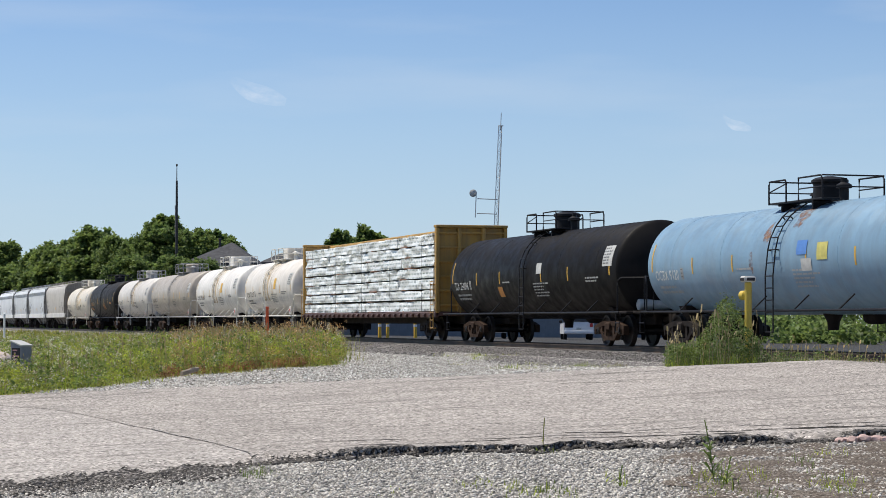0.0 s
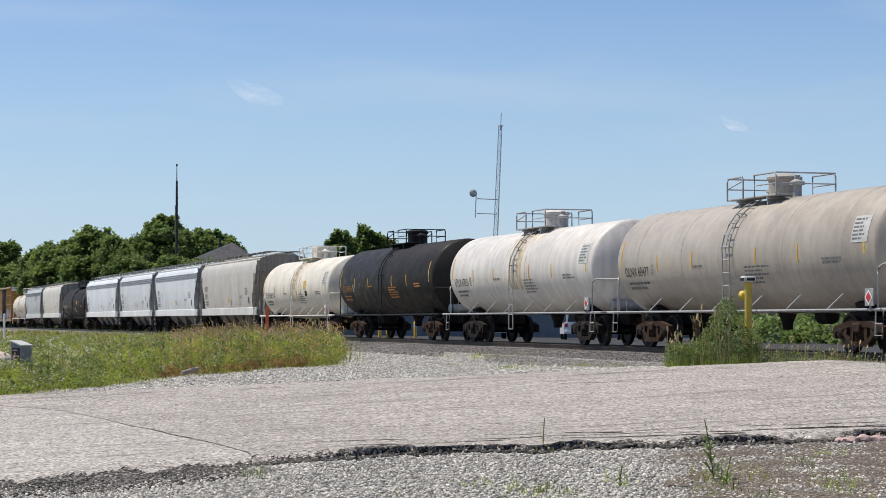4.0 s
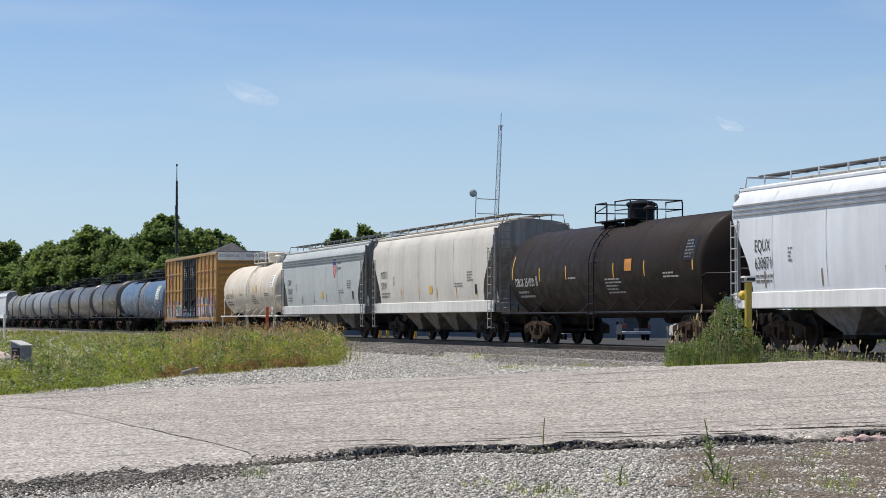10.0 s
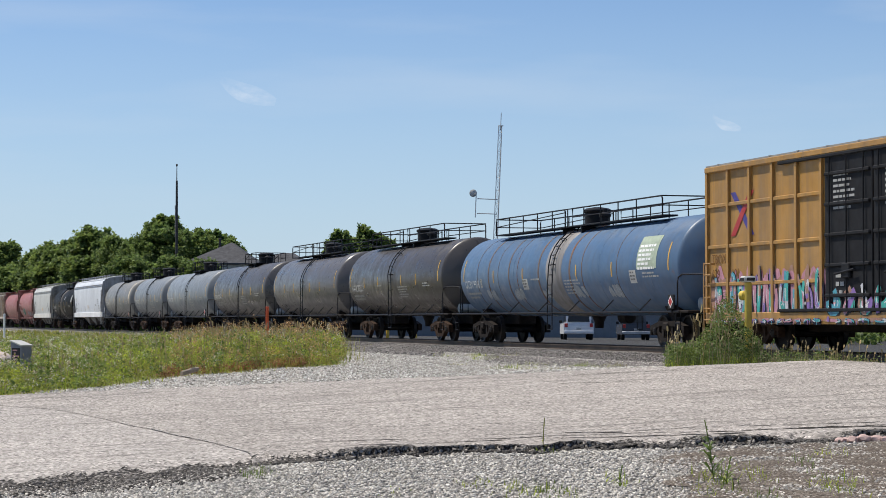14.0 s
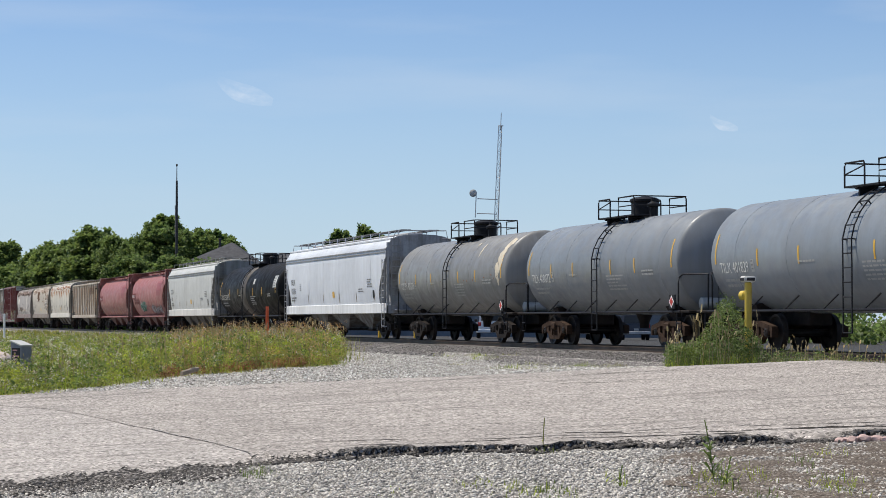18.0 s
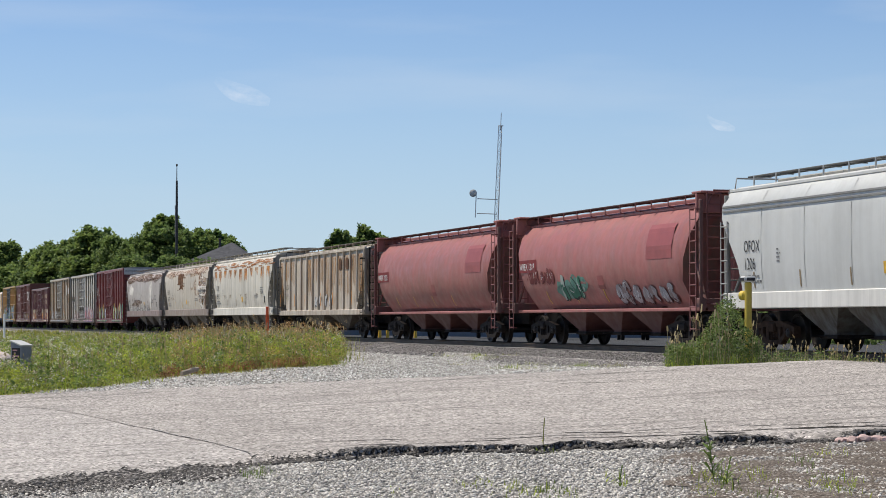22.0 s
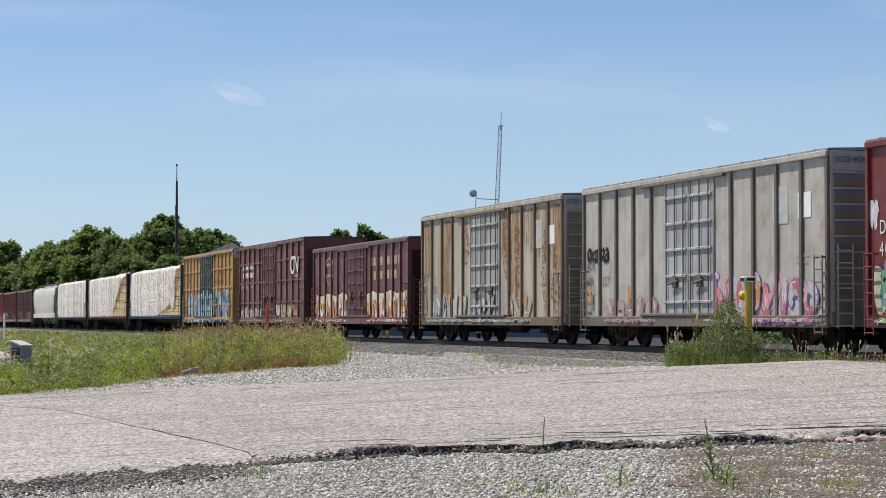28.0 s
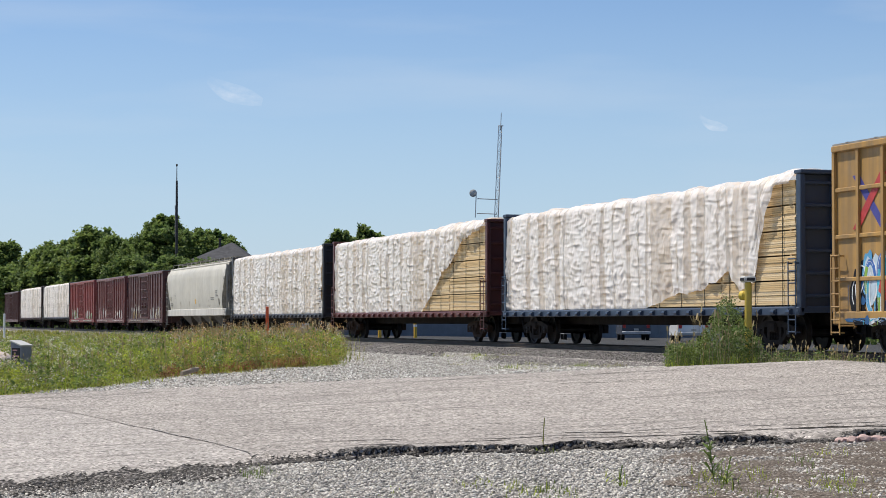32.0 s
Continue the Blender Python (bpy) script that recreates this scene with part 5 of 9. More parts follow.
c36, hb36, f36 = box_car(-693.6, 18.4, (0.47, 0.45, 0.41), "grey box car with rust stains and pink graffiti", 4.93, 0.7, 36, 13, end_top=(0.36, 0.35, 0.32), door_w=3.4, rust=0.25, door_rgb=(0.42, 0.43, 0.43), dirt=(0.2, 0.145, 0.09), streak=0.25, grime=0.6, end_shade_rgb=(0.2, 0.178, 0.14), post_rgb=(0.12, 0.108, 0.094))
c37, hb37, f37 = box_car(-711.75, 18.15, (0.47, 0.43, 0.36), "grey box car with brown rust streaks", 4.93, 0.7, 37, 13, end_top=(0.36, 0.35, 0.32), door_w=3.4, rust=0.3, streak=0.5, grime=0.3, door_rgb=(0.42, 0.43, 0.42), dirt=(0.20, 0.115, 0.05), end_shade_rgb=(0.2, 0.172, 0.13), post_rgb=(0.14, 0.11, 0.08))
c38, hb38, f38 = box_car(-730.47, 18.7, (0.13, 0.042, 0.044), "maroon box car with orange and white graffiti", 4.25, 0.72, 38, 15, door_w=3.3, end_shade_rgb=(0.03, 0.012, 0.012), streak=0.5)
c39, hb39, f39 = box_car(-748.7, 18.2, (0.13, 0.038, 0.027), "dark brown box car with a white emblem", 4.95, 0.75, 39, 13, (1.75, 2.85, 3.9), door_w=3.3, door_u=-0.2, end_shade_rgb=(0.06, 0.02, 0.016), roof_rgb=(0.1, 0.04, 0.035))
c40, hb40, f40 = box_car(-767.15, 18.45, (0.46, 0.265, 0.075), "tan yellow box car with blue and green graffiti", 4.98, 0.78, 40, 15, (1.75, 2.75, 3.85), door_rgb=(0.05, 0.05, 0.05), end_top=(0.45, 0.42, 0.36), door_w=3.9, door_u=-0.25)
c41, h41 = centerbeam_car(-792.05, 24.9, (0.03, 0.05, 0.088), "dark blue bulkhead flat car", 4.4, 41)
film_load(-792.05, 24.9, h41, 4.4, 41, ((0, 0), (.57, 0), (.65, .1), (.75, .16), (.8, .22), (.83, .32), (.86, .12), (.9, .2), (.925, .6), (.95, .85), (.965, .97), (1, .98)))
c42, h42 = centerbeam_car(-817.2, 25.15, (0.09, 0.022, 0.017), "dark red bulkhead flat car", 4.35, 42)
film_load(-817.2, 25.15, h42, 4.35, 42, ((0, 0), (.64, 0), (.7, .2), (.78, .5), (.83, .6), (.88, .8), (.93, .9), (1, .95)))
c43, h43 = centerbeam_car(-841.7, 24.5, (0.03, 0.03, 0.035), "black bulkhead flat car", 4.35, 43)
film_load(-841.7, 24.5, h43, 4.35, 43)
hopper_car(-864.2, 22.5, (0.58, 0.55, 0.48), "cream covered hopper with a pale side sill", 4.2, "curved", None, "5109", TL, seed=44, sill=(0.66, 0.63, 0.57), bays=4)
c45, hb45, f45 = box_car(-882.6, 18.4, (0.11, 0.04, 0.035), "maroon box car with pale graffiti", 4.3, 0.72, 45, 15, door_w=2.9, end_shade_rgb=(0.06, 0.025, 0.022))
c46, hb46, f46 = box_car(-901, 18.4, (0.15, 0.04, 0.035), "brown-red steel box car with ribbed sides", 4.3, 0.72, 46, 15, door_w=2.9, end_shade_rgb=(0.07, 0.025, 0.022))
c47, hb47, f47 = box_car(-920.2, 19.2, (0.28, 0.045, 0.04), "red box car with a pale roof", 4.35, 0.72, 47, 15, door_w=2.9)
c48, h48 = centerbeam_car(-945.3, 25.1, (0.06, 0.06, 0.065), "grey bulkhead flat car", 4.35, 48)
film_load(-945.3, 25.1, h48, 4.35, 48)
c49, h49 = centerbeam_car(-970.5, 25.2, (0.08, 0.05, 0.04), "brown bulkhead flat car", 4.35, 49)
film_load(-970.5, 25.2, h49, 4.35, 49)
box_car(-990, 19.5, (0.1, 0.04, 0.035), "dark brown steel box car with ribbed sides", 4.3, 0.72, 50, 15, door_w=2.9)

# ---------------- lettering, emblems, graffiti and rust on single cars ----------------
def rust_patch_material(name="flaking_rust", dim=1.0, edge=0.42):
    m, n, l, b = material(name, 0.85, 0, 0.2)
    co = obj_coord(n)
    l.new(ramp(n, l, noise_node(n, l, 4, 7, co), [(q, tuple(c * dim for c in rgb)) for q, rgb in ((0.25, (0.10, 0.035, 0.018)), (0.5, (0.27, 0.115, 0.045)), (0.75, (0.48, 0.27, 0.13)))]), b.inputs["Base Color"])
    bump(n, l, b, noise_node(n, l, 14, 5, co), 0.4, 0.02)
    cl, mx = n.new("ShaderNodeBsdfTransparent"), n.new("ShaderNodeMixShader")
    l.new(ramp(n, l, noise_node(n, l, 2.6, 8, co, (1.2, 1, 2.6), 0.7), [(edge, (0.0,)), (edge + 0.24, (0.85,))]), mx.inputs[0])
    l.new(cl.outputs[0], mx.inputs[1]), l.new(b.outputs[0], mx.inputs[2])
    l.new(mx.outputs[0], n["Material Output"].inputs["Surface"])
    return m


M_RUSTPATCH = rust_patch_material()
M_BROWN_RUST = rust_patch_material("old_brown_rust", 0.42, 0.36)
M_WHITE_FLAKE = plain("flaked_white_primer", (0.6, 0.57, 0.52), 0.8, 0, 0.25, 3, 0.3)
M_TAN = plain("faded_tan_lettering", (0.42, 0.33, 0.22), 0.6, 0, 0.2, 5, 0)
M_DARKRED = plain("darker_red_patch", (0.255, 0.062, 0.06), 0.55, 0, 0.15, 2, 0)


def rust_blobs(car, f, spots, seed, mat=None):
    rng = random.Random(seed)
    for u, v, rx, rz in spots:
        pts = [(u + (a - u) * rng.uniform(0.7, 1.15), v + (b - v) * rng.uniform(0.8, 1.1)) for a, b in blob(u, v, rx, rz, rng, 40, 0.3)]
        rows = 14
        lo, hi = min(b for _, b in pts), max(b for _, b in pts)
        vs, fs = [], []
        for i in range(rows + 1):           # slice the outline into rows that follow the side
            z = lo + (hi - lo) * (i + 0.001) / (rows + 0.002)
            cut = []
            for (a0, b0), (a1, b1) in zip(pts, pts[1:] + pts[:1]):
                if (b0 <= z) != (b1 <= z):
                    cut.append(a0 + (a1 - a0) * (z - b0) / (b1 - b0))
            vs += [f(min(cut), z, 0.006), f(max(cut), z, 0.006)]
        fs = [(2 * i, 2 * i + 1, 2 * i + 3, 2 * i + 2) for i in range(rows)]
        part("rust_patch", Geo().add(vs, fs).mesh("rust_patch", mat or M_RUSTPATCH, flat=True), mat or M_RUSTPATCH, car, "flaking orange-brown rust" if mat is None else "")


def big_bars(car, f, u0, u1, v, h, mat, n, gap=0.25, lift=0.013):
    """A company name as plain upright blocks, one a letter."""
    w = (u1 - u0) / n
    for i in range(n):
        add_patch(car, u0 + i * w, v, w * (1 - gap), h, mat, f, "name_block", lift, 3)


def cross_emblem(car, f, u, v, w, h, red, blue):
    for rgb, s in ((red, 1), (blue, -1)):
        g = Geo()
        t = w * 0.26
        a0, a1 = (u, u + w) if s > 0 else (u + w, u)
        g.add([f(a0 - t / 2, v, 0.010 + 0.003 * s), f(a0 + t / 2, v, 0.010 + 0.003 * s), f(a1 + t / 2, v + h, 0.010 + 0.003 * s), f(a1 - t / 2, v + h, 0.010 + 0.003 * s)], [(0, 1, 2, 3)])
        part("emblem", g.mesh("emblem", graf_mat(rgb), flat=True), graf_mat(rgb), car, "crossed red and blue emblem")


# ochre box car
add_text(y1, "RAILCAR POOLING EXPERTS", 3.3, 3.15, 0.24, graf_mat((0.13, 0.06, 0.03)), fy1, 0.85)
cross_emblem(y1, fy1, -7.75, 3.0, 1.15, 1.15, (0.36, 0.03, 0.03), (0.05, 0.04, 0.22))
for u, w in ((4.6, 0.5), (5.3, 0.5), (6.0, 0.8)):
    add_patch(y1, u, 3.65, w, 0.6, graf_mat((0.33, 0.09, 0.03)), fy1, "faded_emblem", 0.010)
add_text(y1, "TBOX", -9.1, 2.3, 0.27, graf_mat((0.16, 0.08, 0.03)), fy1, 0.9)
for word, u in (("639", -9.1), ("101", -7.85)):
    add_text(y1, word, u, 1.9, 0.27, graf_mat((0.16, 0.08, 0.03)), fy1, 0.9)
pts, faces = lettering("TBOX 639101", 0.24)
part("lettering", Geo().add([(hy1 + 0.068, 0.2 + a * 0.62, 4.60 + b) for a, b in pts], faces).mesh("lettering", M_LETTER_B, flat=True), M_LETTER_B, y1)
fd = on_plane(-1.565)
for u in (-2.0, 0.5):
    add_bars(y1, u, 4.25, 1.1, 7, M_LETTER_W, fd, 18, 0.06, 0.13)
    add_bars(y1, u + 0.1, 1.9, 0.5, 3, M_LETTER_W, fd, 19, 0.1, 0.2)
POP = [(0.05, 0.34, 0.30), (0.22, 0.13, 0.36), (0.5, 0.5, 0.52), (0.07, 0.28, 0.36), (0.42, 0.2, 0.25), (0.3, 0.17, 0.12)]
add_graffiti(y1, -9.0, -2.6, 0.8, 2.25, fy1, POP, (0.02, 0.02, 0.03), 18, 13, sill=True)
add_graffiti(y1, 2.4, 9.1, 0.8, 2.5, fy1, POP, (0.02, 0.02, 0.03), 181, 13, sill=True)
add_graffiti(y1, -2.4, 2.2, 0.95, 1.7, on_plane(-1.575), POP, (0.03, 0.03, 0.03), 182, 6, False, sill=True)

# red rounded hoppers
for c, f_, hb_, num in ((c29, f29, hb29, "WREX 1218"), (c30, f30, hb30, "WREX 1222")):
    add_patch(c, -hb_ + 0.95, 2.4, 1.75, 0.42, graf_mat((0.17, 0.03, 0.03)), f_, "number_panel", 0.008, 4)
    add_text(c, num, -hb_ + 1.02, 2.48, 0.24, M_LETTER_W, f_, 0.85)
    add_patch(c, hb_ - 3.7, 2.55, 1.9, 1.0, M_DARKRED, f_, "repainted_patch", 0.007, 8, "darker red repainted rectangle")
    for i in range(4):
        add_patch(c, -hb_ + 3.2 + i * 2.6, 1.35, 0.06, 0.4, M_YELLOW, f_, "reflective_strip", 0.009, 3)
    add_patch(c, 0.2, 1.75, 0.5, 0.42, M_DARKRED, f_, "stencil_panel", 0.008, 3)
add_graffiti(c29, -3.3, -0.9, 1.45, 2.3, f29, [(0.04, 0.15, 0.10), (0.30, 0.36, 0.33), (0.08, 0.2, 0.16)], (0.02, 0.03, 0.03), 29, 3)
add_graffiti(c29, 1.4, 6.0, 1.3, 1.95, f29, [(0.26, 0.24, 0.26), (0.3, 0.3, 0.33), (0.2, 0.15, 0.16)], (0.09, 0.04, 0.04), 291, 7, False)
add_graffiti(c29, -6.4, -3.6, 2.0, 2.6, f29, [(0.17, 0.05, 0.05)], (0.12, 0.035, 0.035), 292, 6, False)


M_RUN = stain_material("brown_rust_runs", (0.32, 0.18, 0.085), 0.42)
M_RUN_PALE = stain_material("pale_tan_runs", (0.36, 0.28, 0.19), 0.43)
M_RUN_DARK = stain_material("dark_rust_runs", (0.13, 0.07, 0.04), 0.42)


def panel_stains(car, f, u0, u1, n, v0, v1, seed, mat, share=0.8):
    """Run stains panel by panel, each with a ragged lower end."""
    rng = random.Random(seed)
    w = (u1 - u0) / n
    for i in range(n):
        if rng.random() > share:
            continue
        low = v0 + (v1 - v0) * rng.uniform(0.0, 0.55)
        vs, m = [], 14
        for k in range(m + 1):
            a = u0 + w * i + 0.07 + (w - 0.14) * k / m
            vs += [f(a, v1 - 0.02, 0.004), f(a, low + rng.uniform(0, 0.5), 0.004)]
        part("rust_stain", Geo().add(vs, [(2 * k, 2 * k + 1, 2 * k + 3, 2 * k + 2) for k in range(m)]).mesh("rust_stain", mat, flat=True), mat, car, "brown rust run down the panel")


# rusty hoppers
def rust_strips(car, f, u0, u1, v0, v1, n, seed, mat=None, w=(0.15, 0.7)):
    """Short level runs of rust, as they show where the sheet flexes over its ribs."""
    rng = random.Random(seed)
    g, lifts = Geo(), itertools.count()
    for k in range(n):
        a, b = rng.uniform(u0, u1), v0 + (v1 - v0) * rng.random() ** 0.8
        ww, hh = rng.uniform(*w), rng.uniform(0.015, 0.05)
        h_ = 0.006 + 0.0001 * next(lifts)
        up = [(a + ww * q / 6, b + hh * rng.uniform(0.3, 1.0)) for q in range(7)]
        dn = [(a + ww * q / 6, b - hh * rng.uniform(0.3, 1.6)) for q in range(7)]
        g.add([f(p, q, h_) for p, q in up + dn], [(q, q + 1, q + 8, q + 7) for q in range(6)])
    part("rust_patch", g.mesh("rust_patch", mat or M_SOLID_RUST, flat=True), mat or M_SOLID_RUST, car, "short orange-brown runs of rust")["kind"] = "stuff"


M_DARK_RUST = rust_patch_material("dark_brown_rust", 0.5, 0.2)
M_SOLID_RUST = rust_patch_material("orange_rust", 1.15, 0.25)
M_RUN_ORANGE = stain_material("orange_rust_runs", (0.46, 0.2, 0.06), 0.34)
M_RUN_UMBER = stain_material("umber_rust_runs", (0.2, 0.095, 0.05), 0.4)
for i in range(11):                              # a block of orange runs on every sheet, under the roof's edge
    x = -8.0 + i * 1.5
    panel_stains(c32, f32, x, x + 0.95, 1, 2.75, 3.72, 320 + i, M_RUN_ORANGE, 1.0)
    panel_stains(c32, f32, x + 0.1, x + 0.8, 1, 3.2, 3.7, 340 + i, M_RUN_UMBER, 0.8)
    if i % 3 != 1:
        panel_stains(c32, f32, x + 0.2, x + 1.0, 1, 1.6, 2.3, 360 + i, M_RUN_PALE, 1.0)
rust_strips(c32, f32, -8.4, 8.2, 3.76, 4.1, 90, 336, None, (0.3, 1.2))
add_patch(c33, -2.7, 3.12, 1.9, 0.68, M_DARK_RUST, f33, "rust_patch", 0.007, 6, "dark brown rusted rectangle")
add_patch(c33, -2.0, 2.86, 1.1, 0.25, M_DARK_RUST, f33, "rust_patch", 0.007, 3)
rust_strips(c33, f33, -3.0, -0.5, 2.7, 3.9, 50, 355, M_DARK_RUST)
panel_stains(c33, f33, -hb33 + 0.8, hb33 - 0.8, 8, 1.7, 3.8, 356, M_RUN, 0.6)
panel_stains(c34, f34, -hb34 + 0.8, hb34 - 0.8, 8, 1.7, 3.8, 357, M_RUN_DARK, 0.6)
rust_blobs(c33, f33, [(6.2, 2.6, 1.3, 1.0)], 36, M_WHITE_FLAKE)
rust_blobs(c33, f33, [(6.2, 2.7, 1.5, 1.1), (6.9, 2.2, 0.8, 0.8), (5.6, 3.3, 0.8, 0.4), (-6.0, 3.85, 2.0, 0.25), (2.0, 3.9, 3.0, 0.22), (-3.5, 3.9, 2.5, 0.2), (5.5, 3.9, 2.4, 0.25), (3.8, 2.9, 0.3, 0.6)], 37)
rust_blobs(c34, f34, [(-6.0, 3.85, 2.0, 0.3), (2.0, 3.85, 3.0, 0.3), (-2.0, 3.9, 2.5, 0.25), (6.0, 3.8, 2.0, 0.3), (-3.0, 2.1, 2.0, 0.3)], 38, M_BROWN_RUST)
rust_blobs(c34, f34, [(-5.6, 3.05, 1.2, 0.4), (3.6, 2.6, 0.5, 1.0)], 39, M_WHITE_FLAKE)
add_graffiti(c34, -6.6, 3.0, 1.5, 2.0, f34, [(0.5, 0.48, 0.44), (0.3, 0.28, 0.27), (0.4, 0.32, 0.28)], (0.1, 0.09, 0.09), 34, 9, False)
panel_stains(c31, on_plane(-1.462), -hb31 + 0.1, hb31 - 0.1, 14, 1.5, 3.78, 31, M_RUN, 0.9)
big_bars(c31, on_plane(-1.475), 4.0, 6.6, 3.12, 0.52, plain("brown_name_paint", (0.11, 0.06, 0.04), 0.8, 0, 0.3, 4, 0), 4, 0.3)
add_text(c31, "GACX", -7.6, 2.35, 0.27, M_LETTER_B, on_plane(-1.475), 0.85, 1.3)
add_text(c31, "4739", -7.6, 1.9, 0.27, M_LETTER_B, on_plane(-1.475), 0.85, 1.6)
for u in (-8.3, -5.0, -2.7, 0.6, 3.0, 6.6):
    add_patch(c31, u, 1.5, 0.1, 0.62, M_LETTER_O, on_plane(-1.545), "reflective_strip", 0.006)
add_graffiti(c31, -1.2, 2.8, 1.5, 2.1, on_plane(-1.475), [(0.45, 0.45, 0.44), (0.35, 0.34, 0.33)], (0.05, 0.05, 0.06), 311, 4, False)

# red box car
add_text(c35, "DWC", -7.3, 2.75, 0.34, M_LETTER_W, f35, 0.9, 1.3)
add_text(c35, "409745", -7.3, 2.25, 0.34, M_LETTER_W, f35, 0.85, 1.3)
LIME = [(0.34, 0.44, 0.10), (0.55, 0.56, 0.45), (0.24, 0.2, 0.34), (0.12, 0.30, 0.20), (0.45, 0.45, 0.3)]
add_graffiti(c35, -7.4, -1.6, 0.8, 2.1, f35, LIME, (0.02, 0.02, 0.02), 35, 8, sill=True)
add_graffiti(c35, 1.6, 7.4, 0.8, 2.1, f35, LIME, (0.02, 0.02, 0.02), 351, 8, sill=True)
add_graffiti(c35, -7.8, -7.35, 2.9, 3.7, f35, [(0.6, 0.6, 0.6)], (0.6, 0.6, 0.6), 352, 2, False)
for u in (-6.2, -3.6, 3.0, 6.0):
    add_patch(c35, u, 1.55, 0.16, 0.6, M_YELLOW, on_plane(-1.575), "reflective_strip", 0.01)
# shield and two bars on the grey hopper with large lettering
sh_ = [(-0.3, 0.42), (0.0, 0.5), (0.3, 0.42), (0.36, 0.2), (0.3, -0.2), (0.0, -0.5), (-0.3, -0.2), (-0.36, 0.2)]
for rgb_, k, lo_, hi_, lf_ in (((0.6, 0.6, 0.6), 1.12, -9, 9, 0.010), ((0.4, 0.06, 0.06), 1.0, -9, 0.12, 0.013), ((0.04, 0.06, 0.18), 1.0, 0.14, 9, 0.013)):
    ring = [f16(3.0 + p * k, 3.2 + min(max(q * k, lo_), hi_), lf_) for p, q in sh_]
    part("emblem", Geo().add(ring, [tuple(range(8))]).mesh("emblem", graf_mat(rgb_), flat=True), graf_mat(rgb_), c16, "red, white and blue shield emblem")
for i in range(5):
    add_patch(c16, 2.76 + i * 0.11, 2.88 if 0 < i < 4 else 3.0, 0.03, 0.4 if 0 < i < 4 else 0.28, graf_mat((0.6, 0.6, 0.6)), f16, "emblem_stripe", 0.016, 3)
add_bars(c16, 3.55, 3.5, 0.85, 2, M_LETTER_B, f16, 16, 0.1, 0.26)
# grey box cars
PINK = [(0.55, 0.22, 0.24), (0.5, 0.30, 0.30), (0.40, 0.12, 0.16), (0.42, 0.42, 0.46), (0.5, 0.34, 0.33)]
add_graffiti(c36, 1.4, 7.6, 0.75, 2.1, f36, PINK, (0.12, 0.07, 0.22), 36, 8, sill=True)
add_graffiti(c36, -6.4, -2.4, 0.75, 1.55, f36, [(0.32, 0.2, 0.19), (0.42, 0.33, 0.31), (0.36, 0.26, 0.25)], (0.12, 0.08, 0.08), 361, 5, sill=True)
add_graffiti(c36, -8.0, -6.2, 2.6, 3.1, f36, [(0.03, 0.03, 0.03)], (0.03, 0.03, 0.03), 362, 4, False)
add_graffiti(c37, -7.2, -2.4, 0.75, 1.9, f37, [(0.42, 0.42, 0.42), (0.5, 0.49, 0.46), (0.28, 0.28, 0.28)], (0.05, 0.05, 0.06), 37, 6, False, sill=True)
add_graffiti(c37, -1.6, 1.2, 0.9, 1.8, on_plane(-1.575), [(0.3, 0.31, 0.32), (0.45, 0.45, 0.45)], (0.03, 0.03, 0.04), 371, 3, False, sill=True)
add_graffiti(c37, 2.2, 5.0, 0.9, 1.7, f37, [(0.4, 0.32, 0.2), (0.3, 0.33, 0.38)], (0.04, 0.04, 0.05), 372, 3, False, sill=True)
for c, f_, n_ in ((c36, f36, "409227"), (c37, f37, "409252")):
    add_text(c, "AOK", -8.0, 2.35, 0.3, graf_mat((0.12, 0.14, 0.2)), f_, 0.85)
    add_text(c, n_[:3], -8.0, 1.85, 0.3, graf_mat((0.12, 0.14, 0.2)), f_, 0.85, 1.1)
    add_text(c, n_[3:], -6.65, 1.85, 0.3, graf_mat((0.12, 0.14, 0.2)), f_, 0.85, 1.1)
    add_patch(c, 5.2, 3.2, 0.85, 0.95, M_GREYPLATE, f_, "repainted_patch", 0.009)
    add_patch(c, 6.6, 3.3, 0.7, 0.62, M_WHITE, f_, "white_patch", 0.009)
    add_bars(c, 6.5, 2.4, 0.9, 2, M_LETTER_W, f_, 44, 0.06, 0.16)
    for u in (-7.6, -4.4, 4.4):
        add_patch(c, u, 1.3, 0.16, 0.5, M_LETTER_O, on_plane(-1.575), "reflective_strip", 0.01)
panel_stains(c37, on_plane(-1.503), 1.6, hb37 - 0.05, 6, 1.2, 4.6, 370, M_RUN, 1.0)
panel_stains(c37, on_plane(-1.503), -hb37 + 0.05, -1.7, 5, 1.4, 4.6, 371, M_RUN, 0.6)
rust_blobs(c37, f37, [(2.4, 3.2, 0.5, 1.3), (3.6, 2.6, 0.5, 1.6), (6.4, 2.4, 0.4, 1.5), (-2.4, 3.6, 0.4, 0.9), (7.4, 2.0, 0.4, 1.1)], 46)
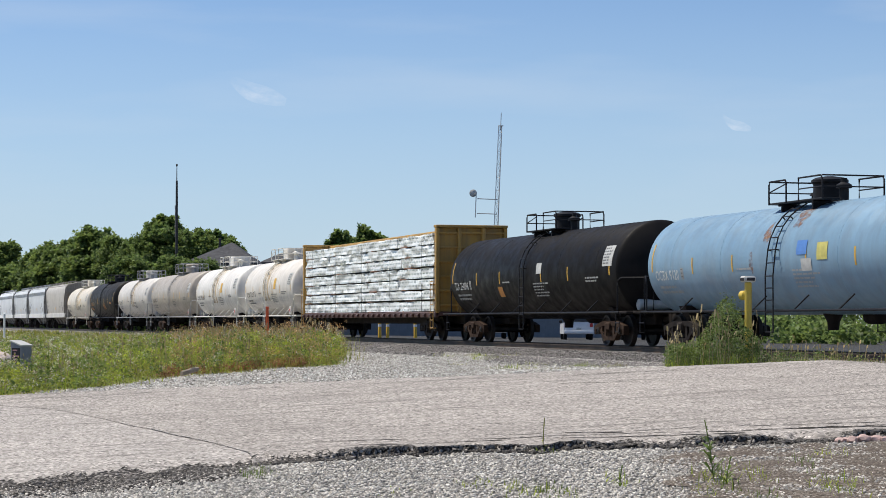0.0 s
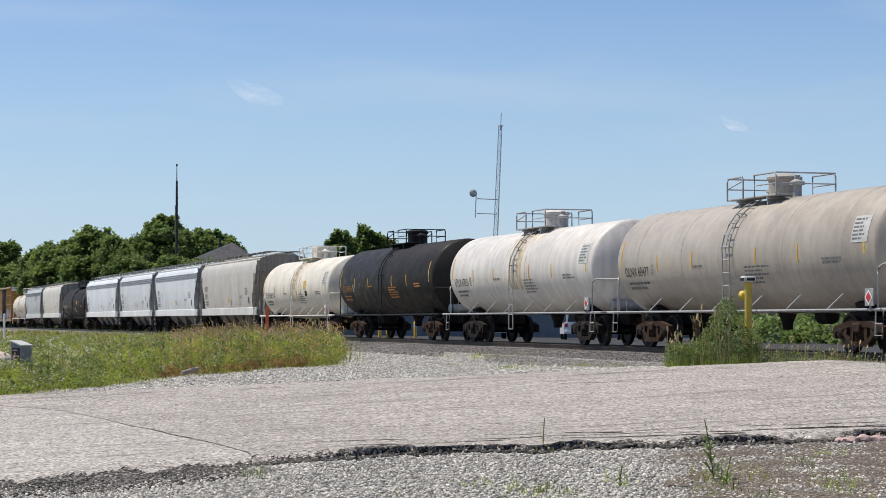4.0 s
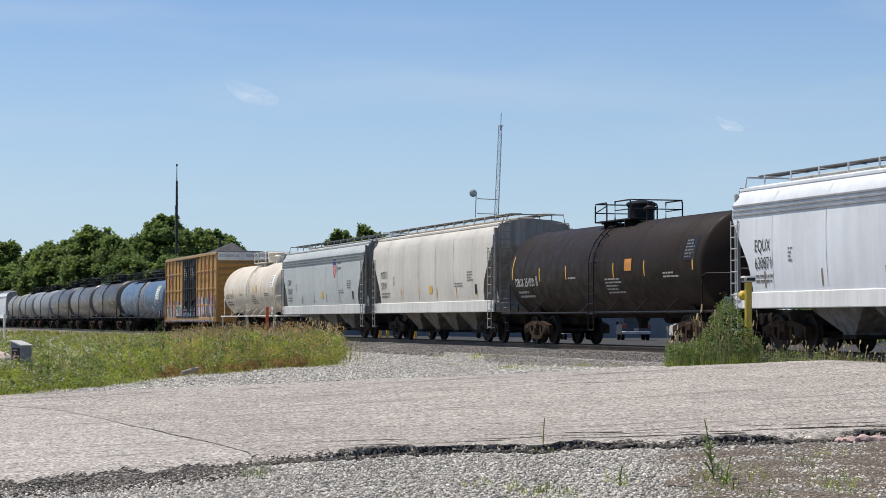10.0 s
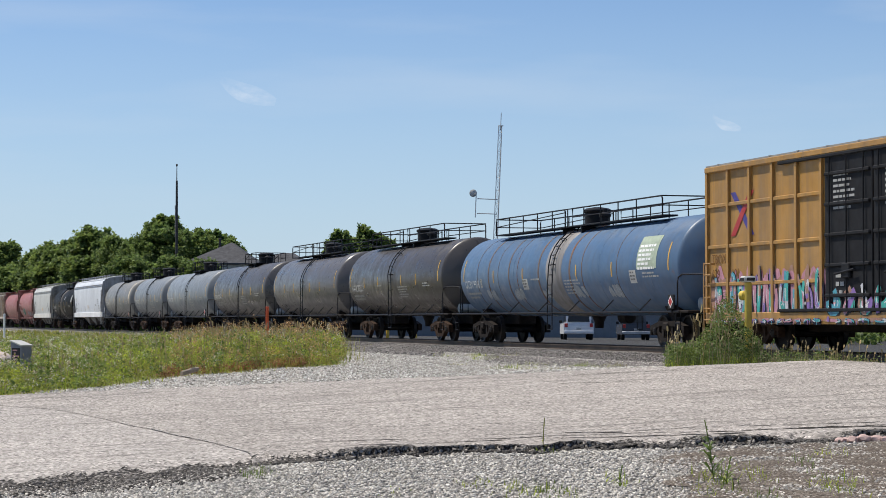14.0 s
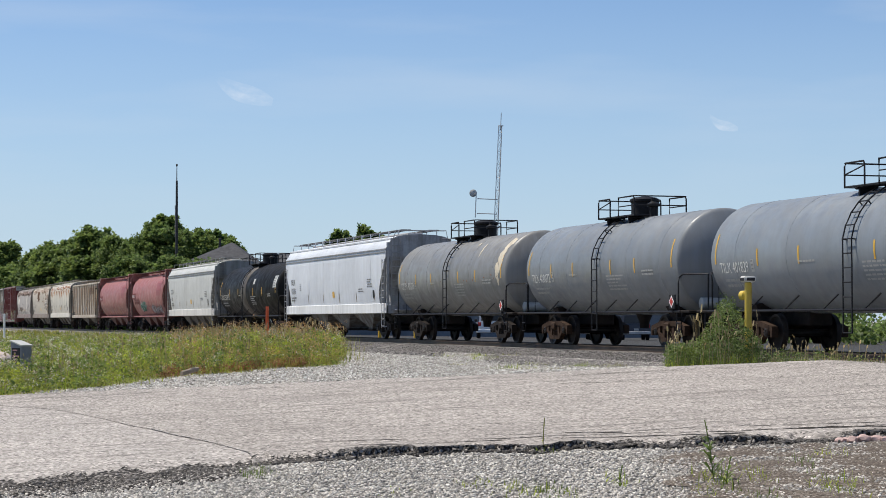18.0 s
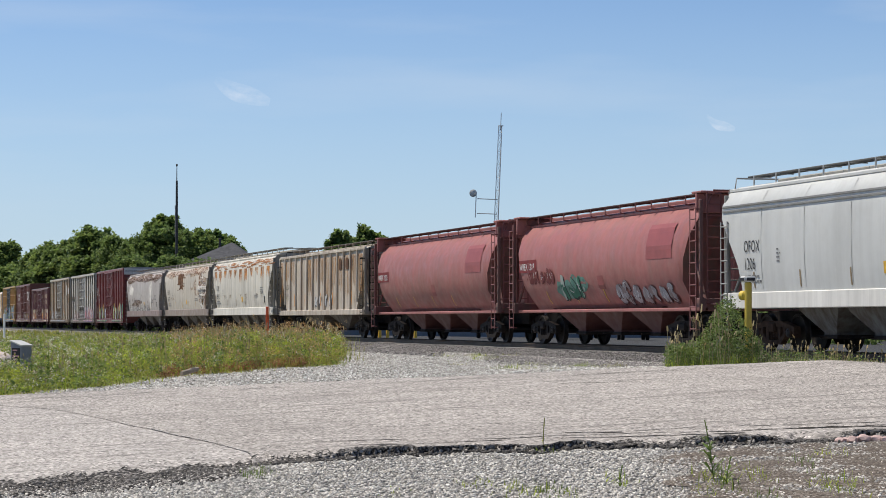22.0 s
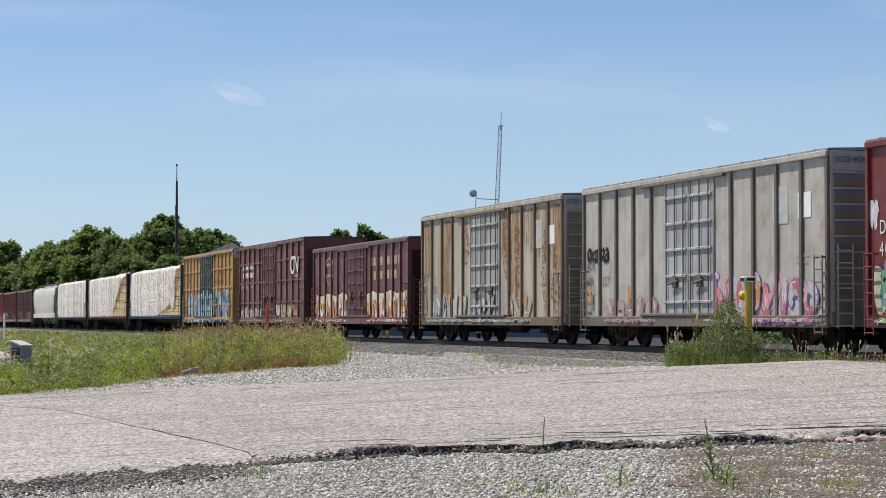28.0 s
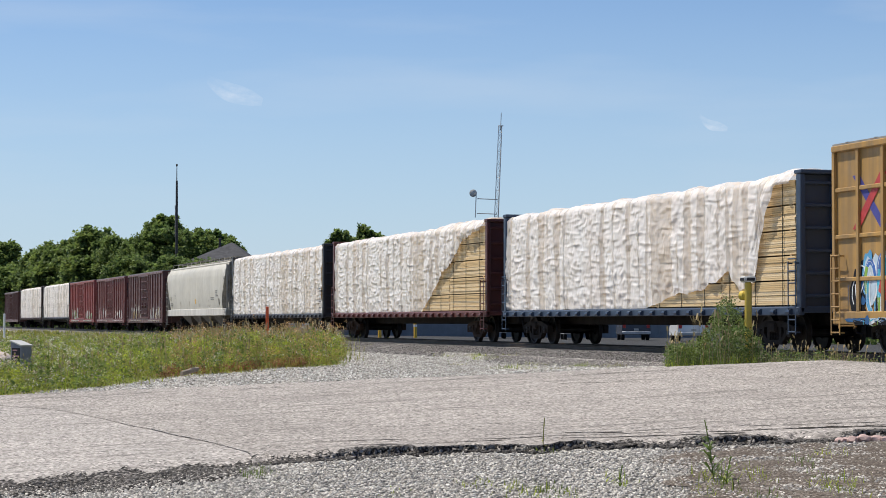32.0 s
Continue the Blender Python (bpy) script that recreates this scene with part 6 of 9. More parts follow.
# maroon box car
EMBER = [(0.52, 0.26, 0.05), (0.66, 0.60, 0.48), (0.36, 0.10, 0.08), (0.7, 0.67, 0.62), (0.47, 0.34, 0.2)]
for k, (rgb_, top_, ph_) in enumerate((((0.1, 0.03, 0.03), 2.14, 0.0), ((0.6, 0.52, 0.36), 2.08, 0.0), ((0.5, 0.27, 0.06), 1.62, 1.3), ((0.3, 0.09, 0.1), 1.32, 2.1))):
    vs, n_ = [], 160
    for i in range(n_ + 1):
        u = -7.9 + 16.1 * i / n_
        lift_ = 0.0065 + 0.0006 * k
        vs += [f38(u, 0.95, lift_), f38(u, top_ - 0.14 * abs(math.sin(u * 1.15 + ph_)) + 0.06 * noise.noise((u * 3, k, 0)), lift_)]
    part("graffiti", Geo().add(vs, [(2 * i, 2 * i + 2, 2 * i + 3, 2 * i + 1) for i in range(n_)]).mesh("graffiti", graf_mat(rgb_), flat=True), graf_mat(rgb_), c38, "scalloped band of spray paint")
add_graffiti(c38, -7.8, -2.0, 0.78, 1.95, f38, EMBER, (0.10, 0.03, 0.03), 38, 8, sill=True)
add_graffiti(c38, 2.0, 8.1, 0.78, 2.0, f38, EMBER, (0.10, 0.03, 0.03), 381, 8, sill=True)
big_bars(c38, f38, 2.2, 7.3, 3.15, 0.36, M_TAN, 9, 0.35)
big_bars(c38, f38, 2.8, 6.7, 2.55, 0.36, M_TAN, 7, 0.35)
shield = [(-5.9, 3.6), (-5.25, 3.75), (-4.6, 3.6), (-4.5, 3.0), (-4.75, 2.65), (-5.25, 2.4), (-5.75, 2.65), (-6.0, 3.0)]
ring = [f38(a, b, 0.012) for a, b in shield] + [f38(-5.25 + (a + 5.25) * 0.88, 3.08 + (b - 3.08) * 0.9, 0.012) for a, b in shield]
part("emblem", Geo().add(ring, [(i, (i + 1) % 8, 8 + (i + 1) % 8, 8 + i) for i in range(8)]).mesh("emblem", M_TAN, flat=True), M_TAN, c38, "faded tan shield outline")
add_bars(c38, -5.75, 3.45, 1.0, 1, M_TAN, f38, 5, 0.12, 0.2)
add_bars(c38, -5.65, 2.95, 0.8, 1, M_TAN, f38, 6, 0.12, 0.2)
for u in (-7.9, -4.3, 2.8, 6.2, 8.0):
    add_patch(c38, u, 1.15, 0.2, 0.35, M_LETTER_O, on_plane(-1.575), "reflective_strip", 0.01)
# brown box car with the white emblem
big_bars(c39, f39, -7.3, -4.3, 3.6, 0.28, M_LETTER_W, 8, 0.3)
big_bars(c39, f39, -7.3, -4.3, 3.15, 0.28, M_LETTER_W, 8, 0.3)
for word, u in (("CNA", -7.75), ("405", -6.5), ("748", -5.15)):
    add_text(c39, word, u, 2.55, 0.27, M_LETTER_W, f39, 0.9, 1.1)
add_bars(c39, -7.3, 2.3, 0.9, 3, M_LETTER_W, f39, 8, 0.06, 0.14)
g = Geo()
em = [(5.9, 3.95), (5.45, 3.95), (5.2, 3.75), (5.2, 3.45), (5.45, 3.22), (5.85, 3.22), (6.0, 3.4), (6.05, 3.95), (6.3, 3.95), (6.75, 3.28), (6.85, 3.25), (6.95, 3.95)]
for i, ((a0, b0), (a1, b1)) in enumerate(zip(em, em[1:])):
    dx, dz = a1 - a0, b1 - b0
    k = 0.08 / math.hypot(dx, dz)
    g.add([f39(a0 - dx * k * 0.5 - dz * k, b0 - dz * k * 0.5 + dx * k, 0.082 + 0.0005 * i), f39(a0 - dx * k * 0.5 + dz * k, b0 - dz * k * 0.5 - dx * k, 0.082 + 0.0005 * i), f39(a1 + dx * k * 0.5 + dz * k, b1 + dz * k * 0.5 - dx * k, 0.082 + 0.0005 * i), f39(a1 + dx * k * 0.5 - dz * k, b1 + dz * k * 0.5 + dx * k, 0.082 + 0.0005 * i)], [(0, 1, 2, 3)])
part("emblem", g.mesh("emblem", M_LETTER_W, flat=True), M_LETTER_W, c39, "flowing white line emblem")
big_bars(c39, f39, 5.2, 7.0, 2.98, 0.15, M_LETTER_W, 8, 0.3)
for u, v, w, k in ((3.4, 2.55, 0.2, 5), (4.3, 2.55, 0.2, 5), (5.2, 2.55, 0.2, 2), (6.3, 2.6, 0.8, 2)):
    add_bars(c39, u, v, w, k, M_LETTER_W, f39, int(u * 9), 0.05, 0.12)
CHALK = [(0.45, 0.44, 0.40), (0.38, 0.36, 0.33), (0.5, 0.48, 0.45), (0.36, 0.24, 0.08), (0.42, 0.4, 0.37)]
add_graffiti(c39, -7.6, -2.0, 0.85, 1.55, f39, CHALK, (0.05, 0.03, 0.03), 39, 9, sill=True)
add_graffiti(c39, 1.6, 5.6, 0.85, 1.7, f39, CHALK, (0.05, 0.03, 0.03), 391, 6, sill=True)
for u in (-7.2, -5.0, -2.6, 3.4, 6.0):
    add_patch(c39, u, 1.05, 0.45, 0.28, M_LETTER_O, on_plane(-1.51), "reflective_plate", 0.02)
add_bars(c39, -1.4, 2.9, 0.6, 6, M_LETTER_W, fd, 88, 0.05, 0.12)
# tan box car
cross_emblem(c40, f40, -7.2, 2.9, 1.3, 1.25, (0.42, 0.04, 0.04), (0.06, 0.06, 0.28))
add_text(c40, "Railcar Pooling Experts", 2.5, 3.05, 0.24, graf_mat((0.12, 0.07, 0.05)), f40, 0.85)
for u, w in ((3.7, 0.5), (4.4, 0.5), (5.1, 0.7)):
    add_patch(c40, u, 3.5, w, 0.55, graf_mat((0.38, 0.07, 0.04)), f40, "faded_emblem", 0.010)
COOL = [(0.06, 0.42, 0.56), (0.05, 0.14, 0.42), (0.22, 0.38, 0.05), (0.48, 0.58, 0.66), (0.10, 0.34, 0.58)]
WHITE_EDGE = (0.72, 0.73, 0.74)
add_graffiti(c40, -7.6, 7.4, 0.85, 2.5, f40, [(0.015, 0.015, 0.018), (0.02, 0.1, 0.25)], (0.015, 0.015, 0.018), 402, 12, False, sill=True)
add_graffiti(c40, -6.8, -2.3, 0.8, 2.7, on_plane(-1.512), COOL, WHITE_EDGE, 40, 8, True, sill=True)
add_graffiti(c40, 1.9, 6.7, 0.8, 2.75, on_plane(-1.512), COOL, WHITE_EDGE, 401, 8, True, sill=True)
add_graffiti(c40, -2.2, 1.8, 0.95, 2.7, on_plane(-1.575), COOL, WHITE_EDGE, 403, 7, True, sill=True)
for u, v in ((-5.9, 1.5), (-3.4, 2.2), (3.2, 1.1), (4.6, 2.3), (0.5, 1.8)):
    rust_blobs(c40, on_plane(-1.535), [(u, v, 0.22, 0.26)], int(u * 10), graf_mat((0.5, 0.06, 0.04)))
# the last box cars
for c, f_, fills_, sd in ((c45, f45, CHALK, 45), (c46, f46, [(0.5, 0.45, 0.42), (0.3, 0.12, 0.1), (0.55, 0.5, 0.48)], 46), (c47, f47, [(0.5, 0.5, 0.46), (0.2, 0.36, 0.14), (0.6, 0.58, 0.55)], 47)):
    add_graffiti(c, -7.4, -1.9, 0.8, 2.0, f_, fills_, (0.06, 0.03, 0.03), sd, 7, False, True)
    add_graffiti(c, 1.9, 7.2, 0.8, 1.8, f_, fills_, (0.06, 0.03, 0.03), sd + 100, 7, False, True)
# blue tank car: rusted seams round the shell, bleached print panels
M_RUST_SEAM = paint("rusted_seam", (0.16, 0.1, 0.075), 0.4, 0.6, 0.8, 0.4, seed=5)
f19 = on_shell(1.45, 2.4)
for x, w_ in ((-8.2, 0.02), (-6.9, 0.05), (-5.8, 0.015), (-4.6, 0.05), (-3.7, 0.015), (-1.5, 0.06), (1.5, 0.07), (2.6, 0.03), (5.6, 0.015)):
    part("rusted_seam", Geo().loft([[(x + a, (1.45 + b) * math.cos(2 * math.pi * j / 48), 2.4 + (1.45 + b) * math.sin(2 * math.pi * j / 48)) for j in range(48)] for a, b in ((-w_, -0.01), (-w_, 0.007), (w_, 0.007), (w_, -0.01))], caps=False), M_RUST_SEAM, c19, "rusty weld seam")
add_patch(c19, 7.2, 2.3, 1.5, 0.95, graf_mat((0.34, 0.4, 0.3)), f19, "bleached_panel", 0.009, 6, "bleached green print panel")
add_bars(c19, 7.3, 3.0, 1.3, 6, M_WHITE, f19, 191, 0.07, 0.13, "small_lettering", 0.013)
for u, v, a, b in ((-3.2, 1.85, 0.55, 0.36), (6.6, 1.9, 0.5, 0.38)):
    add_patch(c19, u, v, a, b, M_GREYPLATE, f19, "data_panel", 0.009, 3)
    add_bars(c19, u + 0.05, v + b - 0.04, a - 0.1, 3, M_LETTER_B, f19, 192, 0.05, 0.1, "small_lettering", 0.013)
for k in range(5):
    add_graffiti(c19, -7.4 + k * 3.0, -6.4 + k * 3.0, 1.55, 1.95, f19, [(0.3, 0.33, 0.36)], (0.3, 0.33, 0.36), 193 + k, 3, False)
# scuffed grey tank car: flaked patches at its bright end
c25 = [o for o, x in TRAIN if o.get("label") == "grey tank car with flaking beige primer patches"][0]
f25 = on_shell(1.5, 2.47)
rust_blobs(c25, f25, [(6.35, 3.0, 0.3, 0.45), (6.1, 2.5, 0.22, 0.35), (6.5, 3.5, 0.35, 0.2), (3.6, 3.35, 0.06, 0.25), (2.6, 3.6, 0.1, 0.05)], 25, plain("beige_primer", (0.5, 0.44, 0.34), 0.7, 0, 0.2, 3, 0.2))
rust_strips(c25, f25, -6.5, 6.5, 2.2, 2.5, 14, 26, None, (0.05, 0.12))
c1 = TRAIN[0][0]
f1 = on_shell(1.42, 2.36)
rust_blobs(c1, f1, [(0.8, 3.35, 0.3, 0.3), (-0.7, 3.0, 0.18, 0.3), (-1.4, 2.3, 0.14, 0.25)], 27)

# ---------------- ground ----------------
def patchwork(name, stops, scale, rough=0.95, stone=0.0, bumpy=0.5, bdist=0.03, big=(0.3, 0.25), seed=0):
    """Loose ground: stones as cells, stains on top."""
    m, n, l, b = material(name, rough, 0, 0.2)
    co = obj_coord(n)
    vo = n.new("ShaderNodeTexVoronoi")
    vo.inputs["Scale"].default_value = scale
    l.new(co, vo.inputs["Vector"])
    sep = n.new("ShaderNodeSeparateColor")
    l.new(vo.outputs["Color"], sep.inputs["Color"])
    col = ramp(n, l, sep.outputs[0], stops)
    # Cell rims darkened: the shade between stones is put into the colour.
    col = mix(n, l, col, tuple(c * 0.45 for c in stops[0][1]), ramp(n, l, vo.outputs["Distance"], [(0.45, (0.0,)), (0.8, (0.85,))]))
    st = noise_node(n, l, big[0], 6, co)
    col = mix(n, l, col, tuple(c * 0.6 for c in stops[1][1]), ramp(n, l, st, [(0.45, (0.0,)), (0.7, (big[1],))]))
    l.new(col, b.inputs["Base Color"])
    inv = n.new("ShaderNodeMath")
    inv.operation, inv.inputs[0].default_value = "SUBTRACT", 1.0
    l.new(vo.outputs["Distance"], inv.inputs[1])
    bump(n, l, b, inv.outputs[0], bumpy, bdist)
    return m


M_GRAVEL = patchwork("crushed_limestone", [(0.0, (0.16, 0.145, 0.125)), (0.5, (0.45, 0.42, 0.38)), (1.0, (0.74, 0.71, 0.66))], 22, big=(0.25, 0.3))
M_BALLAST = patchwork("grey_ballast", [(0.0, (0.09, 0.082, 0.076)), (0.5, (0.2, 0.185, 0.175)), (1.0, (0.34, 0.32, 0.305))], 16, big=(0.3, 0.3))
M_LAND = patchwork("rough_yard", [(0.0, (0.16, 0.15, 0.13)), (0.5, (0.27, 0.26, 0.24)), (1.0, (0.36, 0.35, 0.33))], 8, big=(0.05, 0.4))


def asphalt(name, lo, hi, seed):
    m, n, l, b = material(name, 0.9, 0, 0.25)
    co = obj_coord(n)
    mp = n.new("ShaderNodeMapping")
    mp.inputs["Location"].default_value = (seed, seed * 2, 0)
    l.new(co, mp.inputs["Vector"])
    co = mp.outputs["Vector"]
    vo = n.new("ShaderNodeTexVoronoi")
    vo.inputs["Scale"].default_value = 30
    l.new(co, vo.inputs["Vector"])
    sep = n.new("ShaderNodeSeparateColor")
    l.new(vo.outputs["Color"], sep.inputs["Color"])
    col = ramp(n, l, sep.outputs[0], [(0.0, tuple(c * 0.6 for c in lo)), (0.35, tuple(a * 0.62 + c * 0.38 for a, c in zip(lo, hi))), (0.8, tuple((a + c) / 2 for a, c in zip(lo, hi))), (1.0, hi)])
    wear = noise_node(n, l, 0.5, 7, co, (1, 1, 1), 0.6)
    col = mix(n, l, col, tuple(c * 0.9 for c in lo), ramp(n, l, wear, [(0.45, (0.0,)), (0.75, (0.28,))]))
    lines = noise_node(n, l, 1.2, 5, co, (3.2, 0.25, 1))
    col = mix(n, l, col, tuple(c * 0.8 for c in lo), ramp(n, l, lines, [(0.54, (0.0,)), (0.66, (0.5,))]))
    l.new(col, b.inputs["Base Color"])
    bump(n, l, b, noise_node(n, l, 42, 4, co), 0.8, 0.02)
    return m


M_ROAD, M_APRON = asphalt("worn_asphalt", (0.14, 0.125, 0.111), (0.66, 0.605, 0.555), 0), asphalt("pale_worn_asphalt", (0.18, 0.163, 0.146), (0.68, 0.63, 0.585), 4)
M_BROKEN = asphalt("broken_asphalt_edge", (0.018, 0.016, 0.015), (0.26, 0.24, 0.22), 8)

rng = np.random.default_rng(5)


def ground_grid(us, ds, lift=0.0, keep=None, rough=0.0):
    verts, index, faces = [], {}, []
    for i, d in enumerate(ds):
        for j, u in enumerate(us):
            z = ground_z(u, d) + lift + (rough * noise.noise((u * 1.7, d * 1.7, 3)) if rough else 0)
            index[i, j] = len(verts)
            verts.append(place(u, d, z))
    for i in range(len(ds) - 1):
        for j in range(len(us) - 1):
            if keep is None or keep((us[j] + us[j + 1]) / 2, (ds[i] + ds[i + 1]) / 2):
                faces.append((index[i, j], index[i, j + 1], index[i + 1, j + 1], index[i + 1, j]))
    return Geo().add(verts, faces)


def spread(a, b, n, power=1.0):
    return [a + (b - a) * (i / n) ** power for i in range(n + 1)]


us = [-3500, -1500, -700, -300, -150, -80, -50] + spread(-30, 30, 120) + [50, 80, 150, 300, 700, 1500, 3500]
ds = [-900, -300, -100, -40, -10, 5] + spread(12, 62, 110) + [66, 70, 76, 84, 95, 110, 130, 160, 200, 260, 350, 500, 800, 1400, 2400, 3600]
land = new("ground", ground_grid(us, ds, 0, None, 0.012).mesh("ground", M_GRAVEL, 180))
tagged(land, "crushed limestone gravel yard sloping up to the tracks", "ground", kind="structure")


def near_edge(u):
    """Distance of the road's broken near edge."""
    base = float(np.interp(u, (-12, -4.7, -2.3, -1.2, 0, 5.4, 12, 34), (19, 22.2, 23.6, 24.3, 24.5, 24.6, 24.8, 25)))
    rag = smooth((u + 2.5) / 1.5)
    return base + 0.2 * noise.noise((u * 0.9, 1.5, 0)) + (0.06 + 0.2 * rag) * noise.noise((u * 2.6, 4.5, 0)) + (0.05 + 0.16 * rag) * noise.noise((u * 8, 2.5, 0)) + 0.05 * noise.noise((u * 21, 2.5, 0))


def far_edge(u):
    return 38.9 + 0.19 * min(u, 14) + 0.15 * noise.noise((u * 0.8, 8.5, 0))


def joint(u):
    """The seam between the pale apron and the road, as a distance for each u."""
    return float(np.interp(u, (-16, -12, -7.3, -5.9, -2.3, -2.0), (38, 37, 34.5, 32.7, 24.7, 23.4))) + 0.1 * noise.noise((u * 2, 6.5, 0))


def edge_rise(u):
    """How much of its thickness the asphalt keeps at its broken edge."""
    left = 1 - smooth((u + 2.6) / 0.8)
    return (0.12 + 0.88 * smooth(0.5 + 1.7 * noise.noise((u * 0.8, 7.7, 0)))) * (1 - left) + 0.1 * left


def worn(u, s):
    """The share of the asphalt's thickness s metres in from the edge."""
    e = edge_rise(u)
    return e + (1 - e) * smooth(s / (0.95 if u < -2.2 else 0.28))


def slab(name, mat, u0, u1, lo, hi, thick, n, m):
    verts, faces = [], []
    for i in range(n + 1):
        u = u0 + (u1 - u0) * i / n
        a, b = lo(u), hi(u)
        rim = (0.0, 0.06, 0.13, 0.2, 0.28, 0.4, 0.55, 0.75, 1.0)
        at = [a + q * min(1, (b - a) / 2) for q in rim] + [a + min(1, (b - a) / 2) + (b - a - min(1, (b - a) / 2)) * ((j + 1) / m) ** 1.2 for j in range(m)]
        row = [(a + 0.03, -0.03)] + [(q, thick * worn(u, q - near_edge(u))) for q in at] + [(b, -0.03)]
        for d, t in row:
            verts.append(place(u, d, ground_z(u, d) + t + (0.012 * noise.noise((u * 0.7, d * 0.7, 2)) if t > 0 else 0)))
    k = m + 11
    for i in range(n):
        for j in range(k - 1):
            q = i * k + j
            faces.append((q, q + k, q + k + 1, q + 1))
    ob = new(name, Geo().add(verts, faces).mesh(name, mat, 30))
    return ob


road = slab("road", M_ROAD, -14, 34, lambda u: max(near_edge(u), min(joint(u) + 0.02, far_edge(u) - 0.2) if u < -1.9 else 0), far_edge, 0.085, 900, 24)
tagged(road, "worn sun-bleached asphalt road with a crumbling edge", "road", kind="structure")
apron = slab("pavement", M_APRON, -16, -1.98, near_edge, lambda u: min(joint(u), far_edge(u) - 0.25), 0.082, 300, 20)
tagged(apron, "paler asphalt apron joining the road at a cracked seam", "pavement", kind="structure")

M_LOT = asphalt("dark_lot_asphalt", (0.03, 0.03, 0.031), (0.075, 0.073, 0.07), 12)
lot = new("parking_lot", ground_grid(spread(-130, 110, 80), spread(48, 560, 150), 0.025, lambda u, d: place(u, d).y > 4.8).mesh("parking_lot", M_LOT, 180))
tagged(lot, "dark asphalt lot beyond the tracks", "parking lot", kind="structure")

M_CRUMB = patchwork("crumbled_asphalt", [(0.0, (0.02, 0.018, 0.017)), (0.45, (0.11, 0.1, 0.09)), (1.0, (0.5, 0.46, 0.42))], 30, bumpy=1.0, bdist=0.05)


def left_band(u):
    """Width of the crumbled band before the apron."""
    return 0.35 + 0.75 * smooth((u + 5.2) / 1.6) * (1 - 0.6 * smooth((u + 2.5) / 0.5))


# Dark rim strip: broken asphalt, with the lip's shadow put into its colour.
g = Geo()
vs, n_ = [], 1500
for i in range(n_ + 1):
    u = -9 + 20 * i / n_
    a = near_edge(u)
    k = abs(noise.noise((u * 1.6, 3.3, 0))) * 1.3 + 0.5 * abs(noise.noise((u * 7, 5.3, 0))) + 0.6 * abs(noise.noise((u * 23, 9.3, 0)))
    left = 1 - smooth((u + 2.6) / 0.8)
    wide_ = left_band(u)
    patchy = 0.12 + 0.88 * smooth(0.5 + 2.2 * noise.noise((u * 0.75, 6.1, 0)))
    inner, outer = 0.5 * k * patchy * (1 - left) + (0.04 + 0.5 * k) * left, (0.04 + 0.3 * k * patchy) * (1 - left) + (wide_ * 0.7 + 0.5 * k) * left
    for d, t in ((a + inner, 0.0045 + 0.085 * worn(u, inner)), (a + 0.005, 0.0042 + 0.085 * worn(u, 0.005)), (a - 0.04 * k - 0.3 * wide_ * left, 0.004 + 0.01 * edge_rise(u) + 0.006 * left), (a - outer, 0.012 * left + 0.004)):
        vs.append(place(u, d, ground_z(u, d) + t + 0.012 * noise.noise((u * 0.7, d * 0.7, 2)) + (0.012 * noise.noise((u * 13, d * 13, 1)) if d < a - 0.01 else 0)))
for i in range(n_):
    for j in range(3):
        q = 4 * i + j
        g.f.append((q, q + 4, q + 5, q + 1))
g.v = [tuple(p) for p in vs]
tagged(new("road_edge", g.mesh("road_edge", M_CRUMB, 60)), "dark crumbling broken edge of the asphalt with painted lip shadow", "road edge", kind="structure")

# crumbled pieces of asphalt along the near edge
STONE_V = [(1, 0, 0), (-1, 0, 0), (0, 1, 0), (0, -1, 0), (0, 0, 0.8), (0, 0, -0.8), (0.6, 0.6, 0.45), (-0.6, -0.6, 0.5)]
STONE_F = [(0, 6, 4), (6, 2, 4), (0, 2, 6), (2, 1, 4), (1, 7, 4), (7, 3, 4), (1, 3, 7), (3, 0, 4), (2, 0, 5), (1, 2, 5), (3, 1, 5), (0, 3, 5)]


def stones(name, label, n, sample, size, mat, seed, sink=0.2, squash=(1, 0.8, 0.6)):
    r = np.random.default_rng(seed)
    pos, sz = [], []
    while len(pos) < n:
        u, d, z = sample(r)
        s = size[0] + (size[1] - size[0]) * r.random() ** 2
        p = place(u, d, (ground_z(u, d) if z is None else z) + s * (0.5 - sink))
        pos.append(p[:])
        sz.append((s, s, s))
    ob = new(name, bulk(name, STONE_V, STONE_F, pos, sz, r, mat, 1.2, squash, True, True, 0.35))
    return tagged(ob, label, name.replace("_", " "), kind="stuff")


def edge_sample(r):
    u = r.uniform(-7, 8) if r.random() < 0.5 else r.uniform(-7, -1.5)
    k = left_band(u) + 0.5 if u < -2.2 else 0.22
    return u, near_edge(u) + (0.6 * r.random() ** 2 if u < -2.2 else 0.0) - k * r.random() ** 1.2, None


def grit_sample(r):
    u = r.uniform(-6, -2.0)
    return u, near_edge(u) + 0.7 * r.random() ** 2 - (left_band(u) + 0.2) * r.random(), None


stones("loose_gravel", "pale grit lying over the crumbled edge", 7000, grit_sample, (0.007, 0.022), plain("pale_grit", (0.46, 0.43, 0.39), 0.9, 0, 0.3, 9, 0.1, True), 41)
stones("asphalt_crumbs", "dark crumbled asphalt pieces along the broken road edge", 15000, edge_sample, (0.008, 0.034), M_BROKEN, 2, 0.15)
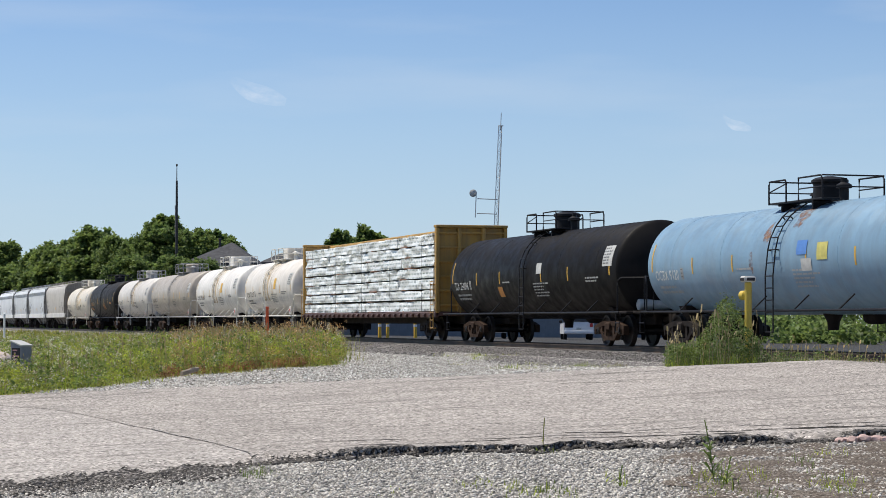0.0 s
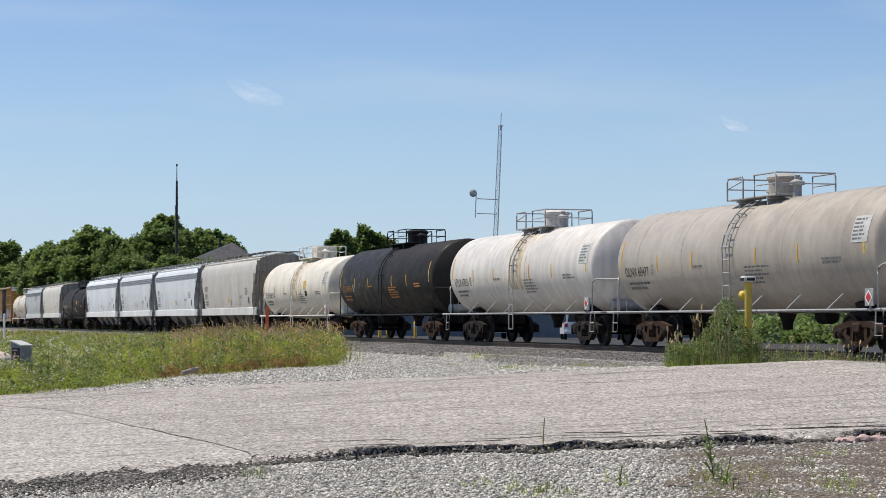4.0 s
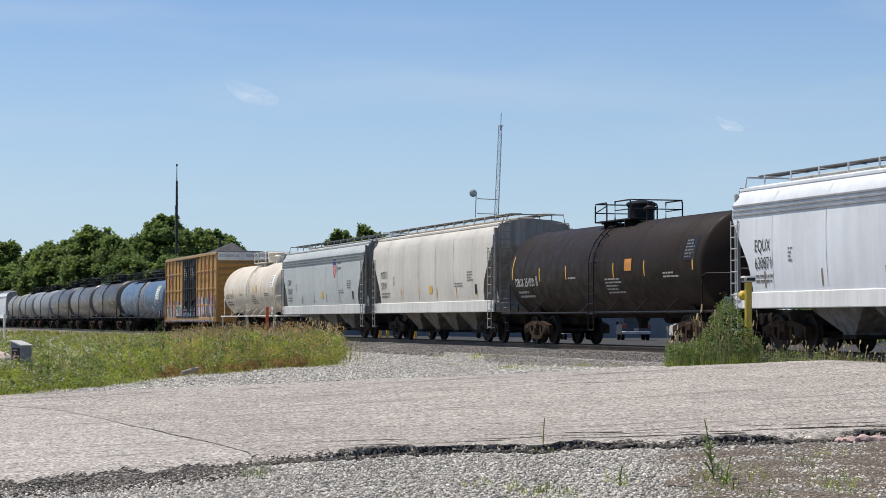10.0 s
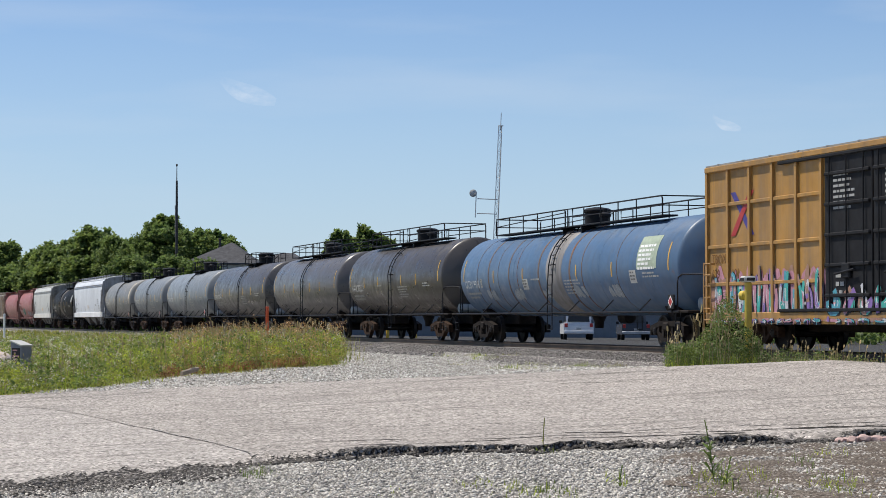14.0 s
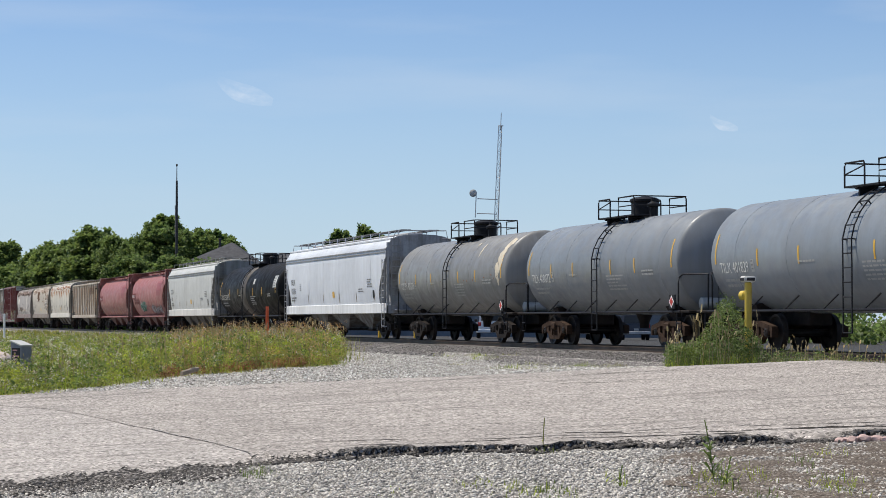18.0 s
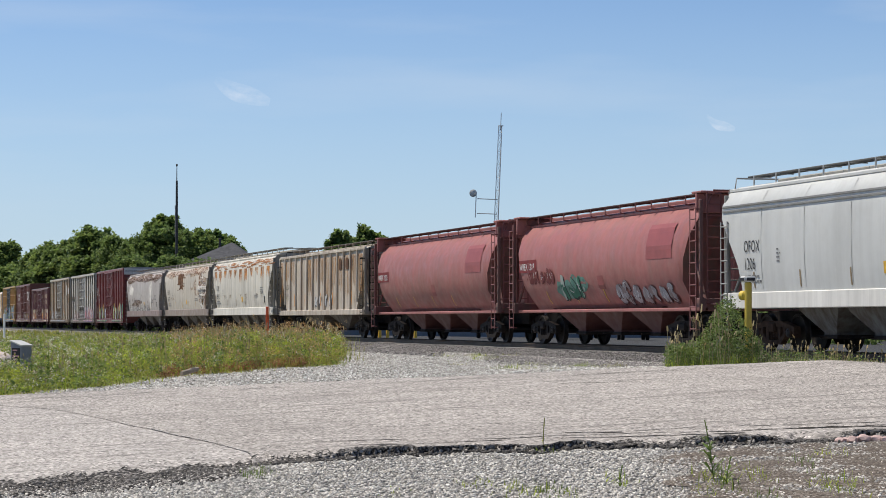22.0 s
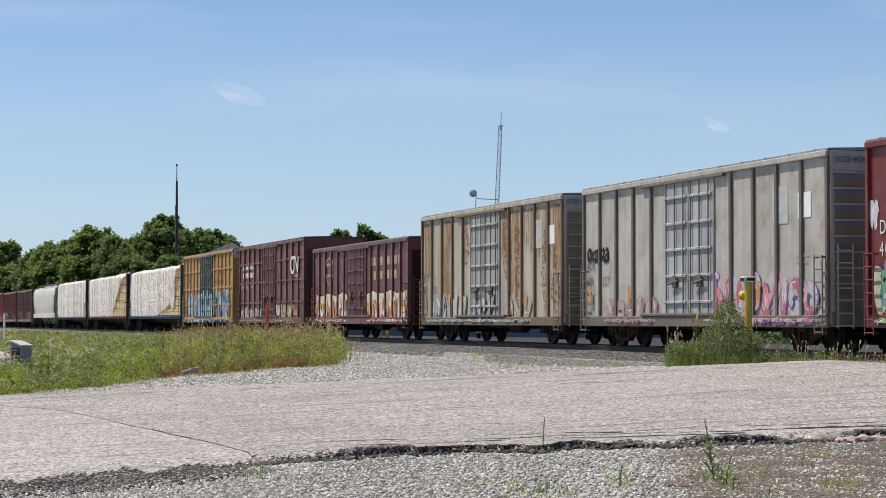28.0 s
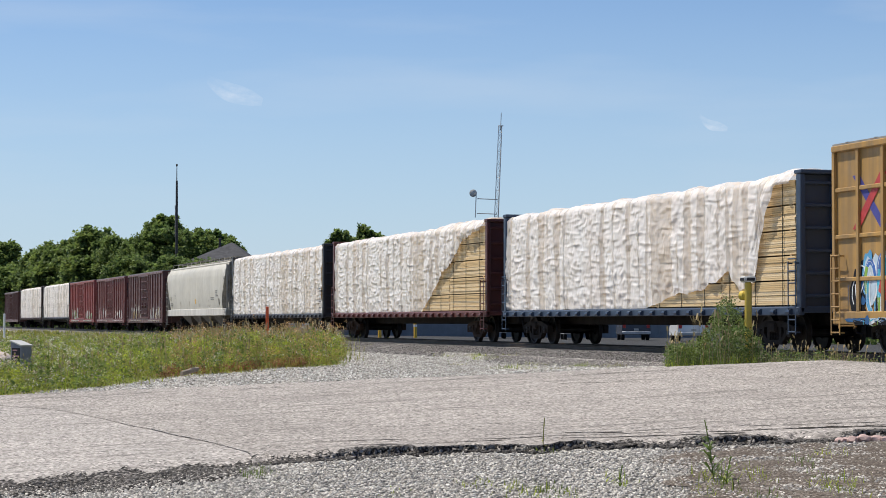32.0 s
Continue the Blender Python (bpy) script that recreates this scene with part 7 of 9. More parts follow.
CHUNK_V = [(-1, -0.7, -0.25), (0.8, -0.9, -0.25), (1.1, 0.3, -0.25), (0.1, 1.0, -0.25), (-0.9, 0.5, -0.25), (-0.95, -0.65, 0.25), (0.75, -0.85, 0.25), (1.0, 0.3, 0.25), (0.1, 0.95, 0.25), (-0.85, 0.45, 0.25)]
CHUNK_F = [(0, 1, 6, 5), (1, 2, 7, 6), (2, 3, 8, 7), (3, 4, 9, 8), (4, 0, 5, 9), (5, 6, 7, 8), (5, 8, 9, 5)]
ck = np.random.default_rng(8)
cp, cs = [], []
for i in range(40):
    u = ck.uniform(-1.5, 7.5) if i < 18 else ck.uniform(0.8, 3.4)
    d = near_edge(u) - 0.03 - 0.22 * ck.random()
    s = 0.025 + 0.1 * ck.random() ** 3
    cp.append(place(u, d, ground_z(u, d) + 0.03)[:])
    cs.append((s, s, 0.045))
tagged(new("asphalt_chunks", bulk("asphalt_chunks", CHUNK_V, CHUNK_F[:6] + [(5, 8, 9, 9)], cp, cs, ck, M_BROKEN, 0.3)), "broken slabs of asphalt tipped off the road edge", "asphalt chunks", kind="stuff")
# long cracks across the road
M_CRACK = plain("crack_shadow", (0.03, 0.027, 0.024), 0.95, 0, 0.3, 6, 0)
for k, (d0, u0, u1, w) in enumerate([(37.6, -13, 30, 0.05), (35.6, 2, 20, 0.03), (25.9, 1.5, 9, 0.03), (32.5, 4, 12, 0.02), (27.5, -1, 3, 0.02), (25.35, 0.4, 5.6, 0.05), (25.0, 1.4, 3.6, 0.06), (24.95, -1.0, 0.7, 0.05), (25.75, 0.6, 2.2, 0.04), (25.3, 4.2, 6.4, 0.06), (25.6, -1.6, -0.4, 0.03), (25.2, -4.6, -2.9, 0.02)]):
    g = Geo()
    n_ = int((u1 - u0) * 8)
    vs = []
    for i in range(n_ + 1):
        u = u0 + (u1 - u0) * i / n_
        d = d0 + 0.19 * (min(u, 14) if k == 0 else 0) + 0.25 * noise.noise((u * 0.7, k * 9, 0)) + 0.12 * noise.noise((u * 3.5, k, 0))
        ww = w * (0.3 + abs(noise.noise((u * 2.2, k * 5, 1))) * 1.6)
        for s in (-1, 1):
            vs.append(place(u, d + s * ww, ground_z(u, d) + (0.089 if k else 0.091) + 0.012 * noise.noise((u * 0.7, d * 0.7, 2))))
    g.add(vs, [(2 * i, 2 * i + 1, 2 * i + 3, 2 * i + 2) for i in range(n_)])
    c_ = new("crack", g.mesh("crack", M_CRACK, flat=True))
    tagged(c_, "dark open crack running along the asphalt", "crack", kind="structure")

g = Geo()
vs = []
for i in range(161):
    u = -2.05 - 5.6 * i / 160
    ww = (0.012 + 0.05 * abs(noise.noise((u * 5, 1, 0)))) * (1.0 if u > -4.6 else 0.5)
    for s in (-1, 1):
        vs.append(place(u, joint(u) + s * ww, ground_z(u, joint(u)) + 0.090 + 0.012 * noise.noise((u * 0.7, joint(u) * 0.7, 2))))
tagged(new("crack", g.add(vs, [(2 * i, 2 * i + 1, 2 * i + 3, 2 * i + 2) for i in range(160)]).mesh("crack", M_CRACK, flat=True)), "dark open seam between apron and road", "crack", kind="structure")

M_STONE = plain("limestone_chips", (0.54, 0.505, 0.45), 0.9, 0, 0.3, 9, 0.1, True)
M_CHIPS = plain("yard_limestone_chips", (0.44, 0.415, 0.375), 0.9, 0, 0.35, 9, 0.1, True)
M_STONE_B = plain("ballast_stones", (0.2, 0.185, 0.175), 0.9, 0, 0.3, 9, 0.1, True)


def yard_sample(r):
    d = 16.0 + 10 * r.random() ** 1.4
    u = r.uniform(-0.24, 0.235) * d
    if u > 0.115 * d and r.random() < 0.45:
        u = r.uniform(-0.24, 0.11) * d
    clear = 0.4 if u > -2.3 else left_band(u) * 0.8
    if d > near_edge(u) - clear * r.random() ** 0.4:
        d = near_edge(u) - clear - r.random() * 3
    return u, d, None


stones("loose_gravel", "pale crushed limestone stones", 88000, yard_sample, (0.007, 0.028), M_CHIPS, 3)


def verge_line(u):
    """The verge's edge along the road."""
    return float(np.interp(u, (-14, -8.1, -7.3, -6.5, -5.6, -4.8, -3.8, -2.7), (37.6, 38.5, 39.7, 41.6, 45.4, 46.3, 49.2, 51.4)))


def verge_end(d):
    """Where the verge gives way to the gravel of the crossing."""
    return float(np.interp(d, (44, 52, 66, 95, 140, 300), (-2.5, -2.65, -3.2, -4.9, -8.5, -24)))


def in_verge(u, d):
    p = place(u, d)
    e = 0.5 * noise.noise((u * 0.6, d * 0.5, 7)) + 0.3 * noise.noise((u * 2.2, d * 2, 7))
    return d > verge_line(u) + 1.6 * e and u < verge_end(d) + 0.7 * e and p.y < -5.0 + e


def lot_sample(r):
    while True:
        d = r.uniform(38, 80)
        u = r.uniform(-0.2, 0.11) * d
        p = place(u, d)
        if d > far_edge(u) + 0.1 and p.y < -3.2 and not in_verge(u, d):
            return u, d, None


def dirt_sample(r):
    while True:
        d = 16.0 + 9 * r.random() ** 1.3
        u = r.uniform(0.1, 0.225) * d
        if d < near_edge(u) - 0.25:
            return u, d, None


stones("loose_gravel", "dusty grey-brown pebbles on the bare dirt", 20000, dirt_sample, (0.006, 0.02), plain("dusty_pebbles", (0.3, 0.27, 0.235), 0.9, 0, 0.3, 9, 0.1, True), 33)
stones("loose_gravel", "pale gravel stones beside the road", 28000, lot_sample, (0.01, 0.034), M_STONE, 4)


M_DIRT = patchwork("dry_dirt", [(0.0, (0.06, 0.048, 0.037)), (0.5, (0.15, 0.12, 0.095)), (1.0, (0.30, 0.26, 0.22))], 40, big=(0.6, 0.3))


def in_dirt(u, d):
    return u > 0.11 * d + 0.6 * noise.noise((u * 1.1, d * 1.1, 9)) and d < near_edge(u) - 0.5 + 0.5 * noise.noise((u * 2, d * 2, 9))


dirt = new("dirt_patch", ground_grid(spread(1.2, 7, 110), spread(15, 25.8, 130), 0.012, in_dirt, 0.02).mesh("dirt_patch", M_DIRT, 180))
tagged(dirt, "bare brown dirt showing through the gravel", "dirt", kind="structure")


# ---------------- track ----------------
def track_x(x0, x1, n):
    return [x0 + (x1 - x0) * i / n for i in range(n + 1)]


prof = [(-3.4, -0.62), (-3.1, -0.40), (-1.75, -0.175), (-1.3, -0.155), (1.3, -0.155), (1.75, -0.175), (3.1, -0.40), (3.4, -0.62)]
g = Geo()
xs = track_x(-330, 60, 390)
rings = []
for x in xs:
    rings.append([(x, y + 0.12 * noise.noise((x * 0.7, y, 0)), z + 0.03 * noise.noise((x * 1.3, y * 2, 4))) for y, z in prof])
bed = new("ballast_bed", g.loft(rings, True, False).mesh("ballast_bed", M_BALLAST, 180))
fix_normals(bed.data)
tagged(bed, "grey crushed stone ballast under the track", "ballast", kind="structure")


def ballast_sample(r):
    while True:
        d = 46 + 60 * r.random() ** 1.5
        u = r.uniform(-0.1, 0.2) * d
        p = place(u, d)
        if -3.5 < p.y < -1.3:
            z = -0.17 - max(0, (-1.75 - p.y)) * 0.168
            return u, d, z
        if -8.0 + 3 * r.random() < p.y <= -3.5 and u > 0.02 * d:
            return u, d, None


stones("ballast_stones", "angular grey ballast stones on the shoulder", 36000, ballast_sample, (0.014, 0.042), M_STONE_B, 6)

def shoulder_sample(r):
    while True:
        d = 62 + 130 * r.random()
        u = r.uniform(-0.22, 0.0) * d
        if -6.2 < place(u, d).y < -2.2:
            return u, d, None


stones("ballast_stones", "coarse grey ballast spilled beside the verge", 9000, shoulder_sample, (0.03, 0.075), M_STONE_B, 16)

track = thing("railway_track", "single steel-railed track on wooden ties", "railway track", None, "", "structure")
RAILP = [(-0.07, -0.17), (0.07, -0.17), (0.07, -0.155), (0.012, -0.14), (0.012, -0.045), (0.037, -0.035), (0.037, -0.005), (0.028, 0), (-0.028, 0), (-0.037, -0.005), (-0.037, -0.035), (-0.012, -0.045), (-0.012, -0.14), (-0.07, -0.155)]
for s in (-1, 1):
    part("rail", Geo().prism_x([(s * 0.755 + y, z) for y, z in RAILP], -1100, 80), M_RAIL, track)


# ---------------- plants ----------------
def leaf_mat(name, rgb, vary=0.45, rough=0.6, trans=0.25):
    m, n, l, b = material(name, rough, 0, 0.3)
    g_ = n.new("ShaderNodeNewGeometry")
    lo, hi = tuple(c * (1 - vary) for c in rgb), tuple(min(1, c * (1 + vary)) for c in rgb)
    col = ramp(n, l, g_.outputs["Random Per Island"], [(0.0, lo), (0.55, rgb), (1.0, hi)])
    col = mix(n, l, col, tuple(c * 0.6 for c in rgb), ramp(n, l, noise_node(n, l, 0.4, 4, obj_coord(n)), [(0.42, (0.0,)), (0.62, (0.6,))]))
    col = mix(n, l, col, tuple(min(0.8, c * k) for c, k in zip(rgb, (1.75, 1.5, 1.1))), ramp(n, l, noise_node(n, l, 0.9, 5, obj_coord(n)), [(0.5, (0.0,)), (0.66, (0.6,))]))
    l.new(col, b.inputs["Base Color"])
    tr = n.new("ShaderNodeBsdfTranslucent")
    l.new(col, tr.inputs["Color"])
    mx = n.new("ShaderNodeMixShader")
    mx.inputs[0].default_value = trans
    l.new(b.outputs[0], mx.inputs[1]), l.new(tr.outputs[0], mx.inputs[2])
    l.new(mx.outputs[0], n["Material Output"].inputs["Surface"])
    return m


M_GRASS = leaf_mat("grass_blades", (0.28, 0.295, 0.065), 0.6, 0.6, 0.35)
M_LIME = leaf_mat("lime_grass_blades", (0.35, 0.43, 0.055), 0.5, 0.6, 0.45)
M_GRASS_DRY = leaf_mat("dry_grass", (0.34, 0.26, 0.11))
M_WEED = leaf_mat("weed_leaves", (0.15, 0.215, 0.05), 0.5, 0.6, 0.35)
M_SHRUB = leaf_mat("dark_weed_leaves", (0.115, 0.165, 0.045), 0.55, 0.6, 0.3)
M_SEED = leaf_mat("seed_heads", (0.34, 0.28, 0.16))
M_TREE = leaf_mat("tree_leaves", (0.165, 0.235, 0.07), 0.55, 0.6, 0.45)
M_BARK = plain("tree_bark", (0.09, 0.07, 0.05), 0.95, 0, 0.3, 5, 0.5)
M_SOIL = patchwork("weedy_soil", [(0.0, (0.17, 0.15, 0.09)), (0.5, (0.26, 0.25, 0.12)), (1.0, (0.38, 0.34, 0.22))], 14, big=(0.4, 0.4))

BLADE_V = [(-0.5, 0, 0), (0.5, 0, 0), (0.36, 0.10, 0.55), (-0.36, 0.10, 0.55), (0.0, 0.32, 1.0), (0.0, 0.33, 1.0)]
BLADE_F = [(0, 1, 2, 3), (3, 2, 4, 5)]
LEAF_V = [(0, 0, 0), (0.45, 0.5, 0.08), (0, 1.0, 0.0), (-0.45, 0.5, 0.08)]
LEAF_F = [(0, 1, 2, 3)]


def verge_sample(r):
    while True:
        d = 38.2 + 80 * r.random() ** 1.5
        u = r.uniform(-0.235, -0.03) * d
        if in_verge(u, d):
            return u, d


soil = new("grass_verge", ground_grid(spread(-72, 2, 200), spread(38.6, 300, 420), 0.006, in_verge, 0.03).mesh("grass_verge", M_SOIL, 180))
tagged(soil, "weedy soil of the overgrown verge", "verge", kind="structure")


def grass(name, label, n, sampler, hgt, wid, mat, seed, tilt=0.5, tall=None):
    r = np.random.default_rng(seed)
    pos, sz = [], []
    for _ in range(n):
        u, d = sampler(r)
        p = place(u, d, ground_z(u, d))
        k = 1.0 if tall is None else tall(u, d)
        h = (hgt[0] + (hgt[1] - hgt[0]) * r.random() ** 1.5) * k
        pos.append(p[:])
        sz.append((r.uniform(*wid), h, h))
    return tagged(new(name, bulk(name, BLADE_V, BLADE_F, pos, sz, r, mat, tilt, (1, 1, 1), True, True)), label, "grass", kind="stuff")


def verge_tall(u, d):
    """Weeds stand tallest towards the gravel end of the verge."""
    back = 0.45 + 0.55 * smooth((d - verge_line(u)) / 4)
    return back * (0.75 + 0.75 * smooth((u / d + 0.16) / 0.07) + 0.45 * noise.noise((u * 0.8, d * 0.35, 1)) + 0.3 * noise.noise((u * 3, d * 1.4, 1)))


def far_verge(r):
    while True:
        d = r.uniform(105, 190)
        u = r.uniform(-0.235, -0.08) * d
        if in_verge(u, d):
            return u, d


grass("far_grass", "green grass along the far verge", 6000, far_verge, (0.15, 0.5), (0.03, 0.09), M_GRASS, 14, 0.9)


def verge_dry(u, d):
    return verge_tall(u, d) * (0.45 + 0.75 * smooth((u / d + 0.11) / 0.05))


def verge_front(r):
    while True:
        u = r.uniform(-7.5, -2.6)
        d = verge_line(u) + r.uniform(-0.4, 1.8)
        if in_verge(u, d):
            return u, d


def verge_edge(r):
    u, d = verge_sample(r)
    return u + 0.35 * r.normal() * (r.random() < 0.4), d - 0.6 * r.random() ** 3


def verge_patch(k):
    def pick(r):
        while True:
            u, d = verge_edge(r)
            lime = noise.noise((u * 0.55, d * 0.22, 21)) - 5.0 * (u / d + 0.115) + 0.25 * r.normal()
            if (lime > 0.0) == (k == 0):
                return u, d
    return pick


grass("meadow_grass", "bright lime-green unmown grass on the verge", 34000, verge_patch(0), (0.04, 0.34), (0.006, 0.022), M_LIME, 11, 1.0, verge_tall)
grass("meadow_grass", "olive-green unmown grass on the verge", 26000, verge_patch(1), (0.06, 0.5), (0.005, 0.018), M_GRASS, 111, 0.9, verge_tall)
grass("dry_grass", "dry straw-coloured grass among the green", 16000, verge_edge, (0.1, 0.4), (0.006, 0.016), M_GRASS_DRY, 12, 0.8, verge_dry)


def seed_heads(name, label, n, sampler, hgt, seed, mat, tall=None):
    """Thin stems that end in pale heads."""
    r = np.random.default_rng(seed)
    base = [(-0.006, 0, 0), (0.006, 0, 0), (0.004, 0.06, 1), (-0.004, 0.06, 1), (-0.02, 0.06, 0.93), (0.02, 0.07, 0.95), (0.014, 0.12, 1.07), (-0.014, 0.11, 1.07)]
    pos, sz = [], []
    for _ in range(n):
        u, d = sampler(r)
        h = r.uniform(*hgt) * (1 if tall is None else tall(u, d))
        pos.append(place(u, d, ground_z(u, d))[:])
        sz.append((1.0, h, h))
    return tagged(new(name, bulk(name, base, [(0, 1, 2, 3), (4, 5, 6, 7)], pos, sz, r, mat, 0.25)), label, "weeds", kind="stuff")


seed_heads("flowering_weeds", "tall weeds with pale flower heads", 2200, verge_sample, (0.3, 0.68), 13, M_SEED, verge_tall)


M_FLOWER = leaf_mat("small_white_flowers", (0.62, 0.6, 0.52), 0.2)


def clump_leaves(name, label, category, centers, per, leaf, mat, seed, kind="", parent=None):
    r = np.random.default_rng(seed)
    pos, sz = [], []
    for c, rad in centers:
        k = max(6, int(per * rad))
        v = np.clip(r.normal(size=(k, 3)), -2.2, 2.2) * rad * 0.55
        pos += [(c[0] + a, c[1] + b, c[2] + e * 0.8) for a, b, e in v]
        sz += [(s, s, s) for s in r.uniform(leaf[0], leaf[1], k)]
    me = bulk(name, LEAF_V, LEAF_F, pos, sz, r, mat, 1.3)
    ob = new(name, me)
    if parent:
        ob.parent = parent
        if label:
            ob["label"] = label
        return ob
    return tagged(ob, label, category, kind=kind)


vr = np.random.default_rng(61)
broad, bloom, brown = [], [], []
for i in range(9000):
    u, d = verge_sample(vr)
    h = vr.uniform(0.02, 0.48) * verge_tall(u, d)
    broad.append((place(u, d, ground_z(u, d) + h), vr.uniform(0.05, 0.16)))
for i in range(2600):
    u, d = verge_sample(vr)
    if u / d < -0.165 or vr.random() < 0.45:
        bloom.append((place(u, d, ground_z(u, d) + vr.uniform(0.3, 0.62) * verge_tall(u, d)), vr.uniform(0.03, 0.07)))
for i in range(5200):
    u, d = verge_sample(vr)
    if u / d > -0.13:
        brown.append((place(u, d, ground_z(u, d) + vr.uniform(0.2, 0.66) * verge_tall(u, d)), vr.uniform(0.04, 0.09)))
clump_leaves("broadleaf_weeds", "low broad-leaved weeds among the grass", "weeds", broad[::3], 170, (0.03, 0.085), M_WEED, 62, "stuff")
clump_leaves("broadleaf_weeds", "bright lime-leaved weeds on the verge", "weeds", [c for i, c in enumerate(broad) if i % 3 == 1], 190, (0.02, 0.055), M_LIME, 65, "stuff")
clump_leaves("broadleaf_weeds", "olive small-leaved weeds on the verge", "weeds", [c for i, c in enumerate(broad) if i % 3 == 2], 190, (0.018, 0.045), M_GRASS, 66, "stuff")
clump_leaves("white_wildflowers", "small white wildflowers on the verge", "wildflowers", bloom, 190, (0.018, 0.036), M_FLOWER, 63, "stuff")
ruddy = []
for i in range(700):
    u, d = verge_front(vr)
    if noise.noise((u * 1.2, d * 0.8, 4)) > -0.05 and u > -6.0:
        ruddy.append((place(u, d, ground_z(u, d) + vr.uniform(0.02, 0.16)), vr.uniform(0.06, 0.16)))
clump_leaves("reddish_weeds", "low reddish-brown weeds at the verge edge", "weeds", ruddy, 150, (0.02, 0.05), leaf_mat("reddish_leaves", (0.27, 0.13, 0.06), 0.5), 67, "stuff")
clump_leaves("brown_seed_weeds", "brownish seeding weeds on the verge", "weeds", brown, 160, (0.02, 0.045), leaf_mat("brown_seeds", (0.42, 0.27, 0.13), 0.5), 64, "stuff")


def tree(u, d, height, spread_, seed, trunk=True, label="leafy green deciduous tree"):
    r = random.Random(seed)
    z0 = ground_z(u, d) - 0.1
    base = place(u, d, z0)
    t = thing("tree", label, "tree", Matrix.Translation(base), "trees beyond the tracks")
    g_ = Geo()
    th = height * 0.45
    g_.loft([[(0.022 * height * k * math.cos(q) + 0.1 * s, 0.022 * height * k * math.sin(q), s * th) for q in [j * math.pi / 4 for j in range(8)]] for s, k in ((0, 1.5), (0.15, 1.0), (0.6, 0.75), (1.0, 0.5))])
    tips = []
    for i in range(9):
        q = i * 2.4 + r.uniform(-0.4, 0.4)
        ln = spread_ * r.uniform(0.45, 0.9)
        s = r.uniform(0.45, 1.0)
        p0 = Vector((0.1, 0, th * s))
        p1 = p0 + Vector((math.cos(q) * ln * 0.5, math.sin(q) * ln * 0.5, height * 0.15))
        p2 = p0 + Vector((math.cos(q) * ln, math.sin(q) * ln, height * r.uniform(0.18, 0.42)))
        g_.tube([p0, p1, p2], 0.008 * height, 5)
        tips += [p1, p2]
    part("trunk", g_, M_BARK, t)
    cents = []
    for i in range(150):
        q, e = r.uniform(0, 6.283), r.uniform(-0.55, 1.0)
        rr = spread_ * math.sqrt(max(0.05, 1 - e * e * 0.85)) * r.uniform(0.45, 1.0)
        zc = height * 0.6 + e * height * 0.36 * r.uniform(0.8, 1.05)
        cents.append(((rr * math.cos(q), rr * math.sin(q), zc), spread_ * (0.06 + 0.15 * r.random() ** 1.6)))
    cents += [((p.x, p.y, p.z), spread_ * 0.24) for p in tips]
    clump_leaves("crown", "", "", cents, 420 / max(1, spread_ / 3), (0.14, 0.32) if d < 230 else (0.26, 0.55), M_TREE, seed, "", t)
    return t


def px_u(x, d):
    return (x - 784) / 3700 * d


def px_z(y, d):
    return 0.785 - (y - 568) / 3700 * d


for i, (x, top, k, w) in enumerate([(8, 425, 1.22, 2.6), (-25, 440, 1.2, 4), (40, 468, 1.3, 2.6), (78, 440, 1.25, 3.2), (110, 425, 1.28, 3.6), (145, 418, 1.3, 3.4), (175, 403, 1.3, 3.8), (215, 412, 1.35, 3.6), (250, 420, 1.4, 3.4), (280, 396, 1.45, 3.4), (293, 376, 1.6, 2.8),
                                    (335, 395, 1.6, 3.8), (370, 402, 1.75, 3.4), (398, 418, 1.8, 2.8), (420, 440, 2.0, 2.4), (604, 400, 2.7, 2.2), (655, 396, 2.9, 2.5), (682, 412, 3.0, 1.6), (20, 470, 1.12, 3), (90, 462, 1.15, 3.2), (150, 455, 1.2, 3.2), (230, 450, 1.25, 3.4), (310, 452, 1.4, 3.4), (360, 456, 1.5, 3.0)]):
    d = 88800 / (x + 330) * k + 8
    tree(px_u(x, d), d, px_z(top, d) + 0.45, w * d / 235, 100 + i)

# low hedge and far wood line
r_ = random.Random(9)
far = []
for i in range(240):
    d = r_.uniform(380, 460)
    u = r_.uniform(-0.26, 0.3) * d
    far.append((place(u, d, r_.uniform(0.5, 3.4)), r_.uniform(1.8, 3.4)))
clump_leaves("far_woods", "low belt of far green trees", "woods", far, 60, (0.5, 1.1), M_TREE, 77, "stuff")
far = []
for i in range(150):
    x = r_.uniform(-40, 430)
    d = 88800 / (x + 330) * 1.1 + 8
    far.append((place(px_u(x, d), d, r_.uniform(0.0, 2.4)), r_.uniform(0.9, 1.7)))
clump_leaves("hedge", "dense green shrubs beyond the tracks", "shrubs", far, 120, (0.25, 0.5), M_TREE, 78, "stuff")


far = []
for i in range(70):
    x = r_.uniform(1235, 1640)
    d = r_.uniform(118, 150)
    far.append((place(px_u(x, d), d, ground_z(px_u(x, d), d) + r_.uniform(0.1, 1.2)), r_.uniform(0.5, 0.9)))
clump_leaves("hedge", "dark green shrubs behind the crossing", "shrubs", far, 130, (0.2, 0.4), M_TREE, 79, "stuff")


# weeds round the yellow post
def post_weed(r):
    while True:
        d = 41.3 + 5.2 * r.random()
        u = r.uniform(0.1065, 0.26) * d
        if d > far_edge(u) + 0.15 and place(u, d).y < -2.9:
            return u, d


def weed_tall(u, d):
    return (0.62 if u / d < 0.15 else 0.36) + 0.35 * math.exp(-((u / d - 0.134) / 0.014) ** 2) + 0.5 * noise.noise((u * 1.6, d, 2)) + 0.3 * noise.noise((u * 5, d * 2, 2))


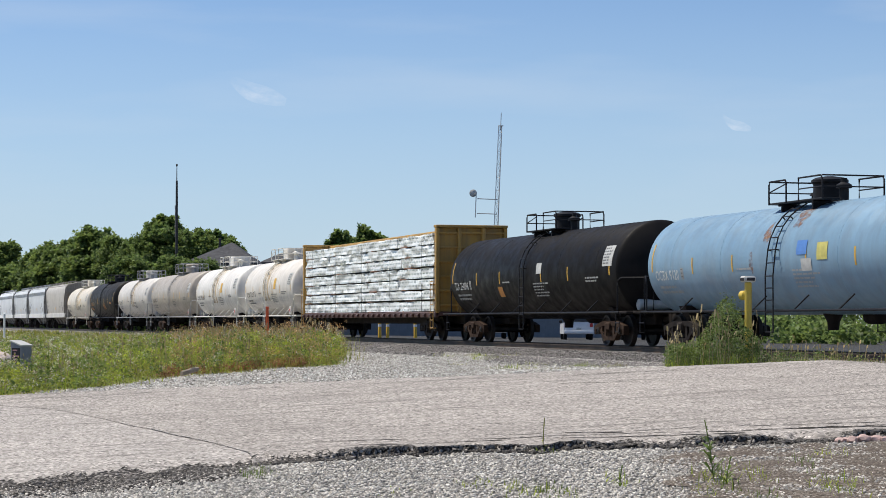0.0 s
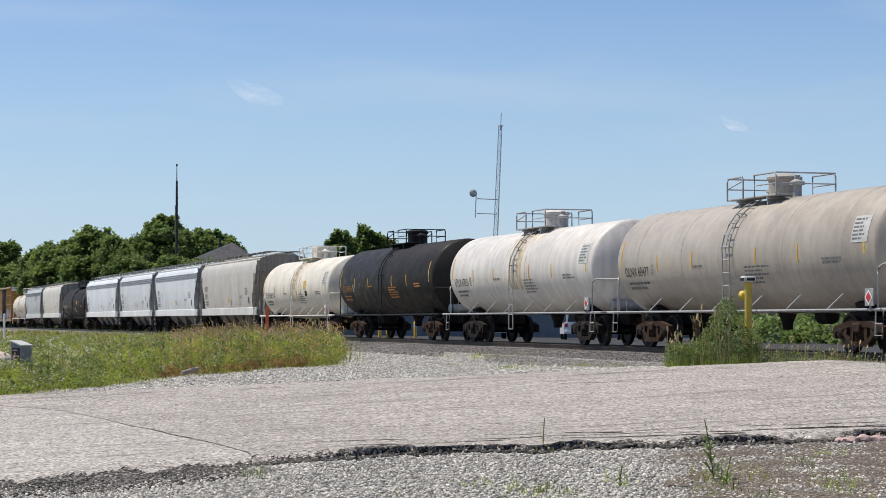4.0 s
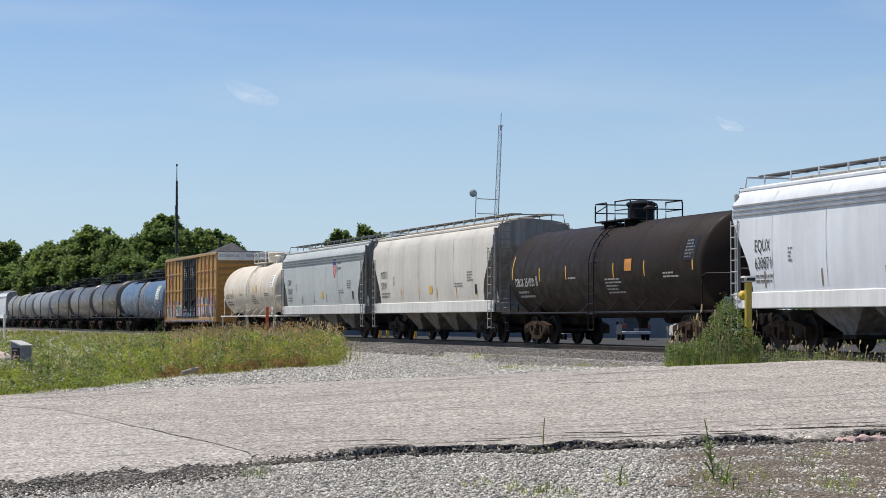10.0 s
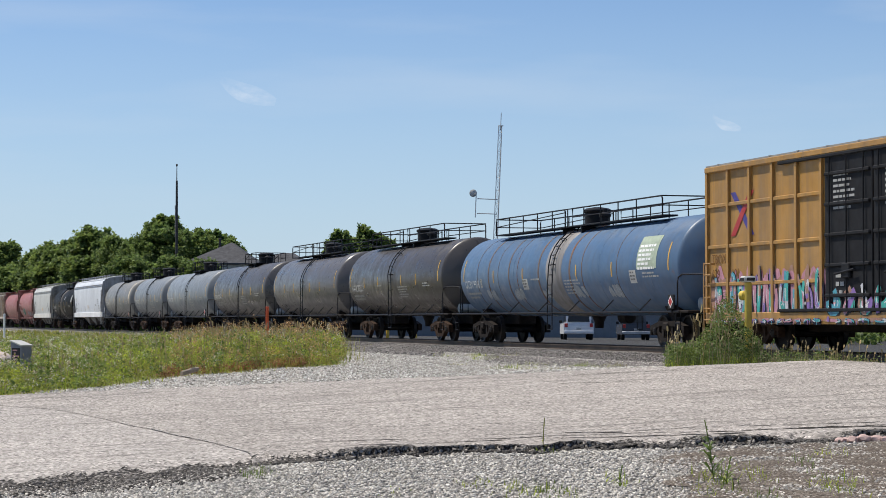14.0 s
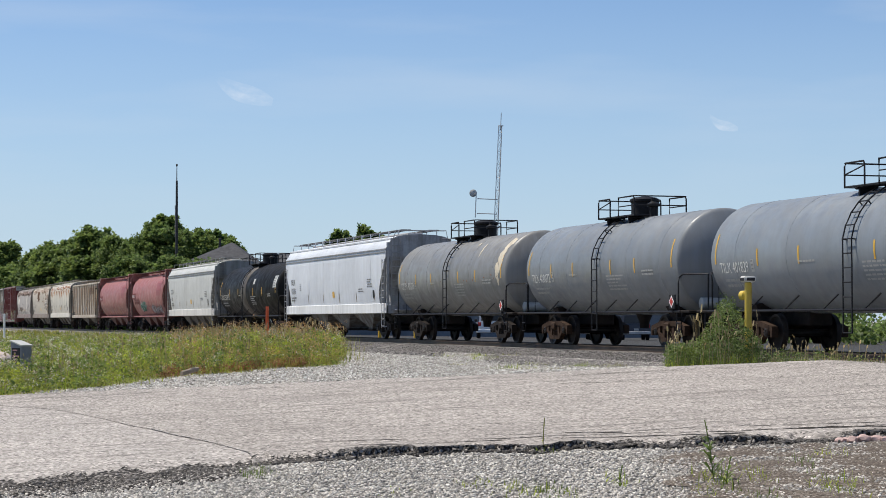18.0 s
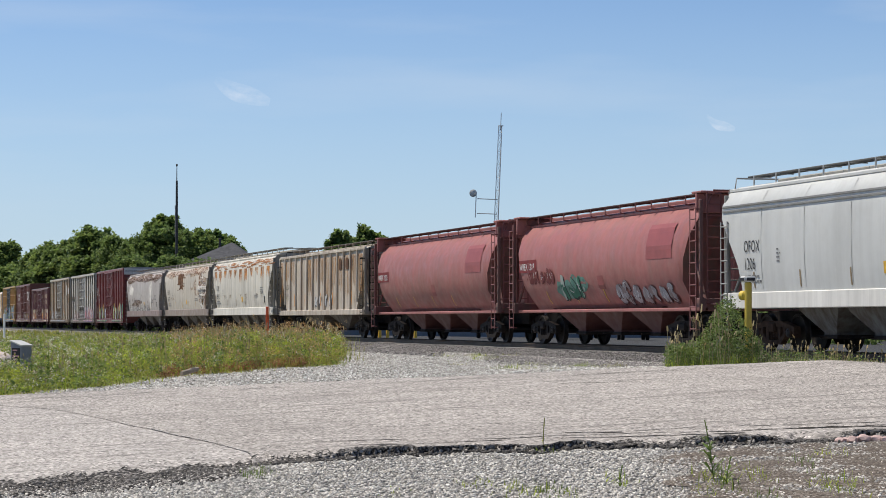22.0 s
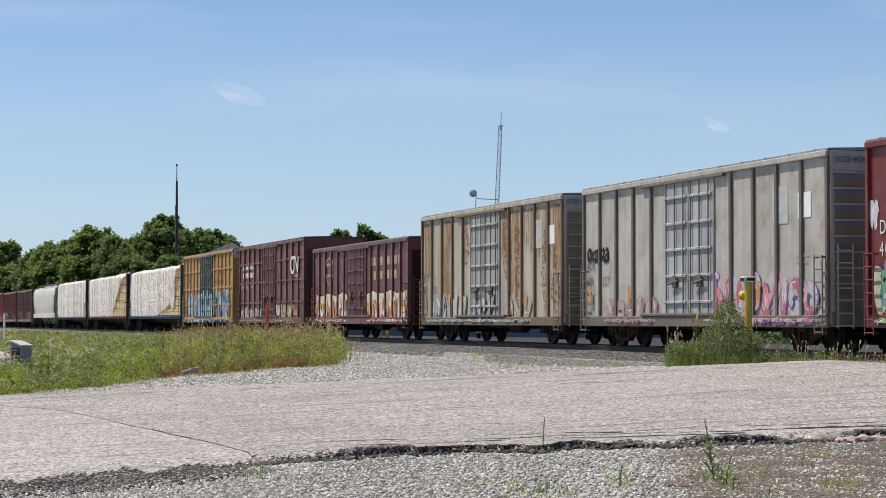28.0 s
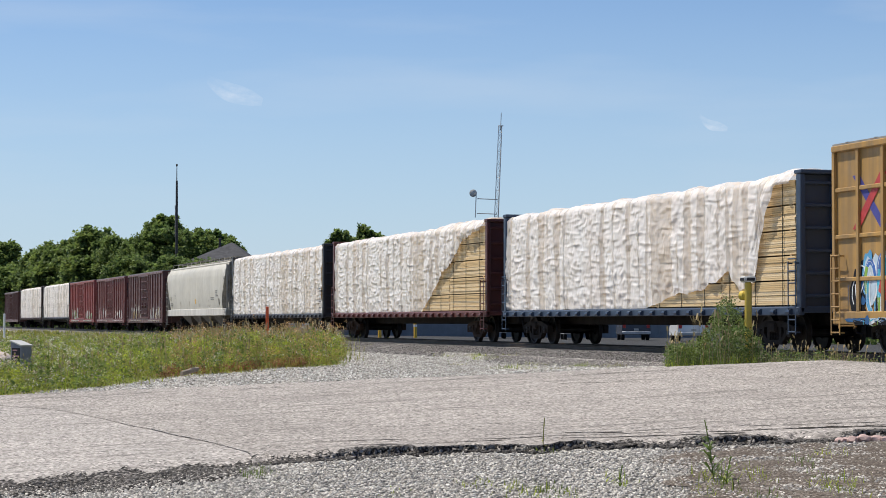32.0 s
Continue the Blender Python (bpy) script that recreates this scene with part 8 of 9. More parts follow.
grass("weed_grass", "tall green weeds beside the road", 4200, post_weed, (0.08, 0.45), (0.006, 0.018), M_SHRUB, 21, 0.9, weed_tall)
grass("weed_grass", "bright green grass beside the road", 2600, post_weed, (0.06, 0.42), (0.006, 0.016), M_LIME, 23, 1.0, weed_tall)
seed_heads("foxtail_grass", "foxtail grass with nodding pale heads", 360, post_weed, (0.5, 1.05), 22, M_SEED, weed_tall)
stalk = []
rr = random.Random(4)
for i in range(760):
    d = rr.uniform(41.6, 44.5)
    k = rr.uniform(0.1075, 0.152)
    h = (0.35 + 1.0 * math.exp(-((k - 0.136) / 0.009) ** 2)) * rr.uniform(0.1, 1.0) + 0.1
    stalk.append((place(k * d, d, ground_z(k * d, d) + h), rr.uniform(0.05, 0.11)))
clump_leaves("leafy_weeds", "bushy leafy weeds round the yellow post", "weeds", stalk, 190, (0.02, 0.055), M_SHRUB, 31, "stuff")
low = []
for i in range(420):
    u, d = post_weed(vr)
    low.append((place(u, d, ground_z(u, d) + vr.uniform(0.05, 0.45 if u / d < 0.148 else 0.26)), vr.uniform(0.05, 0.12)))
clump_leaves("roadside_weeds", "leafy green weeds along the road", "weeds", low, 230, (0.018, 0.05), M_SHRUB, 32, "stuff")


# sparse tufts in the gravel
def tuft(x, y_px, hgt, n, seed, mat, spreadr=0.12, kind="grass_tuft"):
    d = 20.0
    for _ in range(30):
        d = (0.785 - ground_z(px_u(x, d), d)) * 3700 / (y_px - 568)
    u0 = px_u(x, d)
    r = np.random.default_rng(seed)
    pos, sz = [], []
    for _ in range(n):
        u, dd = u0 + r.normal() * spreadr * 0.8, d + r.normal() * spreadr * 2.5
        h = hgt * r.uniform(0.15, 1.0) ** 1.6
        pos.append(place(u, dd, ground_z(u, dd))[:])
        sz.append((r.uniform(0.006, 0.014), h, h))
    tagged(new(kind, bulk(kind, BLADE_V, BLADE_F, pos, sz, r, mat, 1.3)), "small green tuft of grass growing in the gravel", "grass", "", "stuff")


for i, (x, y, h, n) in enumerate([(457, 838, 0.12, 60), (845, 856, 0.1, 35), (915, 868, 0.13, 40), (960, 872, 0.12, 50), (1000, 878, 0.1, 30), (1268, 852, 0.2, 34), (1285, 866, 0.14, 26), (1330, 838, 0.13, 26), (1350, 850, 0.1, 20), (1420, 818, 0.12, 30), (1480, 868, 0.15, 40), (1500, 856, 0.13, 30), (1460, 846, 0.1, 20), (1095, 855, 0.2, 12), (1460, 806, 0.12, 25), (960, 800, 0.2, 8), (1240, 870, 0.14, 16), (700, 872, 0.06, 8), (1355, 876, 0.1, 24)]):
    tuft(x, y, h, n * 2, 200 + i, M_LIME if i % 3 else M_WEED)


def stalk_weed(x, y_px, hgt, leaves, seed, mat, label, d=None, lean=0.0, wide=0.35):
    """One upright weed: a thin stem with narrow leaves all along it."""
    if d is None:
        d = 20.0
        for _ in range(30):
            d = (0.785 - ground_z(px_u(x, d), d)) * 3700 / (y_px - 568)
    r = random.Random(seed)
    u0 = px_u(x, d)
    w = thing("tall_weed", label, "weed", Matrix.Translation(place(u0, d, ground_z(u0, d) - 0.02)))
    part("stem", Geo().tube([(0, 0, 0), (lean * 0.4 * RGT.x, lean * 0.4 * RGT.y, hgt * 0.55), (lean * RGT.x, lean * RGT.y, hgt)], 0.006, 5), mat, w)
    g_ = Geo()
    for i in range(leaves):
        s = r.uniform(0.05, 0.98)
        q = r.uniform(0, 6.283)
        ln = hgt * wide * (1.1 - s) * r.uniform(0.5, 1.0)
        bx, by = lean * s * RGT.x, lean * s * RGT.y
        c_, n_ = math.cos(q), math.sin(q)
        t_ = 0.006 + ln * 0.05
        pts = [(bx - n_ * t_ * 0.5, by + c_ * t_ * 0.5, s * hgt), (bx + n_ * t_ * 0.5, by - c_ * t_ * 0.5, s * hgt),
               (bx + c_ * ln * 0.5 + n_ * t_, by + n_ * ln * 0.5 - c_ * t_, s * hgt + ln * 0.45), (bx + c_ * ln * 0.5 - n_ * t_, by + n_ * ln * 0.5 + c_ * t_, s * hgt + ln * 0.45),
               (bx + c_ * ln, by + n_ * ln, s * hgt + ln * r.uniform(0.2, 0.6))]
        g_.add(pts, [(0, 1, 2, 3), (3, 2, 4)])
    part("leaves", g_.mesh("leaves", mat, flat=True), mat, w)


stalk_weed(1262, 850, 0.62, 26, 71, M_WEED, "tall green weed standing in the gravel", None, -0.09, 0.5)
stalk_weed(1283, 858, 0.3, 20, 72, M_WEED, "short green weed standing in the gravel", None, 0.05, 0.7)
stalk_weed(960, 800, 0.42, 10, 73, M_GRASS, "thin seeding grass stalk by the road edge", None, 0.02, 0.25)
stalk_weed(1095, 862, 0.24, 12, 74, M_WEED, "small green weed standing in the gravel", None, 0.03, 0.5)
stalk_weed(85, 660, 0.72, 120, 75, M_WEED, "tall dark thistle on the verge", 41.5, 0.02, 0.3)
stalk_weed(78, 660, 0.5, 80, 76, M_WEED, "tall dark thistle on the verge", 42.2, -0.05, 0.35)


tw_ = random.Random(77)
for i in range(26):
    cx, cy, sx, sy = ((905, 652, 30, 4), (830, 632, 40, 4), (1055, 649, 18, 3), (880, 640, 40, 6))[i % 4]
    tuft(cx + tw_.gauss(0, sx), cy + tw_.gauss(0, sy * 0.6), tw_.uniform(0.06, 0.2), 70, 300 + i, (M_LIME, M_GRASS, M_WEED)[i % 3], 0.22)

# ---------------- posts, masts, buildings ----------------
M_POST = paint("yellow_post_paint", (0.62, 0.45, 0.05), 0.3, 0.1, 0.5, 0.4, seed=3)
M_GALV = plain("galvanised_steel", (0.42, 0.43, 0.44), 0.45, 0.6, 0.15, 3)
M_DARKPOLE = plain("dark_pole", (0.07, 0.065, 0.065), 0.7, 0.2, 0.2, 3)
M_ORANGE = plain("orange_plastic", (0.65, 0.10, 0.03), 0.5, 0, 0.1, 3)


def at_px(x, y, d):
    return place(px_u(x, d), d, px_z(y, d))


d0 = 43.0
pb = place(px_u(1324, d0), d0, ground_z(px_u(1324, d0), d0) - 0.05)
post = thing("marker_post", "yellow steel pipe post with a white cap box", "post", Matrix.Translation(pb))
ph = px_z(500, d0) - pb.z
part("pipe", Geo().lathe([(0, 0.075), (ph - 0.02, 0.075), (ph, 0.06)], 20, "z"), M_POST, post)
part("side_cap", Geo().lathe([(-0.2, 0.02), (-0.19, 0.1), (-0.08, 0.1), (-0.05, 0.07)], 16, "y", (0, 0, 0)).moved(Matrix.Translation((0, 0, ph - 0.27)) @ Matrix.Rotation(radians(-73 + 0), 4, "Z")), M_POST, post, "short yellow branch with a round cap")
part("cap_box", Geo().cbox(-0.13, 0.13, -0.13, 0.13, ph, ph + 0.13, 0.03), M_GREYPLATE, post, "weathered white cap box")
part("cap_label", Geo().box(-0.09, 0.09, -0.139, -0.135, ph + 0.03, ph + 0.09).box(0.135, 0.139, -0.09, 0.09, ph + 0.03, ph + 0.09), M_LETTER_B, post)

d0 = 66.0
om = thing("marker_stake", "orange plastic marker stake in the weeds", "stake", Matrix.Translation(at_px(473, 600, d0)))
part("stake", Geo().cbox(-0.05, 0.05, -0.02, 0.02, -0.3, px_z(543, d0) - px_z(600, d0), 0.01).moved(Matrix.Rotation(radians(-70), 4, "Z")), M_ORANGE, om)
d0 = 96.0
om = thing("white_post", "short white post by the far verge", "post", Matrix.Translation(at_px(8, 600, d0)))
part("stake", Geo().lathe([(-0.5, 0.05), (px_z(556, d0) - px_z(600, d0), 0.05), (px_z(556, d0) - px_z(600, d0) + 0.02, 0.02)], 10, "z"), M_WHITE, om)

# small utility box and stones on the left
d0 = 47.5
ub = thing("utility_box", "small grey metal utility box beside stones", "utility box", Matrix.Translation(place(px_u(38, d0), d0, ground_z(px_u(38, d0), d0))) @ Matrix.Rotation(radians(36), 4, "Z"))
part("case", Geo().prism([(-0.18, 0.02), (0.18, 0.02), (0.18, 0.62), (-0.18, 0.72)], -0.15, 0.15), plain("weathered_blue_grey", (0.2, 0.21, 0.25), 0.6, 0, 0.2, 4), ub)
part("lid", Geo().prism([(-0.2, 0.725), (0.2, 0.615), (0.2, 0.645), (-0.2, 0.755)], -0.17, 0.17), M_GREYPLATE, ub, "pale sloping lid")
part("dial_panel", Geo().cbox(-0.14, 0.14, -0.158, -0.151, 0.2, 0.58, 0.003), M_LETTER_B, ub, "dark front panel")
for i in range(5):
    part("faded_sticker", Geo().box(-0.1 + 0.04 * (i % 2), 0.0 + 0.05 * (i % 3), -0.163, -0.159, 0.25 + i * 0.065, 0.28 + i * 0.065), graf_mat((0.42, 0.22, 0.26)), ub)
part("stand", Geo().lathe([(-0.1, 0.05), (0.12, 0.05)], 10, "z"), M_GALV, ub)
rr = random.Random(12)
for i in range(6):
    x, y, s = [(8, 640, 0.36), (16, 622, 0.26), (-8, 650, 0.4), (24, 655, 0.2), (3, 612, 0.24), (-14, 625, 0.4)][i]
    d0 = 48.6
    bm = bmesh.new()
    bmesh.ops.create_icosphere(bm, subdivisions=3, radius=1)
    for v in bm.verts:
        k = 1 + 0.3 * noise.noise(v.co * 1.3 + Vector((i * 9, 0, 0))) + 0.1 * noise.noise(v.co * 4)
        v.co = Vector((v.co.x * s * 1.5 * k, v.co.y * s * k, v.co.z * s * 0.9 * k))
    me = bpy.data.meshes.new("boulder")
    bm.to_mesh(me)
    bm.free()
    me.materials.append(plain("pale_rock", (0.50, 0.42, 0.39), 0.9, 0, 0.3, 5, 0.5) if i == 0 else bpy.data.materials["pale_rock"])
    rk = new("boulder", me)
    rk.matrix_basis = Matrix.Translation(place(px_u(x, d0), d0, ground_z(px_u(x, d0), d0) + s * 0.25)) @ Matrix.Rotation(i * 1.1, 4, "Z")
    tagged(rk, "pale weathered rock lying on the verge", "rock", "rocks")

# a weathered log at the verge's edge
d0 = 44.6
lg = thing("log", "short weathered grey-brown log lying at the verge edge", "log", Matrix.Translation(place(px_u(336, d0), d0, ground_z(px_u(336, d0), d0) + 0.13)) @ Matrix.Rotation(TURN + radians(100), 4, "Z"))
rings = []
for i in range(13):
    q = -0.21 + 0.42 * i / 12
    rings.append([(q, (0.055 + 0.025 * noise.noise((q * 7, j, 1))) * math.cos(j * math.pi / 5), (0.055 + 0.025 * noise.noise((q * 7, j, 5))) * math.sin(j * math.pi / 5) + 0.22 * q) for j in range(10)])
part("wood", Geo().loft(rings), plain("weathered_log_wood", (0.24, 0.2, 0.155), 0.9, 0, 0.35, 12, 0.6), lg)

# pinkish stones at the road's broken edge
rr = random.Random(31)
for i in range(9):
    x, y, s = 1488 + i * 10.5 + rr.uniform(-3, 3), 792 + rr.uniform(-6, 6), rr.uniform(0.045, 0.085)
    d0 = 24.2 + 0.1 * rr.random()
    bm = bmesh.new()
    bmesh.ops.create_icosphere(bm, subdivisions=2, radius=1)
    for v in bm.verts:
        k = 1 + 0.35 * noise.noise(v.co * 1.4 + Vector((i * 7, 3, 0)))
        v.co = Vector((v.co.x * s * 1.3 * k, v.co.y * s * k, v.co.z * s * 0.7 * k))
    me = bpy.data.meshes.new("stone")
    bm.to_mesh(me)
    bm.free()
    me.materials.append(plain("pink_granite", (0.46, 0.33, 0.30), 0.85, 0, 0.3, 9, 0.4) if i == 0 else bpy.data.materials["pink_granite"])
    rk = new("stone", me)
    rk.matrix_basis = Matrix.Translation(place(px_u(x, d0), d0, ground_z(px_u(x, d0), d0) + s * 0.4)) @ Matrix.Rotation(i * 1.3, 4, "Z")
    tagged(rk, "pinkish broken stone at the road edge", "stone", "pink stones")

# pole with antennas
d0 = 205.0
mast = thing("antenna_pole", "tall dark pole with whip antennas and small fittings", "pole", Matrix.Translation(at_px(312, 590, d0)))
mh = px_z(320, d0) - px_z(590, d0)
part("pole", Geo().lathe([(-1, 0.16), (mh * 0.7, 0.13), (mh, 0.1), (mh + 0.05, 0.04)], 14, "z"), M_DARKPOLE, mast)
part("whip_antenna", Geo().lathe([(mh, 0.05), (mh + 1.4, 0.035), (mh + 1.45, 0.08), (mh + 1.62, 0.09), (mh + 1.66, 0.03)], 10, "z"), M_DARKPOLE, mast)
part("whip_antenna", Geo().tube([(-0.2, -0.1, mh - 5.5), (-0.2, -0.1, mh - 2.6)], 0.04).cbox(-0.35, -0.1, -0.15, 0.1, mh - 2.7, mh - 2.4, 0.03), M_GALV, mast)
for i in range(12):
    part("step_bolt", Geo().tube([(-0.25, 0, mh - 6 + i * 0.5), (0.25, 0, mh - 6 + i * 0.5)], 0.02, 5), M_DARKPOLE, mast)

# lattice tower with dish
d0 = 250.0
tw = thing("lattice_tower", "slim galvanised lattice tower with a small dish", "radio tower", Matrix.Translation(at_px(871, 590, d0)) @ Matrix.Rotation(radians(2.4), 4, Vector((FWD.x, FWD.y, 0))))
th = px_z(222, d0) - px_z(590, d0)
legs = []
for k in range(3):
    q = k * 2.094 + 0.3
    legs.append([(0.38 * (1 - 0.35 * s) * math.cos(q), 0.38 * (1 - 0.35 * s) * math.sin(q), s * th) for s in (0, 1)])
    part("tower_leg", Geo().tube(legs[-1], 0.045, 6), M_GALV, tw)
n = 32
for k in range(3):
    a, b = legs[k], legs[(k + 1) % 3]
    g = Geo()
    for i in range(n):
        s0, s1 = i / n, (i + 1) / n
        pa = [a[0][j] + (a[1][j] - a[0][j]) * s0 for j in range(3)]
        pb_ = [b[0][j] + (b[1][j] - b[0][j]) * s1 for j in range(3)]
        pc = [b[0][j] + (b[1][j] - b[0][j]) * s0 for j in range(3)]
        g.tube([pa, pb_], 0.02, 4).tube([pa, pc], 0.018, 4)
    part("lattice_bracing", g, M_GALV, tw)
part("whip_antenna", Geo().tube([(0, 0, th - 0.5), (0, 0, th + 1.6)], 0.05, 6), M_GALV, tw)
part("top_crossarm", Geo().cbox(-0.3, 0.3, -0.25, 0.25, th - 0.05, th + 0.05, 0.02), M_GALV, tw)
RX = Vector((RGT.x, RGT.y, 0))
for y in (353, 379):
    z = px_z(y, d0) - px_z(590, d0)
    part("side_arm", Geo().tube([(0, 0, z), tuple(-RX * (36 / 3700 * d0) + Vector((0, 0, z)))], 0.06, 6), M_GALV, tw)
z0, z1 = px_z(385, d0) - px_z(590, d0), px_z(345, d0) - px_z(590, d0)
part("side_mast", Geo().tube([tuple(-RX * 2.6 + Vector((0, 0, z0 - 0.1))), tuple(-RX * 2.6 + Vector((0, 0, z1 + 0.3)))], 0.06, 6), M_GALV, tw)
dish = Geo().lathe([(0.0, 0.02), (0.03, 0.2), (0.1, 0.38), (0.16, 0.46), (0.2, 0.46), (0.12, 0.36), (0.06, 0.18)], 24, "y")
part("dish", dish.moved(Matrix.Translation(-RX * 2.95 + Vector((0, 0, z1 + 0.1))) @ Matrix.Rotation(radians(80), 4, "Z")), M_GREYPLATE, tw, "pale round dish antenna")

# house with hipped roof
d0 = 215.0
hs = thing("house", "house with a grey hipped shingle roof and pale siding", "house", Matrix.Translation(place(px_u(398, d0), d0, -0.5)) @ Matrix.Rotation(radians(73.2), 4, "Z"))
zr, ze = px_z(430, d0) + 0.5, px_z(468, d0) + 0.5
W2, D2 = 65 / 3700 * d0, 5.0
M_SHINGLE = plain("grey_shingles", (0.085, 0.085, 0.09), 0.9, 0, 0.25, 2.5, 0.5)
M_SIDING = plain("pale_siding", (0.55, 0.54, 0.5), 0.7, 0, 0.08, 1, 0.1)
part("wall", Geo().box(-W2 + 0.4, W2 - 0.4, -D2 + 0.4, D2 - 0.4, 0, ze), M_SIDING, hs)
part("roof", Geo().add([(-W2, -D2, ze), (W2, -D2, ze), (W2, D2, ze), (-W2, D2, ze), (0.8, -D2 * 0.25, zr), (0.8, D2 * 0.4, zr), (-W2, -D2, ze - 0.15), (W2, -D2, ze - 0.15), (W2, D2, ze - 0.15), (-W2, D2, ze - 0.15)],
     [(0, 1, 4), (1, 2, 5, 4), (2, 3, 5), (3, 0, 4, 5), (0, 6, 7, 1), (1, 7, 8, 2), (2, 8, 9, 3), (3, 9, 6, 0), (6, 9, 8, 7)]), M_SHINGLE, hs, "", None, 10)
part("chimney_pipe", Geo().lathe([(zr - 1.0, 0.12), (zr + 0.25, 0.12), (zr + 0.28, 0.18), (zr + 0.4, 0.18), (zr + 0.45, 0.05)], 12, "z", (-0.4, -1.2, 0)), M_DARKPOLE, hs)
for x in (-2.2, 0, 2.2):
    w = part("window", Geo().cbox(x - 0.5, x + 0.5, -D2 + 0.3, -D2 + 0.42, 1.0, 2.3, 0.02), M_WHITE, hs)
    part("pane", Geo().box(x - 0.42, x + 0.42, -D2 + 0.29, -D2 + 0.296, 1.08, 2.22), plain("dark_glass", (0.03, 0.035, 0.04), 0.08, 0, 0.1, 1, 0), w)

# lower grey roof beside the house
d0 = 222.0
h2 = thing("house", "low building with a grey gabled shingle roof", "house", Matrix.Translation(place(px_u(506, d0), d0, -0.5)) @ Matrix.Rotation(radians(73.2), 4, "Z"))
zr, ze, W3 = px_z(448, d0) + 0.5, px_z(466, d0) + 0.5, 42 / 3700 * d0
part("wall", Geo().box(-W3 + 0.3, W3 - 0.3, -3.0, 3.0, 0, ze), M_SIDING, h2)
part("roof", Geo().add([(-W3, -3.4, ze), (W3, -3.4, ze), (W3, 3.4, ze), (-W3, 3.4, ze), (-0.4, -1.0, zr), (0.8, 1.0, zr), (-W3, -3.4, ze - 0.12), (W3, -3.4, ze - 0.12), (W3, 3.4, ze - 0.12), (-W3, 3.4, ze - 0.12)],
     [(0, 1, 4), (1, 2, 5, 4), (2, 3, 5), (3, 0, 4, 5), (0, 6, 7, 1), (1, 7, 8, 2), (2, 8, 9, 3), (3, 9, 6, 0), (6, 9, 8, 7)]), M_SHINGLE, h2, "", None, 10)

# low blue-grey shed behind the parked cars
d0 = 172.0
M_SHED = plain("blue_grey_metal_siding", (0.16, 0.18, 0.205), 0.5, 0, 0.12, 1.5, 0.1)
sh = thing("metal_shed", "low blue-grey metal-sided building behind parked cars", "shed", Matrix.Translation(place(px_u(915, d0), d0, -0.75)) @ Matrix.Rotation(radians(73.2), 4, "Z"))
SW = 345 / 3700 * d0
part("wall", Geo().box(-SW, SW, 0, 6, -0.3, 2.3), M_SHED, sh)
for i in range(48):
    x = -SW + (i + 0.5) * 2 * SW / 48
    part("siding_rib", shared("siding_rib", lambda: Geo().prism_x([(-0.04, -0.3), (0.0, -0.3), (0.0, 2.3), (-0.04, 2.3)], -0.05, 0.05), M_SHED), M_SHED, sh, "", Matrix.Translation((x, 0, 0)))
part("roof", Geo().prism_x([(-0.3, 2.3), (6.3, 2.3), (6.3, 2.4), (3, 2.9), (-0.3, 2.4)], -SW - 0.3, SW + 0.3), M_GALV, sh)

# yellow bollards
d0 = 135.0
for x in (672, 686, 735):
    bo = thing("bollard", "yellow steel bollard with a white band", "bollard", Matrix.Translation(place(px_u(x, d0), d0, ground_z(px_u(x, d0), d0))), "yellow bollards")
    part("pipe", Geo().lathe([(-0.2, 0.11), (1.05, 0.11), (1.12, 0.06)], 14, "z"), plain("bollard_yellow", (0.6, 0.36, 0.03), 0.5, 0, 0.1, 3) if x == 672 else bpy.data.materials["bollard_yellow"], bo)
    part("band", Geo().lathe([(0.75, 0.113), (0.9, 0.113)], 14, "z"), M_WHITE, bo)

M_GLASS = plain("car_glass", (0.03, 0.035, 0.04), 0.06, 0, 0.1, 1, 0)
M_TYRE = plain("tyre_rubber", (0.02, 0.02, 0.02), 0.85, 0, 0.2, 5)


